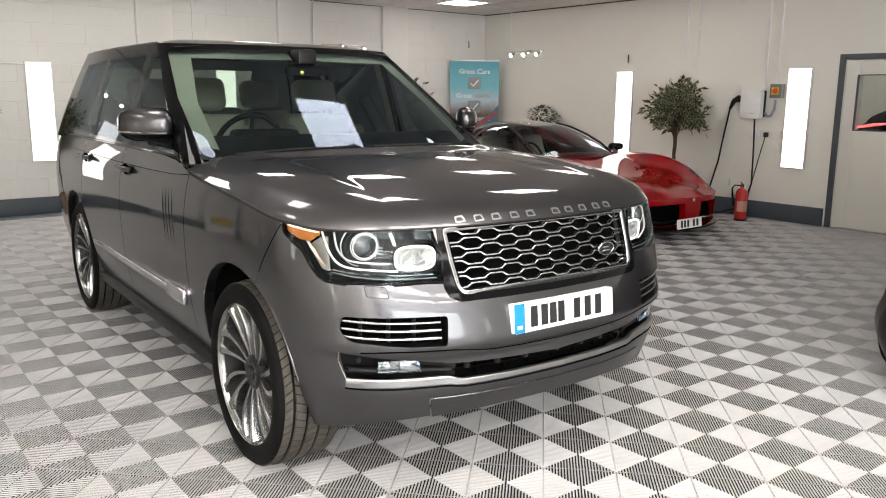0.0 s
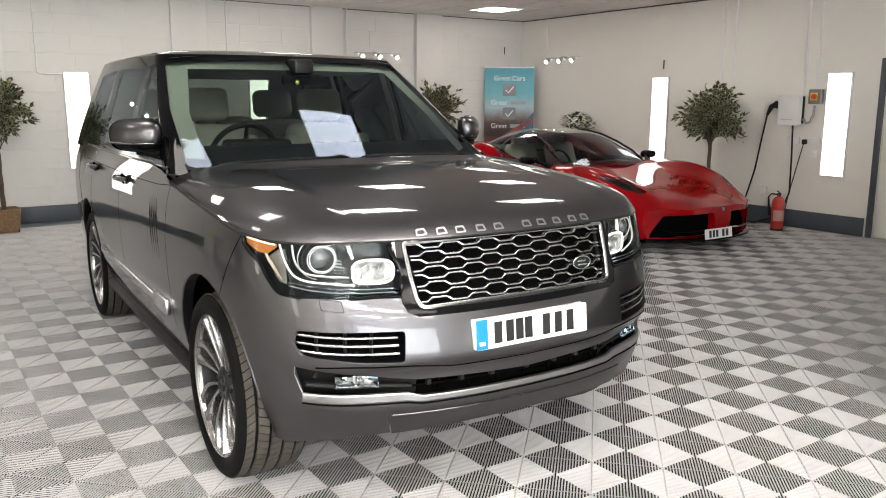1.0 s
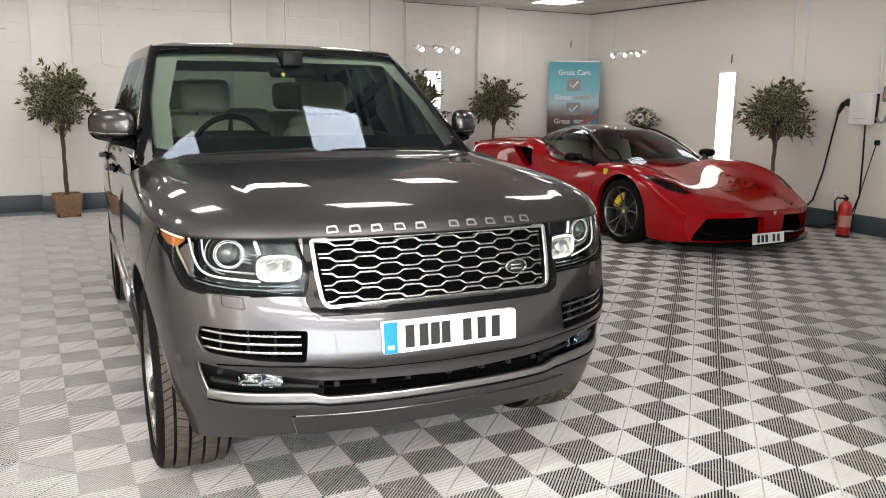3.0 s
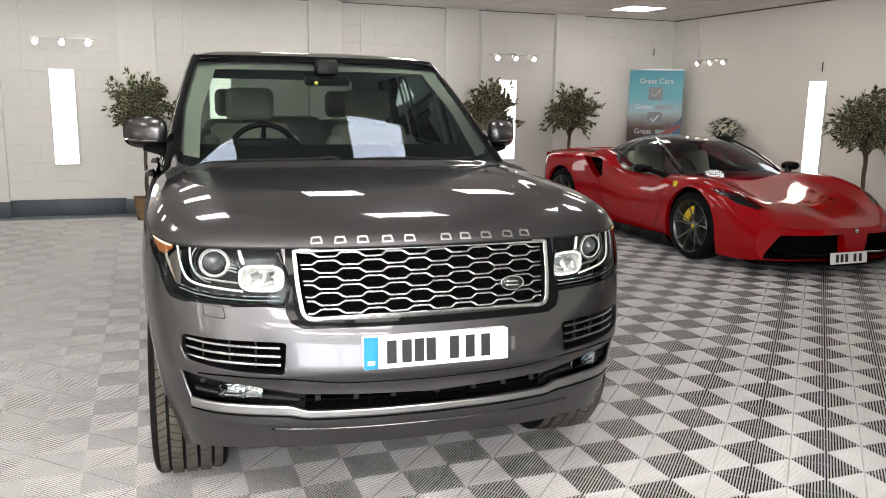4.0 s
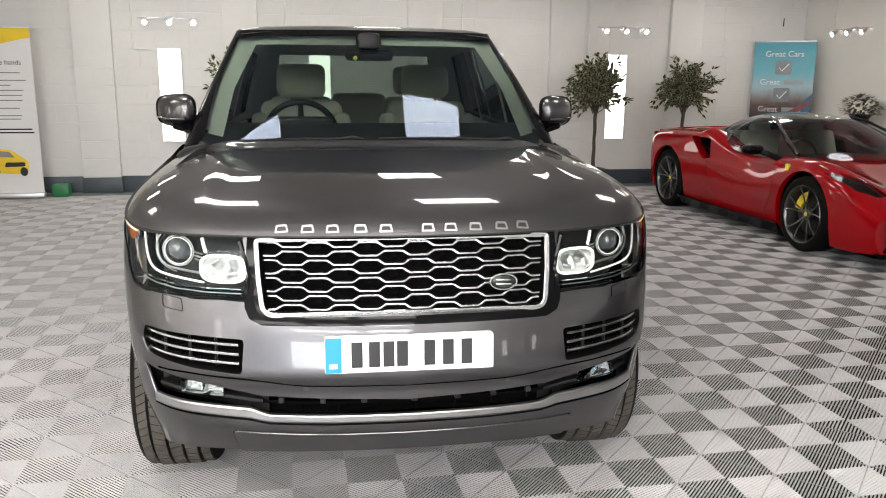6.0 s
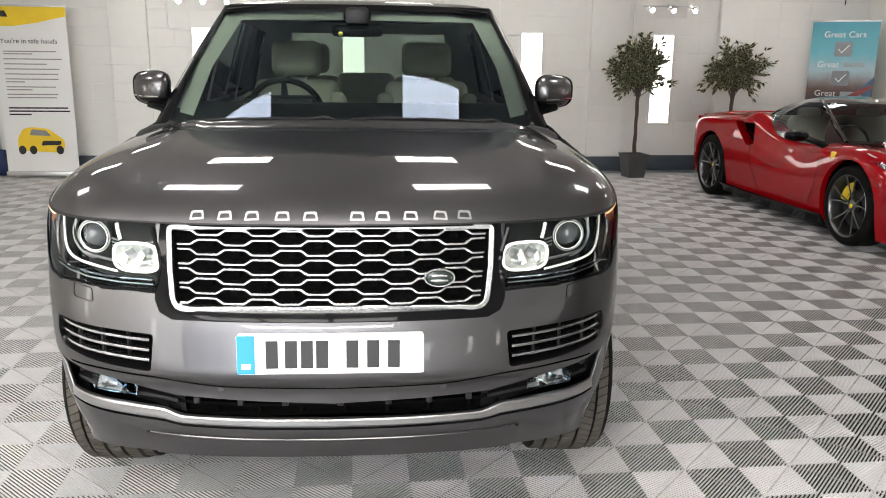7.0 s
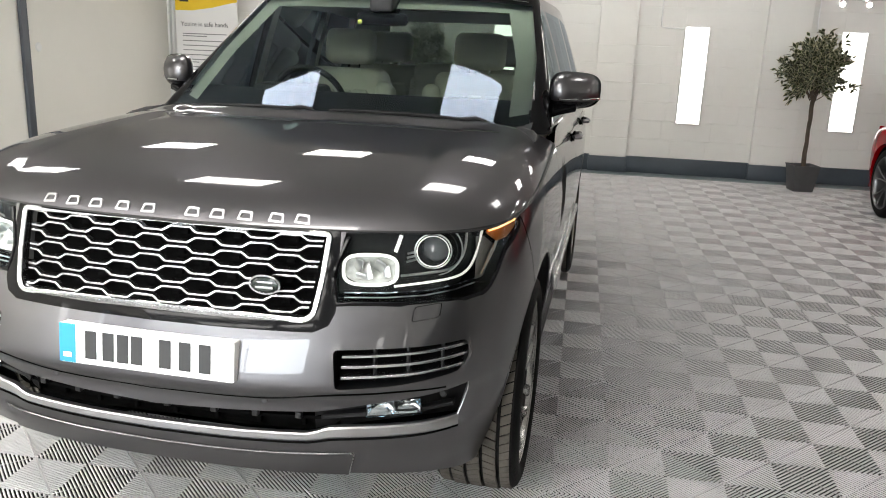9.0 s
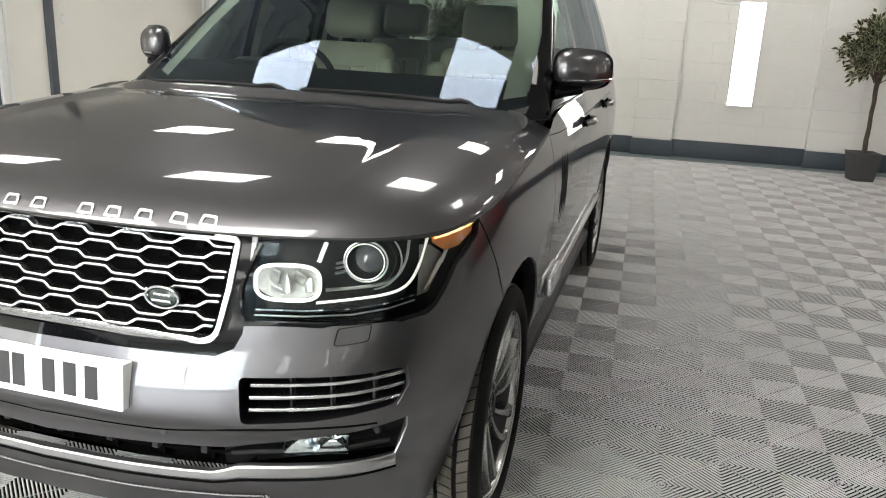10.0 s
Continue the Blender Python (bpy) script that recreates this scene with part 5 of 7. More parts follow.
def sports_section(y, t):
    """t runs from the sill at 0 over the shoulder to the middle at 1."""
    w, zs, zc, lo = curve_at(S_WIDE, y), curve_at(S_SHOULDER, y), curve_at(S_DECK, y), curve_at(S_LOW, y)
    waist = 0.035 * math.exp(-((y - 2.35) / 0.6) ** 2)
    xs_ = [(0.0, w * 0.95), (0.15, w * 0.99), (0.3, w - waist * 0.1), (0.37, w * 0.997 - waist * 0.5), (0.45, w * 0.985 - waist * 1.3), (0.55, w * 0.94 - waist), (0.65, w * 0.80), (0.78, w * 0.55), (0.9, w * 0.27), (1.0, 0.0)]
    zs_ = [(0.0, lo), (0.15, lo + (zs - lo) * 0.3), (0.3, lo + (zs - lo) * 0.58), (0.45, lo + (zs - lo) * 0.83), (0.55, lo + (zs - lo) * 0.93), (0.65, zs), (0.78, zc + (zs - zc) * 0.35 - 0.01), (0.9, zc + 0.005), (1.0, zc)]
    x, z = curve_at(xs_, t), curve_at(zs_, t)
    bow = 0.34 * (abs(x) / 0.9) ** 2.6 * max(0.0, 1 - y / 1.0) ** 1.2
    tail = -0.12 * (abs(x) / 0.9) ** 2 * max(0.0, (y - 4.0) / 0.57) ** 2
    return Vector((x, y + bow + tail, z))


ys = [0, 0.04, 0.1] + [0.16 + 0.07 * k for k in range(63)] + [4.57]
ts = [k / 26 for k in range(27)]
shell = bmesh.new()
rows = []
for y in ys:
    right = [sports_section(y, t) for t in ts]
    rows.append([Vector((-p.x, p.y, p.z)) for p in right] + right[-2::-1])
grid(rows, bm=shell)
for side in (-1, 1):
    for y0, r in ((SF, 0.395), (SR, 0.405)):
        cut_out(shell, [(y0 + r * math.cos(a), SH + r * math.sin(a)) for a in (math.pi * k / 14 for k in range(15))] + [(y0 - r, 0.0), (y0 + r, 0.0)], "x", lambda c: c.x * side > 0.5, keep=False, lip=(-side * 0.05, 0, 0))
    scoop = cut_out(shell, rounded([(2.93, 0.90), (3.33, 0.905), (2.99, 0.665), (2.86, 0.69)], 0.03, 3), "x", lambda c: c.x * side > 0.5, keep=True, lip=(-side * 0.12, 0.05, 0))
    for v in scoop.verts:
        v.co.x -= side * 0.12
        v.co.y += 0.05
    part("side_scoop", scoop, DARK_VOID, sports)
    bar = tube([(side * 0.9, 2.91, 0.80), (side * 0.87, 3.05, 0.805), (side * 0.84, 3.2, 0.815)], 0.012, 6, squash=(2.2, 0.6))
    part("scoop_vane", bar, BLACK_GLOSS, sports)
    flip = lambda poly: [(p[0] * side, p[1]) for p in poly]
    eye = cut_out(shell, flip([(0.63, 0.43), (0.76, 0.43), (0.865, 0.58), (0.91, 0.80), (0.925, 1.0), (0.90, 1.0), (0.78, 0.70)]), "z", lambda c: c.z > 0.45 and c.x * side > 0, keep=True, lip=(0, 0, -0.03))
    under = eye.copy()
    for v in under.verts:
        v.co.z -= 0.03
    lens = part("headlamp", eye, CLEAR, sports, "slim swept-back headlamp")
    part("lamp_housing", under, SMOKE, lens)
    for k, (x, y) in enumerate(((0.72, 0.32), (0.80, 0.44))):
        part("lamp_lens", lathe([(0.0, 0.012), (0.03, 0.008), (0.045, -0.01)], 16, "z", m=Matrix.Translation((side * x, y + 0.2, 0.6 + 0.05 * k))), REFLECTOR, lens)
    part("light_guide", tube([(side * (0.845 + 0.008 * k), 0.8 + 0.05 * k, 0.735 + 0.014 * k) for k in range(6)], 0.005, 6), WHITE, lens)
cut_out(shell, [(-0.58, 1.74), (0.58, 1.74), (0.70, 2.1), (0.66, 2.9), (-0.66, 2.9), (-0.70, 2.1)], "z", lambda c: c.z > 0.7, keep=False)
part("body_shell", shell, RED, sports, "glossy red body", angle=50)

# nose: bowed face with two dark intakes, a keel and a black splitter
face_rows = []
for v in range(15):
    h, row = v / 14, []
    for k in range(61):
        u = -1 + 2 * k / 60
        c = abs(u)
        top, side_edge = sports_section(0.0, 1 - 0.4 * c), sports_section(0.0, 0.6 * h)
        low_end, top_end = sports_section(0.0, 0.0), sports_section(0.0, 0.6)
        low = Vector((low_end.x * c, 0.34 * (low_end.x * c / 0.9) ** 2.6, low_end.z))
        p = top * h + low * (1 - h) + (side_edge - (top_end * h + low_end * (1 - h))) * c ** 2.5
        p.y += (0.02 * (1 - h) - 0.03 * math.sin(math.pi * h)) * (1 - c ** 2)
        row.append((math.copysign(p.x, u), p.y, p.z))
    face_rows.append(row)
face = grid(face_rows)
for side in (-1, 1):
    flip = lambda poly: [(p[0] * side, p[1]) for p in poly]
    hole = cut_out(face, flip(rounded([(0.11, 0.165), (0.812, 0.17), (0.79, 0.24), (0.70, 0.395), (0.14, 0.412)], 0.02, 3)), "y", lambda c: True, keep=True, lip=(0, 0.08, 0))
    for v in hole.verts:
        v.co.y += 0.1
    part("nose_intake", hole, DARK_VOID, sports)
    part("intake_vane", tube([(side * 0.14, 0.03, 0.23), (side * 0.4, 0.06, 0.215), (side * 0.62, 0.14, 0.215), (side * 0.74, 0.22, 0.26)], 0.012, 6), BLACK_GLOSS, sports)
part("nose_panel", face, RED, sports, angle=50)
split = grid([[(x, 0.34 * (abs(x) / 0.9) ** 2.6 - 0.04 + d, z) for x in (-0.86 + 1.72 * k / 30 for k in range(31))] for d, z in ((0.05, 0.165), (0.0, 0.15), (0.0, 0.125), (0.3, 0.12))])
part("splitter", split, BLACK_GLOSS, sports, "black front splitter")
s_plate = part("number_plate", prism(rounded([(-0.215, -0.052), (0.215, -0.052), (0.215, 0.052), (-0.215, 0.052)], 0.006, 2), -0.01, 0.0, "y"), PLATE_WHITE, sports, "white number plate with dark bars")
s_plate.matrix_basis = pose(-0.1, -0.045, 0.2, -6, 0, 0)
for x in (-0.14, -0.085, -0.03, 0.07, 0.135):
    part("plate_bar", boxes(((x - 0.017, -0.0125, -0.036), (x + 0.017, -0.009, 0.036)), bevel=0), INK, s_plate)
part("nose_badge", boxes(((-0.02, -0.022, 0.42), (0.02, -0.008, 0.458)), bevel=0.006), CHROME, sports)

# cabin
C_TOP = [(1.52, 0.80), (1.7, 0.905), (1.95, 1.04), (2.2, 1.14), (2.5, 1.19), (2.75, 1.195), (3.0, 1.165), (3.3, 1.085), (3.6, 0.99), (3.85, 0.9)]
C_WIDE = [(1.52, 0.56), (1.7, 0.72), (1.95, 0.80), (2.3, 0.835), (2.7, 0.82), (3.0, 0.77), (3.3, 0.64), (3.6, 0.48), (3.85, 0.34)]
C_BASE = [(1.52, 0.77), (1.85, 0.78), (2.4, 0.79), (3.0, 0.87), (3.85, 0.86)]
rows = []
for k in range(40):
    y = 1.52 + (3.85 - 1.52) * k / 39
    top, w, b = curve_at(C_TOP, y), curve_at(C_WIDE, y), curve_at(C_BASE, y)
    row = []
    for j in range(37):
        a = math.pi * j / 36
        c, s = math.cos(a), math.sin(a)
        lean = 1 - 0.32 * s ** 1.5
        row.append(Vector((-math.copysign(abs(c) ** 0.55, c) * w * lean, y - 0.10 * (1 - abs(c)) * max(0, 1 - (y - 1.52) / 0.9), b + (top - b) * s ** 0.85)))
    rows.append(row)
cabin = grid(rows)
s_screen = cut_out(cabin, [(-0.68, 0.80), (0.68, 0.80), (0.62, 0.96), (0.47, 1.145), (-0.47, 1.145), (-0.62, 0.96)], "y", lambda c: c.y < 2.35)
part("windscreen", s_screen, SMOKED, sports, "raked dark windscreen", angle=80)
for side in (-1, 1):
    pane = cut_out(cabin, [(1.86, 0.815), (2.74, 0.85), (2.72, 1.14), (2.42, 1.14), (2.16, 1.055)], "x", lambda c: c.x * side > 0.3)
    part("side_window", pane, SMOKED, sports, angle=80)
    pane = cut_out(cabin, [(2.78, 0.88), (3.12, 0.93), (3.05, 1.04), (2.78, 1.12)], "x", lambda c: c.x * side > 0.2)
    part("quarter_window", pane, SMOKED, sports, angle=80)
roof_piece = cut_out(cabin, [(-0.6, 2.1), (0.6, 2.1), (0.55, 3.1), (-0.55, 3.1)], "z", lambda c: c.z > 1.1)
part("roof_panel", roof_piece, ROOF_DARK, sports, "dark roof panel", angle=80)
part("cabin_frame", pick(cabin, lambda c: c.y < 2.8), ROOF_DARK, sports, "dark roof pillars", angle=60)
part("engine_deck", pick(cabin, lambda c: c.y >= 2.8), RED, sports, angle=60)
for side in (-1, 1):
    part("screen_pillar", tube([(side * 0.66, 1.7, 0.835), (side * 0.645, 1.86, 0.93), (side * 0.6, 2.06, 1.03), (side * 0.525, 2.3, 1.125), (side * 0.47, 2.5, 1.165)], [0.016, 0.015, 0.015, 0.014, 0.01], 8), ROOF_DARK, sports, "dark windscreen pillar")
part("cockpit", boxes(((-0.76, 1.75, 0.3), (0.76, 3.2, 0.74)), bevel=0.05), DASH, sports)
part("dashboard", boxes(((-0.7, 1.66, 0.6), (0.7, 2.1, 0.8)), bevel=0.04), DASH, sports, "black dashboard")
part("rear_bulkhead", boxes(((-0.62, 3.02, 0.6), (0.62, 3.08, 0.98)), bevel=0.02), LEATHER, sports, "tan leather bulkhead")
for x in (-0.33, 0.33):
    bm = bmesh.new()
    m_ = Matrix.Translation((x, 2.72, 0.55)) @ Matrix.Rotation(radians(-22), 4, "X")
    box(bm, (-0.23, -0.07, 0), (0.23, 0.09, 0.47), 0.06, m=m_, segs=3)
    box(bm, (-0.12, -0.05, 0.38), (0.12, 0.06, 0.56), 0.05, m=m_, segs=3)
    part("bucket_seat", bm, LEATHER, sports)
ring_pts = [Vector((-0.33 + 0.17 * math.cos(a), 2.12 + 0.05 * math.sin(a), 0.78 + 0.16 * math.sin(a))) for a in (2 * math.pi * k / 28 for k in range(28))]
part("steering_wheel", tube(ring_pts, 0.014, 8, closed=True), DASH, sports)
for side in (-1, 1):
    bm = bmesh.new()
    rows = []
    for k in range(11):
        a = -math.pi / 2 + math.pi * k / 10
        rows.append([(side * (1.02 + 0.112 * math.copysign(abs(math.cos(b)) ** 0.8, math.cos(b)) * math.cos(a) ** 0.6), 1.92 + 0.075 * math.sin(a), 0.868 + 0.052 * math.copysign(abs(math.sin(b)) ** 0.8, math.sin(b)) * math.cos(a) ** 0.6) for b in (2 * math.pi * j / 20 for j in range(20))])
    sm = part("door_mirror", grid(rows, close_u=True), BLACK_GLOSS, sports, "gloss black door mirror")
    part("mirror_stalk", tube([(side * 0.8, 1.72, 0.775), (side * 0.88, 1.8, 0.82), (side * 0.97, 1.91, 0.866)], [0.034, 0.026, 0.026], 8, squash=(1.6, 0.6)), BLACK_GLOSS, sm)
    skirt_bm = bmesh.new()
    grid([[(side * (0.90 + 0.07 * (1 - v / 2)), 1.5 + 2.0 * k / 14, 0.2 - 0.05 * v - 0.012 * math.sin(k / 14 * 3)) for k in range(15)] for v in range(3)], bm=skirt_bm)
    part("side_skirt", thicken(skirt_bm, 0.02), BLACK_GLOSS, sports, "black side skirt")
    part("door_gap", tube([(side * 0.872, 1.62, 0.79), (side * 0.952, 1.63, 0.66), (side * 0.957, 1.66, 0.45), (side * 0.93, 1.78, 0.25)], 0.002, 5), DARK_VOID, sports)
    part("door_gap", tube([(side * 0.87, 2.9, 0.86), (side * 0.945, 2.93, 0.72), (side * 0.955, 2.88, 0.5), (side * 0.925, 2.7, 0.24)], 0.002, 5), DARK_VOID, sports)
    part("wing_shield", boxes(((side * 0.93 - 0.012, 1.42, 0.71), (side * 0.93 + 0.016, 1.48, 0.775)), bevel=0.01), YELLOW, sports, "small yellow shield")
part("engine_cover", boxes(((-0.5, 3.2, 0.8), (0.5, 4.4, 0.9)), bevel=0.04), BLACK, sports)
part("tail_spoiler", tube([(-0.8, 4.36, 0.875), (-0.45, 4.44, 0.9), (0, 4.46, 0.91), (0.45, 4.44, 0.9), (0.8, 4.36, 0.875)], 0.02, 8, squash=(2.0, 0.7)), RED, sports)
tail_rows = [[(x, 4.57 - 0.12 * (abs(x) / 0.9) ** 2 - 0.03 * (v / 6), 0.22 + (0.88 - 0.22) * v / 6) for x in (-0.86 + 1.72 * k / 24 for k in range(25))] for v in range(7)]
part("tail_panel", grid(tail_rows), RED, sports)
for x in (-0.6, 0.6):
    part("tail_lamp", lathe([(0.0, 0.0), (0.055, 0.0), (0.06, -0.02)], 20, "y", m=Matrix.Translation((x, 4.53, 0.72))), mat("tail lens", (0.3, 0.0, 0.0), 0.15, coat=1, vary=0.1), sports)


def sports_wheel(m, flip_it, radius, width, owner=None):
    owner = owner or sports
    turn = Matrix.Rotation(math.pi, 4, "Z") if flip_it else Matrix.Identity(4)
    h = width / 2
    w = part("wheel", lathe([(0.262, h - 0.004), (0.255, h - 0.012), (0.248, h - 0.04), (0.24, 0), (0.24, -h + 0.01)], 44, "x"), GREY_RIM, owner, "dark grey forged wheel with slim paired spokes")
    w.matrix_basis = m @ turn
    part("tyre", lathe([(0.255, h - 0.006), (0.27, h), (0.3, h + 0.006), (0.325, h - 0.002), (radius - 0.004, h - 0.02), (radius, h - 0.04), (radius, -h + 0.04), (radius - 0.01, -h + 0.01), (0.3, -h), (0.25, -h + 0.01)], 52, "x"), RUBBER, w)
    for k in range(5):
        for s in (-1, 1):
            a0 = 2 * math.pi * k / 5 + math.pi / 2 + s * 0.12
            a1 = 2 * math.pi * k / 5 + math.pi / 2 + s * 0.27
            p0 = Vector((h - 0.055, 0.045 * math.cos(a0), 0.045 * math.sin(a0)))
            p1 = Vector((h - 0.03, 0.15 * math.cos(a0 * 0.6 + a1 * 0.4), 0.15 * math.sin(a0 * 0.6 + a1 * 0.4)))
            p2 = Vector((h - 0.014, 0.255 * math.cos(a1), 0.255 * math.sin(a1)))
            part("spoke", tube([p0, p1, p2], [0.009, 0.0065, 0.0085], 6), GREY_RIM, w)
    part("hub", lathe([(0.0, h - 0.045), (0.022, h - 0.046), (0.03, h - 0.05), (0.055, h - 0.055), (0.062, h - 0.09)], 24, "x"), GREY_RIM, w)
    part("rim", lathe([(0.25, h - 0.02), (0.256, h - 0.004), (0.264, h + 0.002), (0.268, h - 0.004)], 48, "x"), GREY_RIM, w)
    part("hub_cap", lathe([(0.0, h - 0.04), (0.018, h - 0.041), (0.021, h - 0.047)], 18, "x"), YELLOW, w)
    part("brake_disc", lathe([(0.06, h - 0.1), (0.195, h - 0.1), (0.195, h - 0.12), (0.06, h - 0.12)], 36, "x"), ALLOY_DARK, w)
    bm = bmesh.new()
    lathe([(0.13, h - 0.115), (0.13, h - 0.075), (0.2, h - 0.07), (0.205, h - 0.115)], 8, "x", bm=bm, arc=70)
    bmesh.ops.rotate(bm, cent=(0, 0, 0), matrix=Matrix.Rotation(radians(100 if flip_it else 10), 3, "X"), verts=bm.verts[:])
    part("brake_caliper", bm, YELLOW if width < 0.27 else ALLOY_DARK, w, "yellow brake caliper" if width < 0.27 else "dark brake caliper")


for y, r in ((SF, 0.345), (SR, 0.352)):
    for side in (-1, 1):
        sports_wheel(pose(side * (0.812 if y == SF else 0.81), y, r), side < 0, r, 0.25 if y == SF else 0.29)
        well = lathe([(0.4, side * 0.93), (0.4, side * 0.5), (0.05, side * 0.5)], 20, "x", m=Matrix.Translation((0, y, SH)), arc=180)
        part("wheel_well", well, DARK_VOID, sports)
part("underbody", boxes(((-0.8, 0.3, 0.13), (0.8, 4.4, 0.3)), bevel=0.02), DARK_VOID, sports)


# ---- black saloon whose front corner stands beside the aisle ----
saloon = thing("saloon_car", "glossy black saloon car parked on the tiles", "car", "", pose(4.1, 0.985, 0, 0, 0, -90))
rows = []
N_PLAN = [(0.0, 0.0), (0.3, 0.02), (0.55, 0.09), (0.72, 0.2), (0.81, 0.36), (0.855, 0.6), (0.87, 1.0), (0.875, 2.2), (0.87, 3.4), (0.84, 3.9), (0.74, 4.12), (0.5, 4.2), (0.0, 4.22)]
for v in range(15):
    h = v / 14
    row = []
    for k in range(-60, 61):
        i = abs(k) / 60 * (len(N_PLAN) - 1)
        a = min(int(i), len(N_PLAN) - 2)
        p = Vector(N_PLAN[a]).lerp(Vector(N_PLAN[a + 1]), i - a)
        top = curve_at([(0, 0.52), (0.5, 0.66), (1.2, 0.86), (3.4, 0.95), (4.22, 0.9)], p.y)
        w = 0.94 + 0.06 * math.sin(math.pi * min(1, h * 1.15))
        row.append((math.copysign(p.x * w, k) if k else 0.0, p.y + 0.12 * (1 - math.sin(math.pi * min(1.0, h * 0.8 + 0.2))) * max(0, 1 - p.y), 0.2 + (top - 0.2) * h))
    rows.append(row)
lid = [Vector((p[0], p[1], p[2])) for p in rows[-1]]
for k in range(1, 7):
    r = 1 - k / 6
    rows.append([(p.x * r, 2.1 + (p.y - 2.1) * r, p.z + 0.05 * (1 - r * r)) for p in lid])
sal_bm = grid(rows)
BLACK_PAINT = mat("black car paint", (0.005, 0.005, 0.006), 0.3, spec=0.1, coat=0.4, coat_rough=0.01, vary=0.1)
for side in (-1, 1):
    for y0 in (0.85, 3.4):
        cut_out(sal_bm, [(y0 + 0.36 * math.cos(a), 0.33 + 0.36 * math.sin(a)) for a in (math.pi * k / 12 for k in range(13))] + [(y0 - 0.36, 0.0), (y0 + 0.36, 0.0)], "x", lambda c: c.x * side > 0.4, keep=False)
        sports_wheel(pose(side * 0.76, y0, 0.32), side < 0, 0.32, 0.2, saloon)
part("body_shell", sal_bm, BLACK_PAINT, saloon, angle=50)
cab = grid([[(0.8 * math.copysign(abs(math.cos(a)) ** 0.6, math.cos(a)) * curve_at([(1.25, 0.8), (2.0, 1.0), (3.2, 1.0), (3.9, 0.8)], y) * (1 - 0.25 * math.sin(a)), y, 0.9 + curve_at([(1.25, 0.02), (1.9, 0.4), (2.4, 0.52), (3.0, 0.5), (3.9, 0.05)], y) * math.sin(a) ** 0.8) for a in (math.pi * j / 24 for j in range(25))] for y in (1.25 + 2.65 * k / 24 for k in range(25))])
for side in (-1, 1):
    part("side_window", cut_out(cab, [(1.8, 0.98), (3.4, 1.0), (3.2, 1.3), (2.2, 1.32)], "x", lambda c: c.x * side > 0.2), TINT, saloon)
part("windscreen", cut_out(cab, [(-0.62, 0.98), (0.62, 0.98), (0.5, 1.32), (-0.5, 1.32)], "y", lambda c: c.y < 2.3), TINT, saloon)
part("cabin_frame", cab, BLACK_PAINT, saloon)
part("underbody", boxes(((-0.65, 0.3, 0.2), (0.65, 4.0, 0.35)), bevel=0.02), DARK_VOID, saloon)


# ---- things along the walls ----
LEAF = mat("dark variegated leaf", (0.012, 0.019, 0.007), 0.4, spec=0.25, vary=0.35, scale=20, island=0.25, second=(0.045, 0.06, 0.022))
LEAF_EDGE = mat("pale leaf edge", (0.5, 0.48, 0.31), 0.45, vary=0.15, scale=30)
BARK = mat("grey brown bark", (0.085, 0.064, 0.046), 0.8, vary=0.3, scale=25, bump=0.5, bump_scale=90)
POT = mat("dark grey planter", (0.075, 0.075, 0.078), 0.55, vary=0.15, scale=6)
WICKER = mat("brown wicker", (0.27, 0.17, 0.09), 0.7, vary=0.35, scale=40, bump=0.5, bump_scale=150)
SOIL = mat("dark soil", (0.03, 0.024, 0.018), 0.9, vary=0.3, scale=40, bump=0.6, bump_scale=80)
GREY_METAL = mat("brushed grey metal", (0.55, 0.55, 0.56), 0.3, metal=1, vary=0.06)


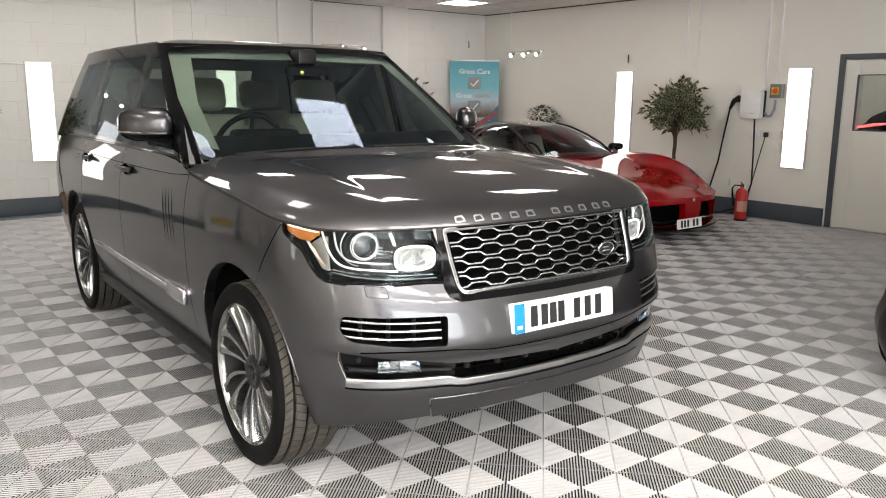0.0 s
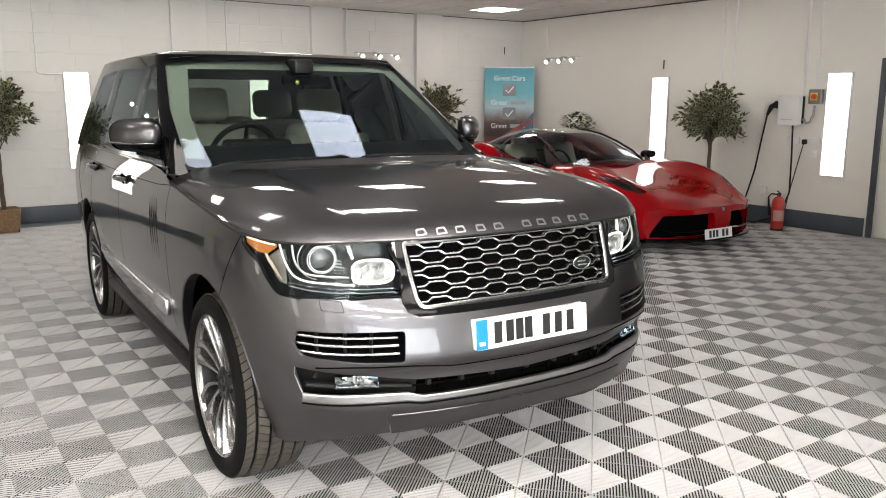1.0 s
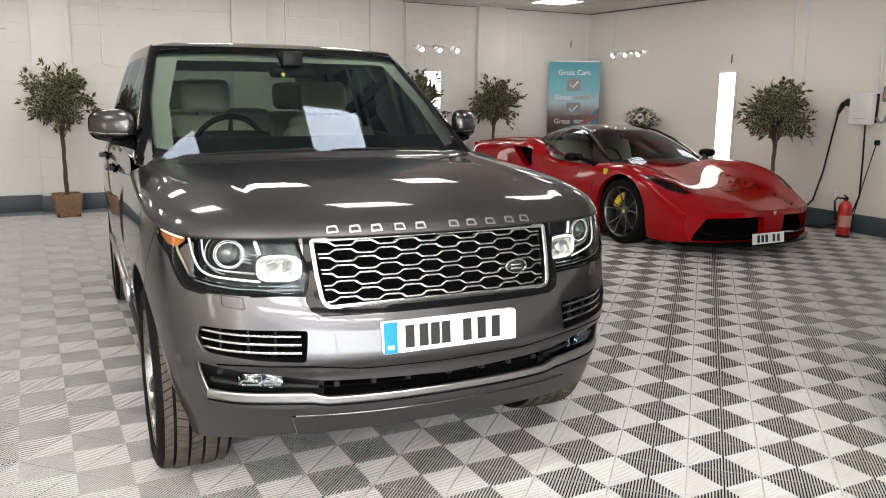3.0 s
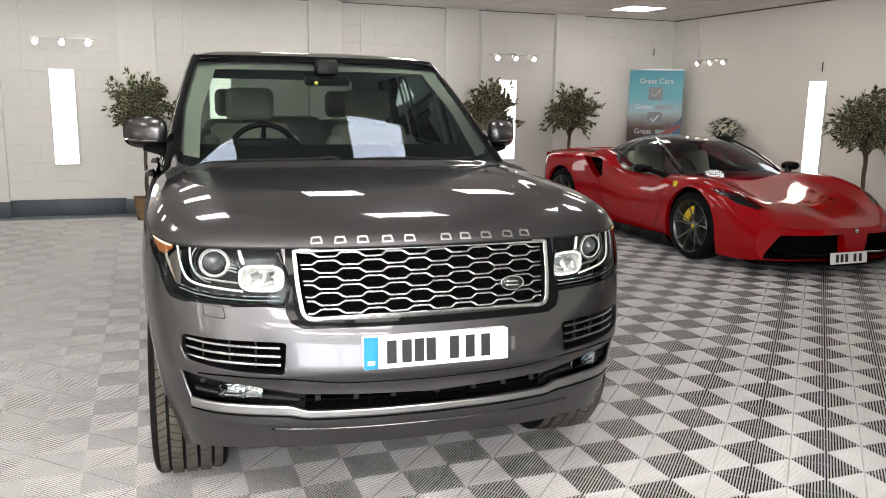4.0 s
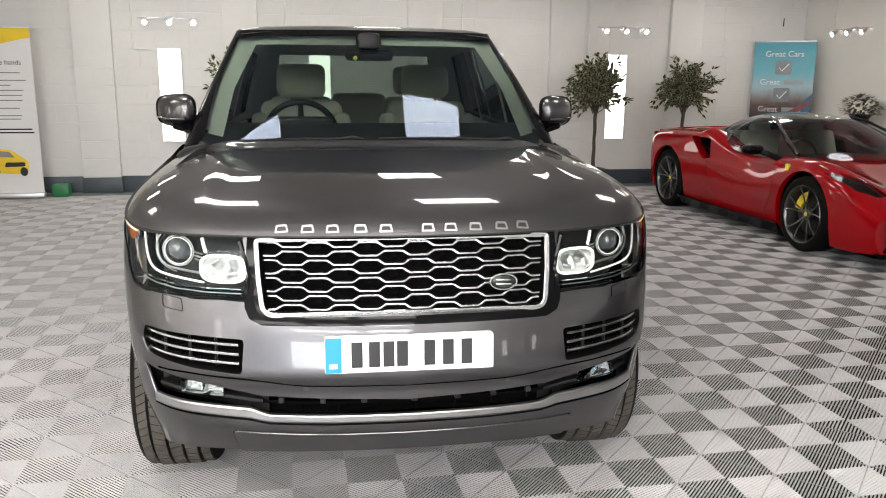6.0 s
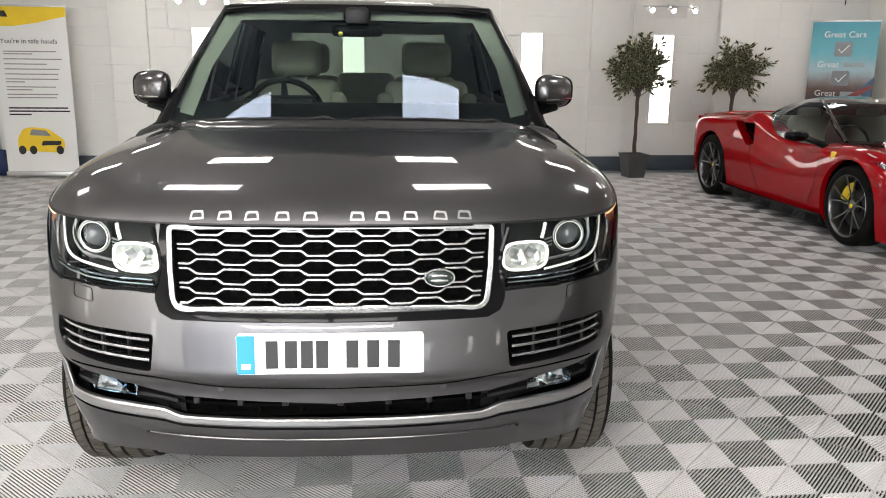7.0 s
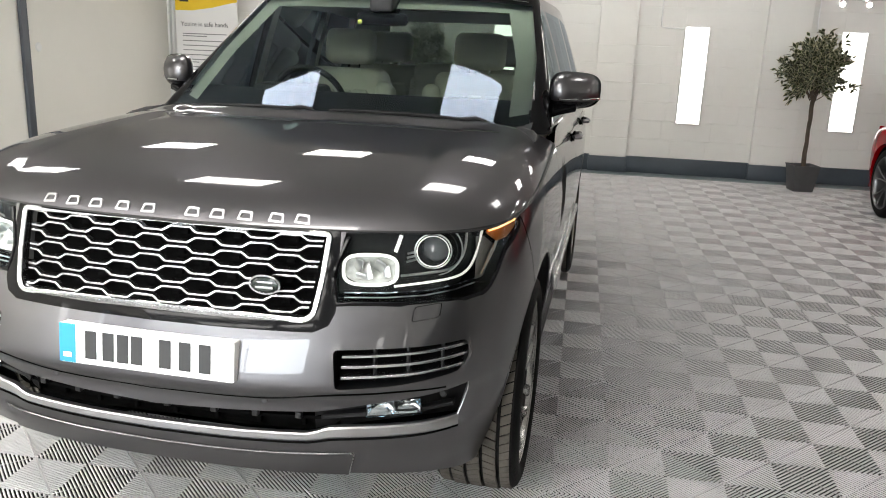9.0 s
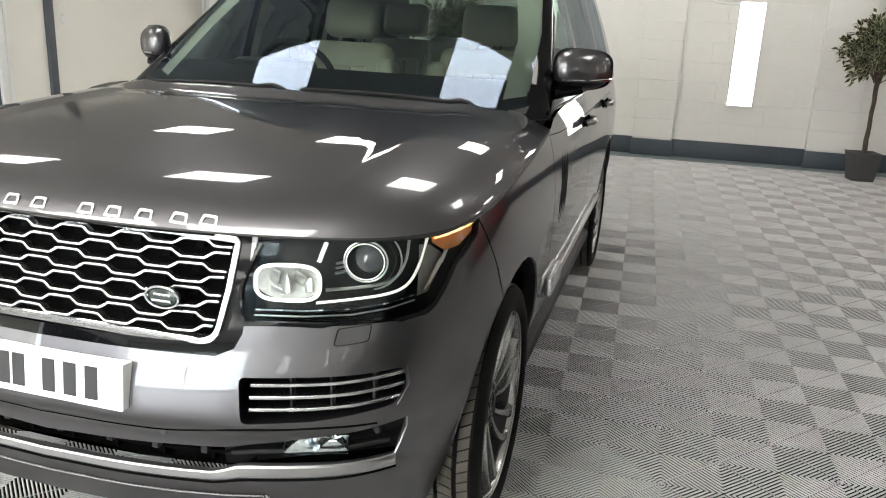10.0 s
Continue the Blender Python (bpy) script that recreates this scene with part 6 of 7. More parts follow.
def potted_tree(name_label, m, seed, crown_lo, crown_hi, radius, pot):
    """A small artificial tree: plaited stems, drooping twigs and many edged leaves."""
    rnd = random.Random(seed)
    ob = thing("potted_tree", name_label, "plant", "potted trees", m)
    top = crown_lo + 0.12
    for k in range(3):
        a0 = 2 * math.pi * k / 3 + seed
        pts = []
        for j in range(13):
            t = j / 12
            r = 0.014 + 0.002 * math.sin(t * 9)
            pts.append((r * math.cos(a0 + t * 7), r * math.sin(a0 + t * 7), 0.2 + (top - 0.2) * t))
        part("trunk", tube(pts, [0.015 - 0.004 * j / 12 for j in range(13)], 7), BARK, ob)
    mid, half = (crown_lo + crown_hi) / 2, (crown_hi - crown_lo) / 2
    twigs, leaves, rims = bmesh.new(), bmesh.new(), bmesh.new()
    for k in range(200):
        u, v = rnd.uniform(-0.8, 1), rnd.uniform(0, 2 * math.pi)
        q = math.sqrt(1 - u * u)
        grow = rnd.uniform(0.45, 1.0) if k % 9 else rnd.uniform(1.0, 1.2)
        lump = 1 + 0.22 * math.sin(3 * v + seed + 2.5 * u) * q
        tip = Vector((radius * q * math.cos(v) * grow * lump, radius * 0.8 * q * math.sin(v) * grow, mid + half * u * grow * (0.9 if u < 0 else 1)))
        root = Vector((rnd.uniform(-0.03, 0.03), rnd.uniform(-0.03, 0.03), top + rnd.uniform(-0.1, 0.22)))
        bend = root.lerp(tip, 0.6) + Vector((0, 0, 0.07))
        if k % 2 == 0:
            tube([root, bend, tip], [0.006, 0.004, 0.002], 4, bm=twigs, cap=False)
        for j in range(11):
            t = rnd.uniform(0.5, 1.08)
            p = root.lerp(bend, t / 0.6) if t < 0.6 else bend.lerp(tip, (t - 0.6) / 0.4)
            d = ((tip - root).normalized() + Vector((rnd.uniform(-1, 1), rnd.uniform(-1, 1), rnd.uniform(-1.2, 0.5)))).normalized()
            side = d.cross(Vector((rnd.uniform(-1, 1), rnd.uniform(-1, 1), 1))).normalized()
            up = side.cross(d)
            size, wide = rnd.uniform(0.07, 0.115), rnd.uniform(0.018, 0.027)
            for bm_, grow_w, lift in ((leaves, 0.77, 0.0012), (leaves, 0.77, -0.0012), (rims, 1.0, 0.0)):
                a = p + d * size * (0 if bm_ is rims else 0.06)
                b1, b2 = p + d * size * 0.45 + side * wide * grow_w + up * 0.004, p + d * size * 0.45 - side * wide * grow_w + up * 0.004
                e = p + d * size * (1 if bm_ is rims else 0.9) - up * 0.006
                n1, n2 = p + d * size * 0.45, p + d * size * 0.8
                o = up * lift
                c = bm_.verts.new(n1 + o)
                va, vb1, vb2, ve = (bm_.verts.new(w + o) for w in (a, b1, b2, e))
                bm_.faces.new((va, vb1, c)), bm_.faces.new((vb1, ve, c)), bm_.faces.new((ve, vb2, c)), bm_.faces.new((vb2, va, c))
    part("twig", twigs, BARK, ob, recalc=False)
    crown = part("crown", leaves, LEAF, ob, "dense crown of small dark leaves with pale edges", recalc=False)
    part("leaf_edge", rims, LEAF_EDGE, crown, recalc=False)
    if pot == "basket":
        rows = []
        for z, s in ((0.0, 0.125), (0.14, 0.14), (0.28, 0.155)):
            rows.append((z, s))
        body = bmesh.new()
        for i in range(18):
            z = 0.008 + 0.0155 * i
            s = 0.125 + 0.03 * i / 17
            line = rounded([(-s, -s), (s, -s), (s, s), (-s, s)], 0.03, 3)
            n = len(line) * 3
            pts = []
            for j, (x, y) in enumerate(line):
                pts.append((x * (1 + 0.015 * (-1) ** (i + j)), y * (1 + 0.015 * (-1) ** (i + j)), z))
            tube(pts, 0.009, 5, bm=body, closed=True)
        part("basket", body, WICKER, ob, "brown woven square basket")
        part("soil", boxes(((-0.13, -0.13, 0.0), (0.13, 0.13, 0.25)), bevel=0.01), SOIL, ob)
    else:
        body = bmesh.new()
        rings = []
        for z, s in ((0.0, 0.115), (0.29, 0.15), (0.31, 0.158), (0.31, 0.14), (0.26, 0.135)):
            rings.append([(x, y, z) for x, y in rounded([(-s, -s), (s, -s), (s, s), (-s, s)], 0.012, 2)])
        grid(rings, bm=body, close_u=True)
        body.faces.new([v for v in body.verts if abs(v.co.z) < 1e-6])
        part("planter", body, POT, ob, "dark grey tapered planter")
        part("soil", boxes(((-0.137, -0.137, 0.24), (0.137, 0.137, 0.27)), bevel=0.004), SOIL, ob)
    return ob


potted_tree("small leafy tree with plaited stems in a wicker basket", pose(1.34, 10.4, 0, 0, 0, 4), 3, 0.93, 1.86, 0.34, "basket")
potted_tree("small leafy tree with plaited stems in a grey planter", pose(6.05, 10.3, 0, 0, 0, 8), 5, 0.98, 1.83, 0.37, "planter")
potted_tree("small leafy tree with plaited stems in a grey planter", pose(7.4, 10.4, 0, 0, 0, -6), 8, 1.02, 1.78, 0.38, "planter")
potted_tree("bushy small tree with pale-edged leaves in a planter", pose(9.08, 6.5, 0, 0, 0, 12), 12, 0.94, 1.76, 0.45, "planter")


# white flowers on a dark pedestal
PETAL = mat("cream petal", (0.85, 0.83, 0.68), 0.6, vary=0.12, scale=30)
def flower_stand(m):
    rnd = random.Random(9)
    ob = thing("flower_stand", "white flowers with dark leaves on a dark pedestal", "flowers", "", m)
    part("pedestal", lathe([(0.0, 0.0), (0.15, 0.0), (0.15, 0.02), (0.07, 0.06), (0.05, 0.5), (0.07, 0.95), (0.13, 1.0), (0.13, 1.02), (0.0, 1.02)], 24, "z"), POT, ob)
    part("bowl", lathe([(0.0, 1.02), (0.09, 1.02), (0.14, 1.1), (0.13, 1.1), (0.0, 1.08)], 24, "z"), BLACK, ob)
    leaves = bmesh.new()
    for k in range(380):
        v, u = rnd.uniform(0, 6.28), rnd.uniform(-0.5, 1)
        q = math.sqrt(1 - u * u) * rnd.uniform(0.6, 1.05)
        p = Vector((0.24 * q * math.cos(v), 0.31 * q * math.sin(v), 1.18 + 0.18 * u))
        d = Vector((math.cos(v), math.sin(v), rnd.uniform(-0.6, 0.6))).normalized()
        s = d.cross(Vector((0, 0, 1))).normalized() * 0.018
        vs = [leaves.verts.new(w) for w in (p - d * 0.03, p + s, p + d * 0.05, p - s)]
        leaves.faces.new(vs)
    part("foliage", leaves, LEAF, ob, recalc=False)
    for k in range(26):
        v, u = rnd.uniform(0, 6.28), rnd.uniform(-0.1, 0.95)
        q = math.sqrt(1 - u * u)
        p = Vector((0.2 * q * math.cos(v), 0.22 * q * math.sin(v), 1.19 + 0.12 * u))
        n = Vector((math.cos(v) * q, math.sin(v) * q, u + 0.3)).normalized()
        t1 = n.orthogonal().normalized()
        t2 = n.cross(t1)
        bm = bmesh.new()
        for j in range(6):
            a = 2 * math.pi * j / 6
            d, e = t1 * math.cos(a) + t2 * math.sin(a), -t1 * math.sin(a) + t2 * math.cos(a)
            bm.faces.new([bm.verts.new(w) for w in (p, p + d * 0.026 + e * 0.014 + n * 0.01, p + d * 0.042 + n * 0.014, p + d * 0.026 - e * 0.014 + n * 0.01)])
        part("flower", bm, PETAL, ob, recalc=False)


flower_stand(pose(9.28, 9.17, 0))


# spotlights on short rails, and the conduits beside the panels
def spot_rail(m):
    ob = thing("spotlight_rail", "thin metal rail with three small lit spotlights", "wall light", "spotlight rails", m)
    part("rail", boxes(((-0.4, -0.06, 0.02), (0.4, -0.045, 0.035)), bevel=0.003), GREY_METAL, ob)
    part("mount", boxes(((-0.05, -0.05, 0.005), (0.05, 0.0, 0.05)), bevel=0.006), GREY_METAL, ob)
    for x in (-0.3, 0.0, 0.3):
        head = part("spot_head", lathe([(0.018, 0.0), (0.03, 0.05), (0.034, 0.085)], 16, "y", m=Matrix.Translation((x, -0.07, 0.0)) @ Matrix.Rotation(radians(205), 4, "X")), GREY_METAL, ob)
        part("bulb", lathe([(0.0, 0.086), (0.02, 0.085), (0.031, 0.078)], 16, "y", m=Matrix.Translation((x, -0.07, 0.0)) @ Matrix.Rotation(radians(205), 4, "X")), SPOT, head)
        part("stem", tube([(x, -0.055, 0.03), (x, -0.075, 0.0)], 0.006, 6), GREY_METAL, head)


spot_rail(pose(0.43, BACK, 2.22))
for x in (6.65,):
    spot_rail(pose(x, BACK, 2.22))
spot_rail(pose(RIGHT, 9.8, 2.2, 0, 0, -90))


def conduit(points, m=None, radius=0.009, name="conduit"):
    ob = tagged(part(name, tube(points, radius, 8), WHITE, None), "thin white surface conduit on the wall", "conduit", "conduits")
    return ob


for x in (0.43, 6.62, 4.77, 2.37):
    conduit([(x - 0.17, BACK - 0.018, 1.845), (x - 0.42, BACK - 0.018, 1.845), (x - 0.47, BACK - 0.018, 1.86), (x - 0.48, BACK - 0.018, 1.9), (x - 0.48, BACK - 0.018, TOP)])
for y in (6.74, 6.56, 5.54, 5.38):
    conduit([(RIGHT - 0.012, y, TOP), (RIGHT - 0.012, y, 1.7 if y > 6 else 1.6)], radius=0.014)
conduit([(RIGHT - 0.01, 10.25, TOP), (RIGHT - 0.01, 10.25, 2.25)], radius=0.008)
for (x, y, z) in ((9.17, BACK - 0.02, 2.37), (RIGHT - 0.02, 7.72, 2.05)):
    tagged(part("wall_hook", tube([(x, y, z - 0.06), (x, y, z + 0.06)], 0.008, 6), BLACK), "short black metal hook on the wall", "hook", "wall hooks")


# ---- charging corner ----
def charger():
    ob = thing("wall_charger", "white wall-mounted car charger with a black cable", "charger", "", pose(RIGHT, 5.66, 1.435, 0, 0, -90))
    part("body", prism(rounded([(-0.14, -0.18), (0.14, -0.18), (0.14, 0.18), (-0.14, 0.18)], 0.035, 4), -0.12, -0.03, "y", bevel=0.008), WHITE, ob)
    part("back_box", boxes(((-0.12, -0.05, -0.16), (0.145, 0.0, 0.17)), bevel=0.01), BLACK, ob)
    part("mark", boxes(((-0.08, -0.1225, -0.115), (0.06, -0.12, -0.108)), bevel=0), mat("pale grey print", (0.5, 0.5, 0.5), 0.5, vary=0.05), ob)
    plug = part("charging_plug", tube([(-0.14, -0.06, 0.04), (-0.2, -0.07, 0.07), (-0.26, -0.075, 0.04), (-0.31, -0.075, -0.06)], [0.04, 0.045, 0.032, 0.018], 10), BLACK, ob)
    part("plug_holder", boxes(((-0.17, -0.08, 0.0), (-0.12, 0.0, 0.1)), bevel=0.012), BLACK, ob)
    part("cable", tube([(-0.31, -0.075, -0.06), (-0.36, -0.08, -0.35), (-0.42, -0.09, -0.75), (-0.5, -0.12, -1.1), (-0.62, -0.3, -1.36), (-0.8, -0.55, -1.42), (-1.0, -0.5, -1.42), (-0.8, -0.3, -1.42), (-0.3, -0.18, -1.41), (0.0, -0.12, -1.3), (0.08, -0.08, -1.0), (0.06, -0.06, -0.6), (0.04, -0.06, -0.17)], 0.011, 8), BLACK, ob, "hanging black charging cable")
    part("feed_pipe", tube([(0.15, -0.03, -0.1), (0.19, -0.03, -0.15), (0.24, -0.03, -0.14), (0.28, -0.03, -0.05), (0.285, -0.03, 0.06)], 0.016, 8), mat("grey flexible pipe", (0.35, 0.35, 0.35), 0.5, vary=0.1, bump=0.4, bump_scale=100), ob)


charger()
sw = thing("isolator_switch", "grey isolator switch with a red rotary knob", "switch", "", pose(RIGHT, 5.36, 1.6, 0, 0, -90))
part("box", boxes(((-0.08, -0.075, -0.085), (0.08, 0, 0.085)), bevel=0.01), mat("grey switch box", (0.2, 0.195, 0.185), 0.45, vary=0.06), sw)
part("face_plate", boxes(((-0.05, -0.079, -0.045), (0.04, -0.074, 0.045)), bevel=0.003), YELLOW, sw, "yellow face plate")
part("knob", lathe([(0.0, -0.105), (0.03, -0.102), (0.036, -0.075)], 18, "y"), mat("red knob", (0.7, 0.09, 0.02), 0.4, vary=0.06), sw, "red rotary knob")
for y, z, w in ((5.62, 1.07, 0.15), (5.36, 1.07, 0.15), (5.33, 0.92, 0.09), (5.98, 0.42, 0.09)):
    so = thing("wall_socket", "white square wall socket", "socket", "wall sockets", pose(RIGHT, y, z, 0, 0, -90))
    part("plate", boxes(((-w / 2, -0.03, -0.045), (w / 2, 0.0, 0.045)), bevel=0.005), WHITE, so)
    part("rocker", boxes(((-0.01, -0.034, 0.0), (0.01, -0.028, 0.02)), bevel=0.002), WHITE, so)
pl = thing("plug", "black plug in the socket with a thin black lead", "plug", "", pose(RIGHT - 0.03, 5.45, 1.06))
part("plug_body", boxes(((-0.05, -0.025, -0.03), (0.0, 0.025, 0.03)), bevel=0.01), BLACK, pl)
part("lead", tube([(-0.04, 0, -0.02), (-0.05, 0.06, -0.3), (-0.06, 0.13, -0.65), (-0.1, 0.16, -0.95), (-0.14, 0.12, -1.05)], 0.006, 6), BLACK, pl)


def extinguisher(m):
    red = mat("red extinguisher paint", (0.5, 0.02, 0.015), 0.3, coat=0.6, vary=0.06)
    ob = thing("fire_extinguisher", "red fire extinguisher with a black hose on the floor", "extinguisher", "", m)
    part("cylinder", lathe([(0.0, 0.0), (0.068, 0.0), (0.072, 0.01), (0.072, 0.33), (0.066, 0.37), (0.045, 0.4), (0.022, 0.41), (0.022, 0.43)], 28, "z"), red, ob)
    part("foot_ring", lathe([(0.07, 0.0), (0.075, 0.0), (0.075, 0.025), (0.07, 0.025)], 28, "z"), BLACK, ob)
    part("label_band", lathe([(0.0735, 0.12), (0.0735, 0.25)], 28, "z", arc=160, m=Matrix.Rotation(radians(150), 4, "Z")), mat("label print", (0.55, 0.3, 0.25), 0.5, vary=0.2, scale=60), ob)
    part("valve", boxes(((-0.02, -0.02, 0.42), (0.02, 0.02, 0.455)), bevel=0.005), BLACK, ob)
    part("lever", tube([(0.02, 0, 0.45), (-0.04, 0, 0.475), (-0.09, 0, 0.485)], 0.008, 6), BLACK, ob)
    part("carry_handle", tube([(0.02, 0, 0.44), (-0.04, 0, 0.44), (-0.08, 0, 0.435)], 0.008, 6), BLACK, ob)
    part("hose", tube([(0.0, 0.02, 0.435), (0.0, 0.09, 0.44), (0.0, 0.12, 0.4), (0.0, 0.11, 0.3), (0.0, 0.09, 0.18)], [0.009, 0.009, 0.01, 0.013, 0.018], 8), BLACK, ob)


extinguisher(pose(9.14, 5.5, 0, 0, 0, 20))

# ---- door in the right wall ----
SLATE = mat("slate grey frame paint", (0.07, 0.08, 0.095), 0.4, vary=0.15, scale=5)
door = tagged(new("door_1"), "white door with a dark framed window, closed", kind="structure")
part("door_leaf", boxes(((RIGHT + 0.02, 4.41, 0.01), (RIGHT + 0.06, 4.555, 1.95)), ((RIGHT + 0.02, 2.73, 0.01), (RIGHT + 0.06, 3.6, 1.95)), ((RIGHT + 0.02, 3.6, 0.01), (RIGHT + 0.06, 4.41, 1.16)), ((RIGHT + 0.02, 3.6, 1.78), (RIGHT + 0.06, 4.41, 1.95)), bevel=0.002), PARTITION, door)
part("door_frame", boxes(((RIGHT - 0.02, 4.56, 0.0), (RIGHT + 0.05, 4.63, 2.02)), ((RIGHT - 0.02, 2.65, 0.0), (RIGHT + 0.05, 2.72, 2.02)), ((RIGHT - 0.02, 2.72, 1.96), (RIGHT + 0.05, 4.56, 2.02)), bevel=0.006), SLATE, door, "slate grey door frame")
part("window_bead", boxes(((RIGHT + 0.005, 4.402, 1.152), (RIGHT + 0.03, 4.42, 1.788)), ((RIGHT + 0.005, 3.59, 1.152), (RIGHT + 0.03, 3.608, 1.788)), ((RIGHT + 0.005, 3.608, 1.152), (RIGHT + 0.03, 4.402, 1.164)), ((RIGHT + 0.005, 3.608, 1.776), (RIGHT + 0.03, 4.402, 1.788)), bevel=0.003), SLATE, door)
part("window_pane", boxes(((RIGHT + 0.03, 3.6, 1.16), (RIGHT + 0.036, 4.41, 1.78)), bevel=0), glass("door glass", (0.85, 0.87, 0.87)), door)
structure("wall_beyond", boxes(((RIGHT + 1.6, 2.0, -0.2), (RIGHT + 1.7, 5.6, TOP)), ((RIGHT + 0.2, 5.5, -0.2), (RIGHT + 1.6, 5.6, TOP)), ((RIGHT + 0.2, 2.0, -0.2), (RIGHT + 1.6, 2.1, TOP)), ((RIGHT + 0.2, 2.1, -0.2), (RIGHT + 1.6, 5.5, -0.02)), ((RIGHT + 0.2, 2.1, TOP - 0.1), (RIGHT + 1.6, 5.5, TOP)), bevel=0), PARTITION, "plain pale walls of the room behind the door")
# unseen panel added to light the room behind the door
copy_thing(first_panel, pose(RIGHT + 1.0, 4.2, TOP - 0.1))
tail = thing("dark_car_tail", "dark car tail with a lit red lamp behind the door glass", "car", "", pose(RIGHT + 0.75, 4.1, -0.02))
tail_bm = prism([(-0.6, 0.0), (0.5, 0.0), (0.5, 1.2), (0.3, 1.28), (0.0, 1.5), (-0.35, 1.66), (-0.6, 1.68)], -0.3, 0.5, "x", bevel=0.05)
part("tail_body", tail_bm, BLACK_GLOSS, tail)
part("tail_lamp", tube([(-0.32, 0.55, 1.18), (-0.33, 0.3, 1.23), (-0.33, 0.05, 1.26)], [0.01, 0.018, 0.008], 8), glow("red tail glow", (1.0, 0.05, 0.06), 2.2), tail, "lit red tail lamp")

# ---- left wall: white boards, slate post, dark glazed door ----
structure("trim", boxes(((LEFT, 7.72, 0.0), (LEFT + 0.04, 7.82, TOP)), bevel=0.004), SLATE, "slate grey upright between the wall boards")
structure("trim_white", boxes(((LEFT, 7.03, 0.0), (LEFT + 0.05, 7.12, TOP)), ((LEFT, 7.14, 0.0), (LEFT + 0.035, 7.19, TOP)), ((LEFT, BACK - 0.1, 0.0), (LEFT + 0.05, BACK - 0.02, TOP)), ((LEFT, BACK - 0.17, 0.0), (LEFT + 0.03, BACK - 0.12, TOP)), bevel=0.004), WHITE, "white corner and door trims")
door2 = tagged(new("door_2"), "dark grey glazed door, closed", kind="structure")
part("door_leaf", boxes(((LEFT, 6.0, 0.0), (LEFT + 0.03, 7.02, 2.1)), bevel=0.004), SLATE, door2)
part("notice", boxes(((LEFT + 0.031, 6.55, 0.95), (LEFT + 0.036, 6.86, 1.4)), bevel=0), WHITE, door2)
disc = thing("wall_disc", "small round pale cover plate on the wall", "cover plate", "", pose(LEFT, 8.0, 1.35))
part("plate", lathe([(0.0, 0.012), (0.04, 0.011), (0.05, 0.0)], 20, "x"), WHITE, disc)

# ---- roller banners ----
BASE_METAL = mat("silver banner base", (0.6, 0.6, 0.6), 0.35, metal=0.8, vary=0.05)


def banner_stand(ob, w, h):
    part("base", boxes(((-w / 2 - 0.01, -0.05, 0.015), (w / 2 + 0.01, 0.05, 0.08)), bevel=0.012), BASE_METAL, ob)
    for x in (-w / 2 + 0.12, w / 2 - 0.12):
        part("foot", boxes(((x - 0.02, -0.14, 0.0), (x + 0.02, 0.12, 0.015)), bevel=0.004), BASE_METAL, ob)
    part("pole", tube([(0, 0.03, 0.05), (0, 0.03, h + 0.02)], 0.011, 8), BASE_METAL, ob)
    part("top_rail", boxes(((-w / 2, -0.012, h - 0.01), (w / 2, 0.012, h + 0.012)), bevel=0.004), BASE_METAL, ob)


def flat(name, poly, depth, material, parent, label=""):
    return part(name, prism(poly, -depth, -depth + 0.003, "y"), material, parent, label)


# teal banner in the corner
ramp = bpy.data.materials.new("printed teal banner")
ramp.use_nodes = True
nt = ramp.node_tree
b_ = nt.nodes["Principled BSDF"]
b_.inputs["Roughness"].default_value = 0.4
co_ = nt.nodes.new("ShaderNodeTexCoord")
sep_ = nt.nodes.new("ShaderNodeSeparateXYZ")
rng_ = nt.nodes.new("ShaderNodeMapRange")
rng_.inputs[1].default_value, rng_.inputs[2].default_value = 0.9, 2.1
no_ = nt.nodes.new("ShaderNodeTexNoise")
no_.inputs["Scale"].default_value = 5
mul_ = nt.nodes.new("ShaderNodeMath")
mul_.operation = "MULTIPLY_ADD"
mul_.inputs[1].default_value = 0.14
cr_ = nt.nodes.new("ShaderNodeValToRGB")
cr_.color_ramp.elements[0].color = (0.35, 0.05, 0.03, 1)
cr_.color_ramp.elements[1].color = (0.04, 0.28, 0.36, 1)
for pos, col in ((0.12, (0.03, 0.02, 0.02, 1)), (0.3, (0.09, 0.045, 0.035, 1)), (0.38, (0.2, 0.17, 0.16, 1)), (0.5, (0.35, 0.5, 0.55, 1)), (0.7, (0.11, 0.42, 0.5, 1))):
    cr_.color_ramp.elements.new(pos).color = col
nt.links.new(co_.outputs["Object"], sep_.inputs[0])
nt.links.new(sep_.outputs[2], rng_.inputs[0])
nt.links.new(co_.outputs["Object"], no_.inputs["Vector"])
nt.links.new(no_.outputs["Fac"], mul_.inputs[0])
nt.links.new(rng_.outputs[0], mul_.inputs[2])
nt.links.new(mul_.outputs[0], cr_.inputs[0])
nt.links.new(cr_.outputs[0], b_.inputs["Base Color"])
teal = thing("roller_banner", "teal roller banner with white writing and tick boxes", "banner", "roller banners", pose(9.01, 10.56, 0, 0, 0, -36))
banner_stand(teal, 0.84, 2.08)
sheet = part("sheet", boxes(((-0.415, -0.004, 0.08), (0.415, 0.0, 2.08)), bevel=0), ramp, teal, "printed teal sheet")
UP = Matrix.Rotation(radians(90), 4, "X")
PALE_PRINT = mat("faded pale print", (0.3, 0.36, 0.38), 0.4, vary=0.2, scale=10)
GREY_BOX = mat("grey tick box", (0.18, 0.2, 0.21), 0.35, vary=0.2, scale=10)
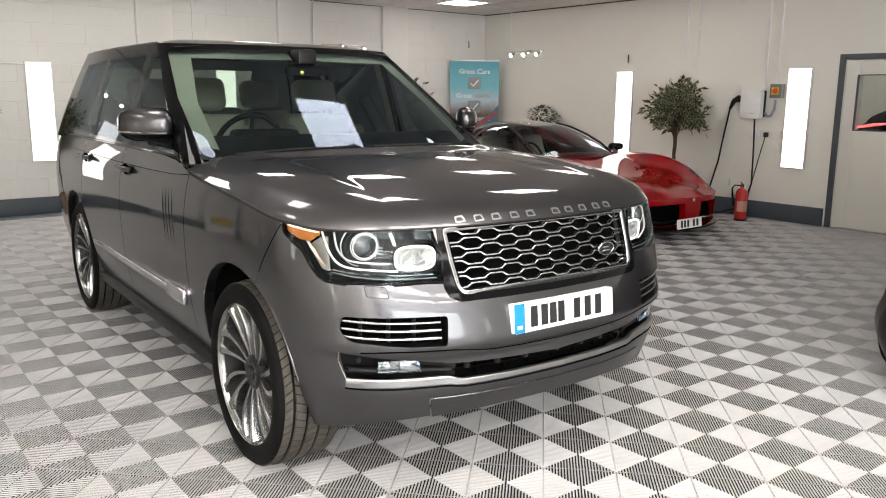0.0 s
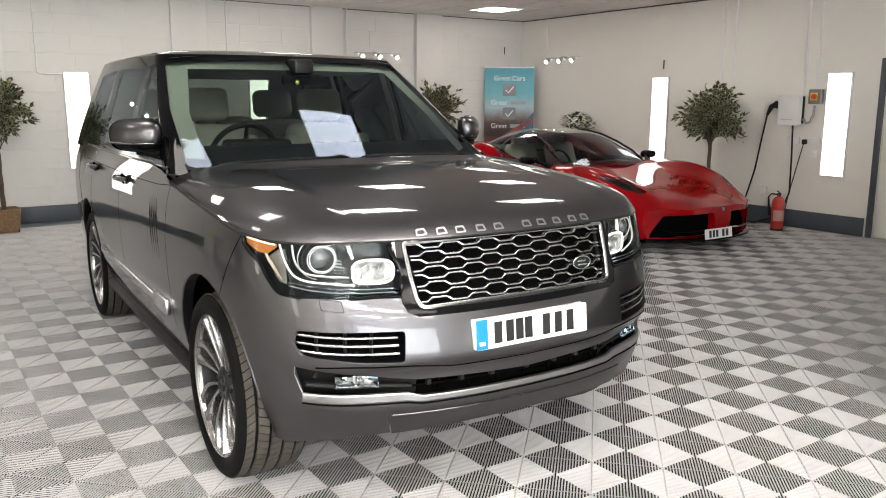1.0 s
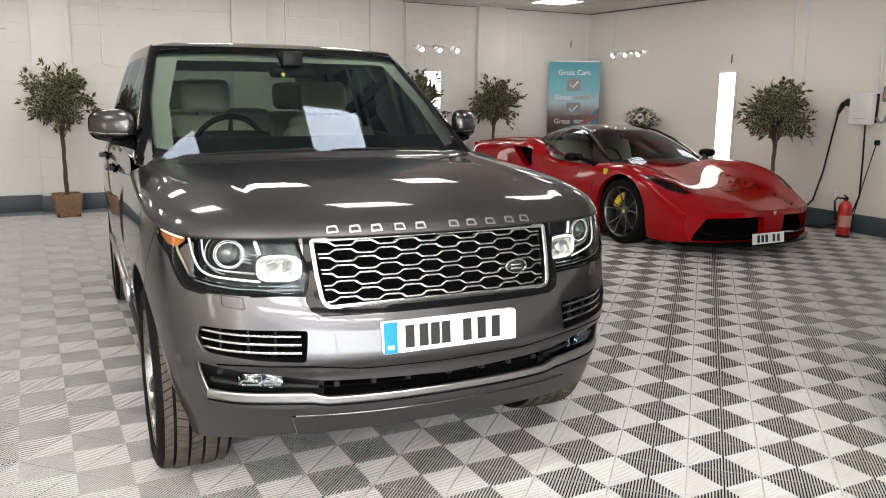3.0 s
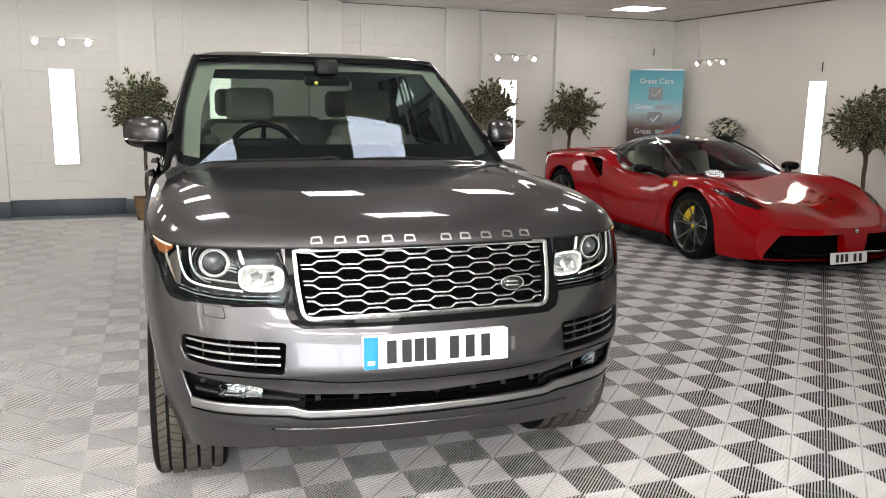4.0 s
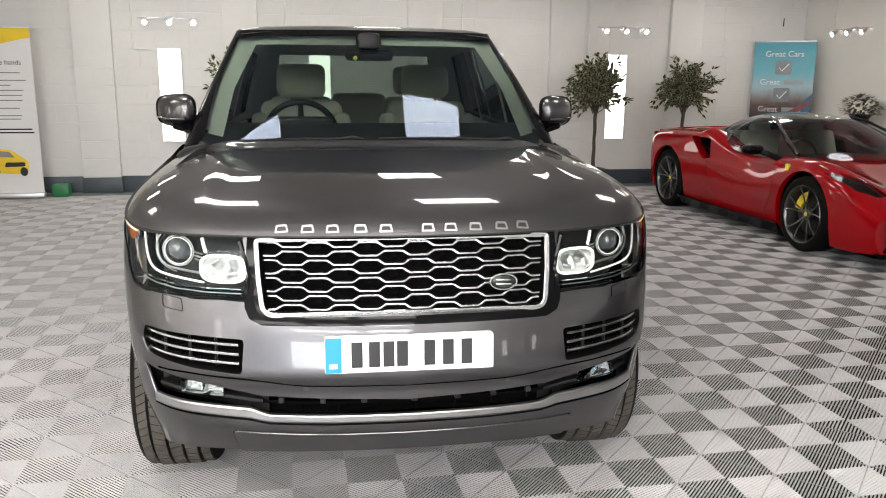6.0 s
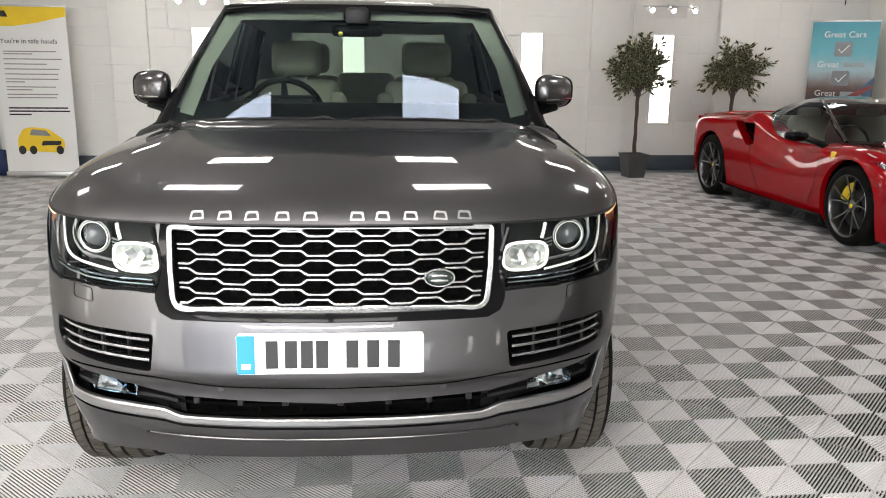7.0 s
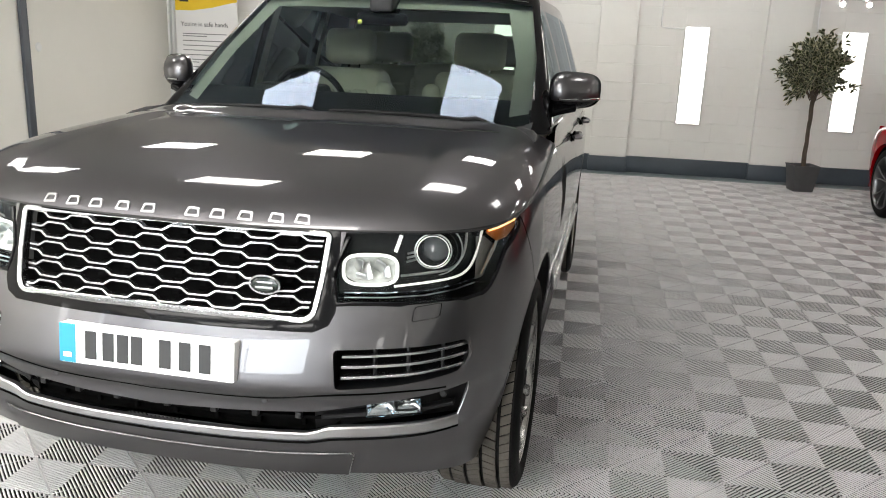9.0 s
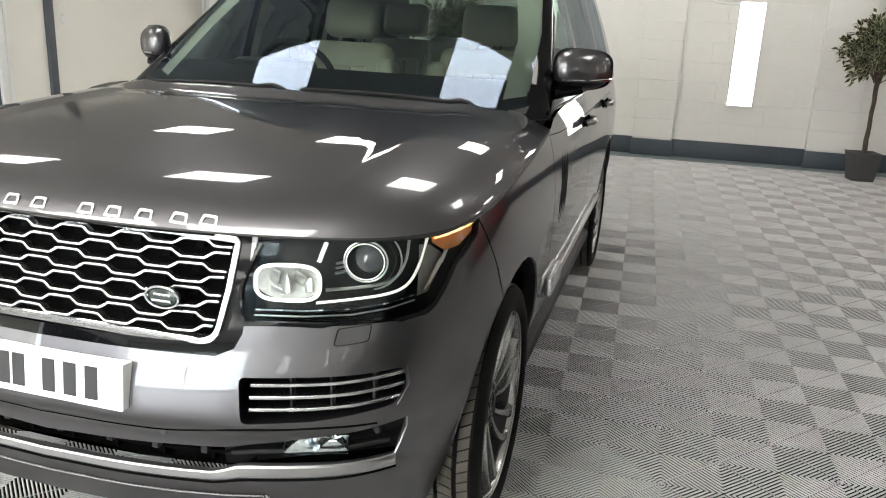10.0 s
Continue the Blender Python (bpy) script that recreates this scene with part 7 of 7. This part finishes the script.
for z, words in ((1.9, "Great Cars"), (1.5, "Great"), (1.11, "Great")):
    lettering("writing", words, 0.115, WHITE, sheet, Matrix.Translation((0 if words != "Great" else -0.17, -0.007, z)) @ UP, align="CENTER")
    if words == "Great":
        flat("writing_bar", [(0.02, z - 0.03), (0.28, z - 0.03), (0.28, z + 0.03), (0.02, z + 0.03)], 0.008, PALE_PRINT, sheet)
for z in (1.71, 1.32):
    box_ = flat("tick_box", rounded([(-0.11, z - 0.1), (0.11, z - 0.1), (0.11, z + 0.1), (-0.11, z + 0.1)], 0.025, 3), 0.009, GREY_BOX, sheet)
    part("tick", tube([(-0.06, -0.014, z + 0.0), (-0.02, -0.014, z - 0.05), (0.07, -0.014, z + 0.055)], 0.009, 6), WHITE, box_)
swoosh = [(0.02 + 0.4 * k / 10, 1.05 + 0.3 * (k / 10) ** 1.5) for k in range(11)]
flat("swoosh", swoosh + [(0.41, 1.1), (0.25, 0.98)], 0.006, mat("blue print", (0.05, 0.11, 0.2), 0.4, vary=0.5, scale=12), sheet)
flat("swoosh", [(-0.1, 0.95), (0.1, 1.08), (0.3, 1.2), (0.41, 1.24), (0.41, 1.2), (0.2, 1.05), (0.05, 0.95)], 0.0095, mat("red print", (0.26, 0.05, 0.045), 0.4, vary=0.5, scale=12), sheet)

# white and yellow banner
aa = thing("roller_banner", "white roller banner with a yellow top and car picture", "banner", "roller banners", pose(-1.57, 10.43, 0))
banner_stand(aa, 0.86, 2.08)
BANNER_WHITE = mat("white banner print", (0.78, 0.77, 0.76), 0.45, vary=0.02, scale=2)
YELLOW_PRINT = mat("yellow print", (0.85, 0.58, 0.02), 0.45, vary=0.06, scale=6)
sheet2 = part("sheet", boxes(((-0.43, -0.004, 0.08), (0.43, 0.0, 2.08)), bevel=0), BANNER_WHITE, aa)
flat("yellow_top", [(-0.43, 1.84), (-0.2, 1.84), (0.1, 1.885), (0.3, 1.935), (0.43, 1.96), (0.43, 2.075), (-0.43, 2.075)], 0.006, YELLOW_PRINT, sheet2)
flat("dark_mark", [(-0.37, 1.95), (-0.24, 1.95), (-0.27, 2.02), (-0.34, 2.02)], 0.009, INK, sheet2)
word_x = -0.36
for word in "You're in safe hands".split():
    ob_word = lettering("writing", word, 0.082, INK, sheet2, Matrix.Translation((word_x, -0.007, 1.665)) @ UP)
    word_x += max(v.co.x for v in ob_word.data.vertices) + 0.026
GREY_INK = mat("grey print", (0.25, 0.25, 0.25), 0.5, vary=0.1)
for z, w in ((1.545, 0.62), (1.515, 0.34), (1.455, 0.68), (1.395, 0.5), (1.335, 0.64), (1.275, 0.62), (1.215, 0.62), (1.18, 0.22), (1.12, 0.58), (1.085, 0.3), (1.03, 0.6), (0.99, 0.58)):
    flat("text_bar", [(-0.34, z - 0.006), (-0.34 + w, z - 0.006), (-0.34 + w, z + 0.006), (-0.34, z + 0.006)], 0.007, GREY_INK, sheet2)
for z, w in ((0.865, 0.7), (0.825, 0.72), (0.785, 0.26)):
    flat("text_bar", [(-0.34, z - 0.009), (-0.34 + w, z - 0.009), (-0.34 + w, z + 0.009), (-0.34, z + 0.009)], 0.007, INK, sheet2)
car_side = [(-0.28, 0.34), (0.22, 0.31), (0.28, 0.37), (0.28, 0.47), (0.2, 0.53), (0.1, 0.61), (-0.1, 0.63), (-0.2, 0.61), (-0.27, 0.5)]
pic = flat("car_picture", rounded(car_side, 0.03, 3), 0.007, YELLOW_PRINT, sheet2, "printed picture of a yellow small car")
flat("picture_glass", rounded([(-0.13, 0.53), (0.13, 0.52), (0.07, 0.59), (-0.1, 0.605)], 0.015, 2), 0.01, GREY_INK, pic)
flat("picture_grille", rounded([(0.0, 0.40), (0.24, 0.41), (0.24, 0.46), (0.02, 0.46)], 0.015, 2), 0.01, INK, pic)
for x in (-0.23, -0.1, 0.22):
    flat("picture_wheel", [(x + 0.045 * math.cos(a), 0.345 + 0.055 * math.sin(a)) for a in (2 * math.pi * k / 16 for k in range(16))], 0.0125, INK, pic)
bag = thing("blue_bag", "dark blue crumpled bag on the floor by the wall", "bag", "", pose(-2.12, 10.62, 0))
rows = []
for k in range(9):
    a = -math.pi / 2 + math.pi * k / 8
    rows.append([(0.16 * math.cos(a) ** 0.7 * math.cos(b) * (1 + 0.08 * math.sin(3 * b + k)), 0.16 * math.cos(a) ** 0.7 * math.sin(b), 0.16 + 0.16 * math.sin(a) * (1 + 0.06 * math.sin(4 * b))) for b in (2 * math.pi * j / 20 for j in range(20))])
part("sack", grid(rows, close_u=True), mat("navy fabric", (0.015, 0.03, 0.11), 0.7, vary=0.3, scale=15, bump=0.4, bump_scale=60), bag)
green = thing("green_box", "small green plastic box on the floor", "box", "", pose(-0.98, 10.6, 0))
part("tub", boxes(((-0.1, -0.08, 0.0), (0.1, 0.08, 0.16)), bevel=0.02), mat("green plastic", (0.02, 0.2, 0.07), 0.4, vary=0.1), green)


# ---- ribbed floor tiles, laid cornerwise ----
TILE_SIZE, RIBS = 0.3, 24


def tile_mesh(ribs, name, plain=False):
    """One vented tile: four fans of ribs that run square to the edges, inside a solid rim."""
    verts, faces = [], []
    half, pitch = TILE_SIZE / 2, TILE_SIZE / ribs

    def bar(x0, x1, y0, y1l, y1r, turn, crown=0.003, low=-0.018):
        """A rib with a rounded back; the fans of ribs hang clear of the slab."""
        c, s = ((1, 0), (0, 1), (-1, 0), (0, -1))[turn]
        k = len(verts)
        section = ((0.0, low), (0.0, -crown), (0.5, 0.0), (1.0, -crown), (1.0, low)) if plain else ((0.0, low), (0.0, -crown), (0.14, -crown * 0.38), (0.5, 0.0), (0.86, -crown * 0.38), (1.0, -crown), (1.0, low))
        for end in (0, 1):
            for u, z in section:
                x, y = x0 + (x1 - x0) * u, (y1l + (y1r - y1l) * u) if end else y0
                verts.append((c * x - s * y, s * x + c * y, z))
        n = len(section)
        for j in range(n - 1):
            faces.append((k + j, k + j + 1, k + n + j + 1, k + n + j))

    edge = half - 0.0002
    for turn in range(4):
        bar(-edge, edge, -edge, -edge + 0.0028, -edge + 0.0028, turn, 0.0003, -0.006)
        for r in range(ribs):
            mid = -half + (r + 0.5) * pitch
            x0, x1 = mid - pitch * 0.245, mid + pitch * 0.245
            if abs(mid) > edge - 0.006:
                continue
            bar(x0, x1, -edge + 0.0028, min(-0.001, -abs(x0)), min(-0.001, -abs(x1)), turn, 0.0022, -0.0045)
    me = bpy.data.meshes.new(name)
    me.from_pydata(verts, [], faces)
    me.polygons.foreach_set("use_smooth", [True] * len(me.polygons))
    me.materials.append(TILE)
    return me, verts, faces


tile_me, tile_verts, tile_faces = tile_mesh(RIBS, "floor_tile")
far_me, far_verts, far_faces = tile_mesh(20, "floor_tile_far", True)
ORIGIN, D = Vector((2.74, 2.14)), TILE_SIZE / math.sqrt(2)
spots = []
for i in range(-60, 61):
    for j in range(-60, 61):
        c = ORIGIN + Vector(((i + j + 1) * D, (i - j) * D))
        if LEFT - 0.2 < c.x < RIGHT + 0.2 and -6.0 < c.y < BACK - 0.18:
            spots.append(c)
STRETCH = (2.3, 1.0)
spots.sort(key=lambda c: abs(c.x - STRETCH[0]) + 1.3 * abs(c.y - STRETCH[1]))
turned = Matrix.Rotation(radians(45), 4, "Z")
for c in spots[:300]:
    ob = new("tile", tile_me)
    ob.parent = floor
    ob.matrix_basis = Matrix.Translation((c.x, c.y, 0)) @ turned
base = np.array(far_verts)
rot = np.array([[math.cos(math.pi / 4), -math.sin(math.pi / 4), 0], [math.sin(math.pi / 4), math.cos(math.pi / 4), 0], [0, 0, 1]])
base = base @ rot.T
rest = spots[300:]
all_v = (base[None] + np.array([(c.x, c.y, 0.0) for c in rest])[:, None]).reshape(-1, 3)
all_f = (np.array(far_faces)[None] + (np.arange(len(rest)) * len(base))[:, None, None]).reshape(-1, 4)
me = bpy.data.meshes.new("floor_tiling")
me.vertices.add(len(all_v))
me.vertices.foreach_set("co", all_v.ravel())
me.loops.add(all_f.size)
me.loops.foreach_set("vertex_index", all_f.ravel())
me.polygons.add(len(all_f))
me.polygons.foreach_set("loop_start", np.arange(0, all_f.size, 4))
me.polygons.foreach_set("use_smooth", np.ones(len(all_f), dtype=bool))
me.update(calc_edges=True)
me.validate()
me.materials.append(TILE)
ob = new("floor_tiling", me)
ob.parent = floor
tagged(ob, "grey ribbed vented plastic tiles", kind="stuff")
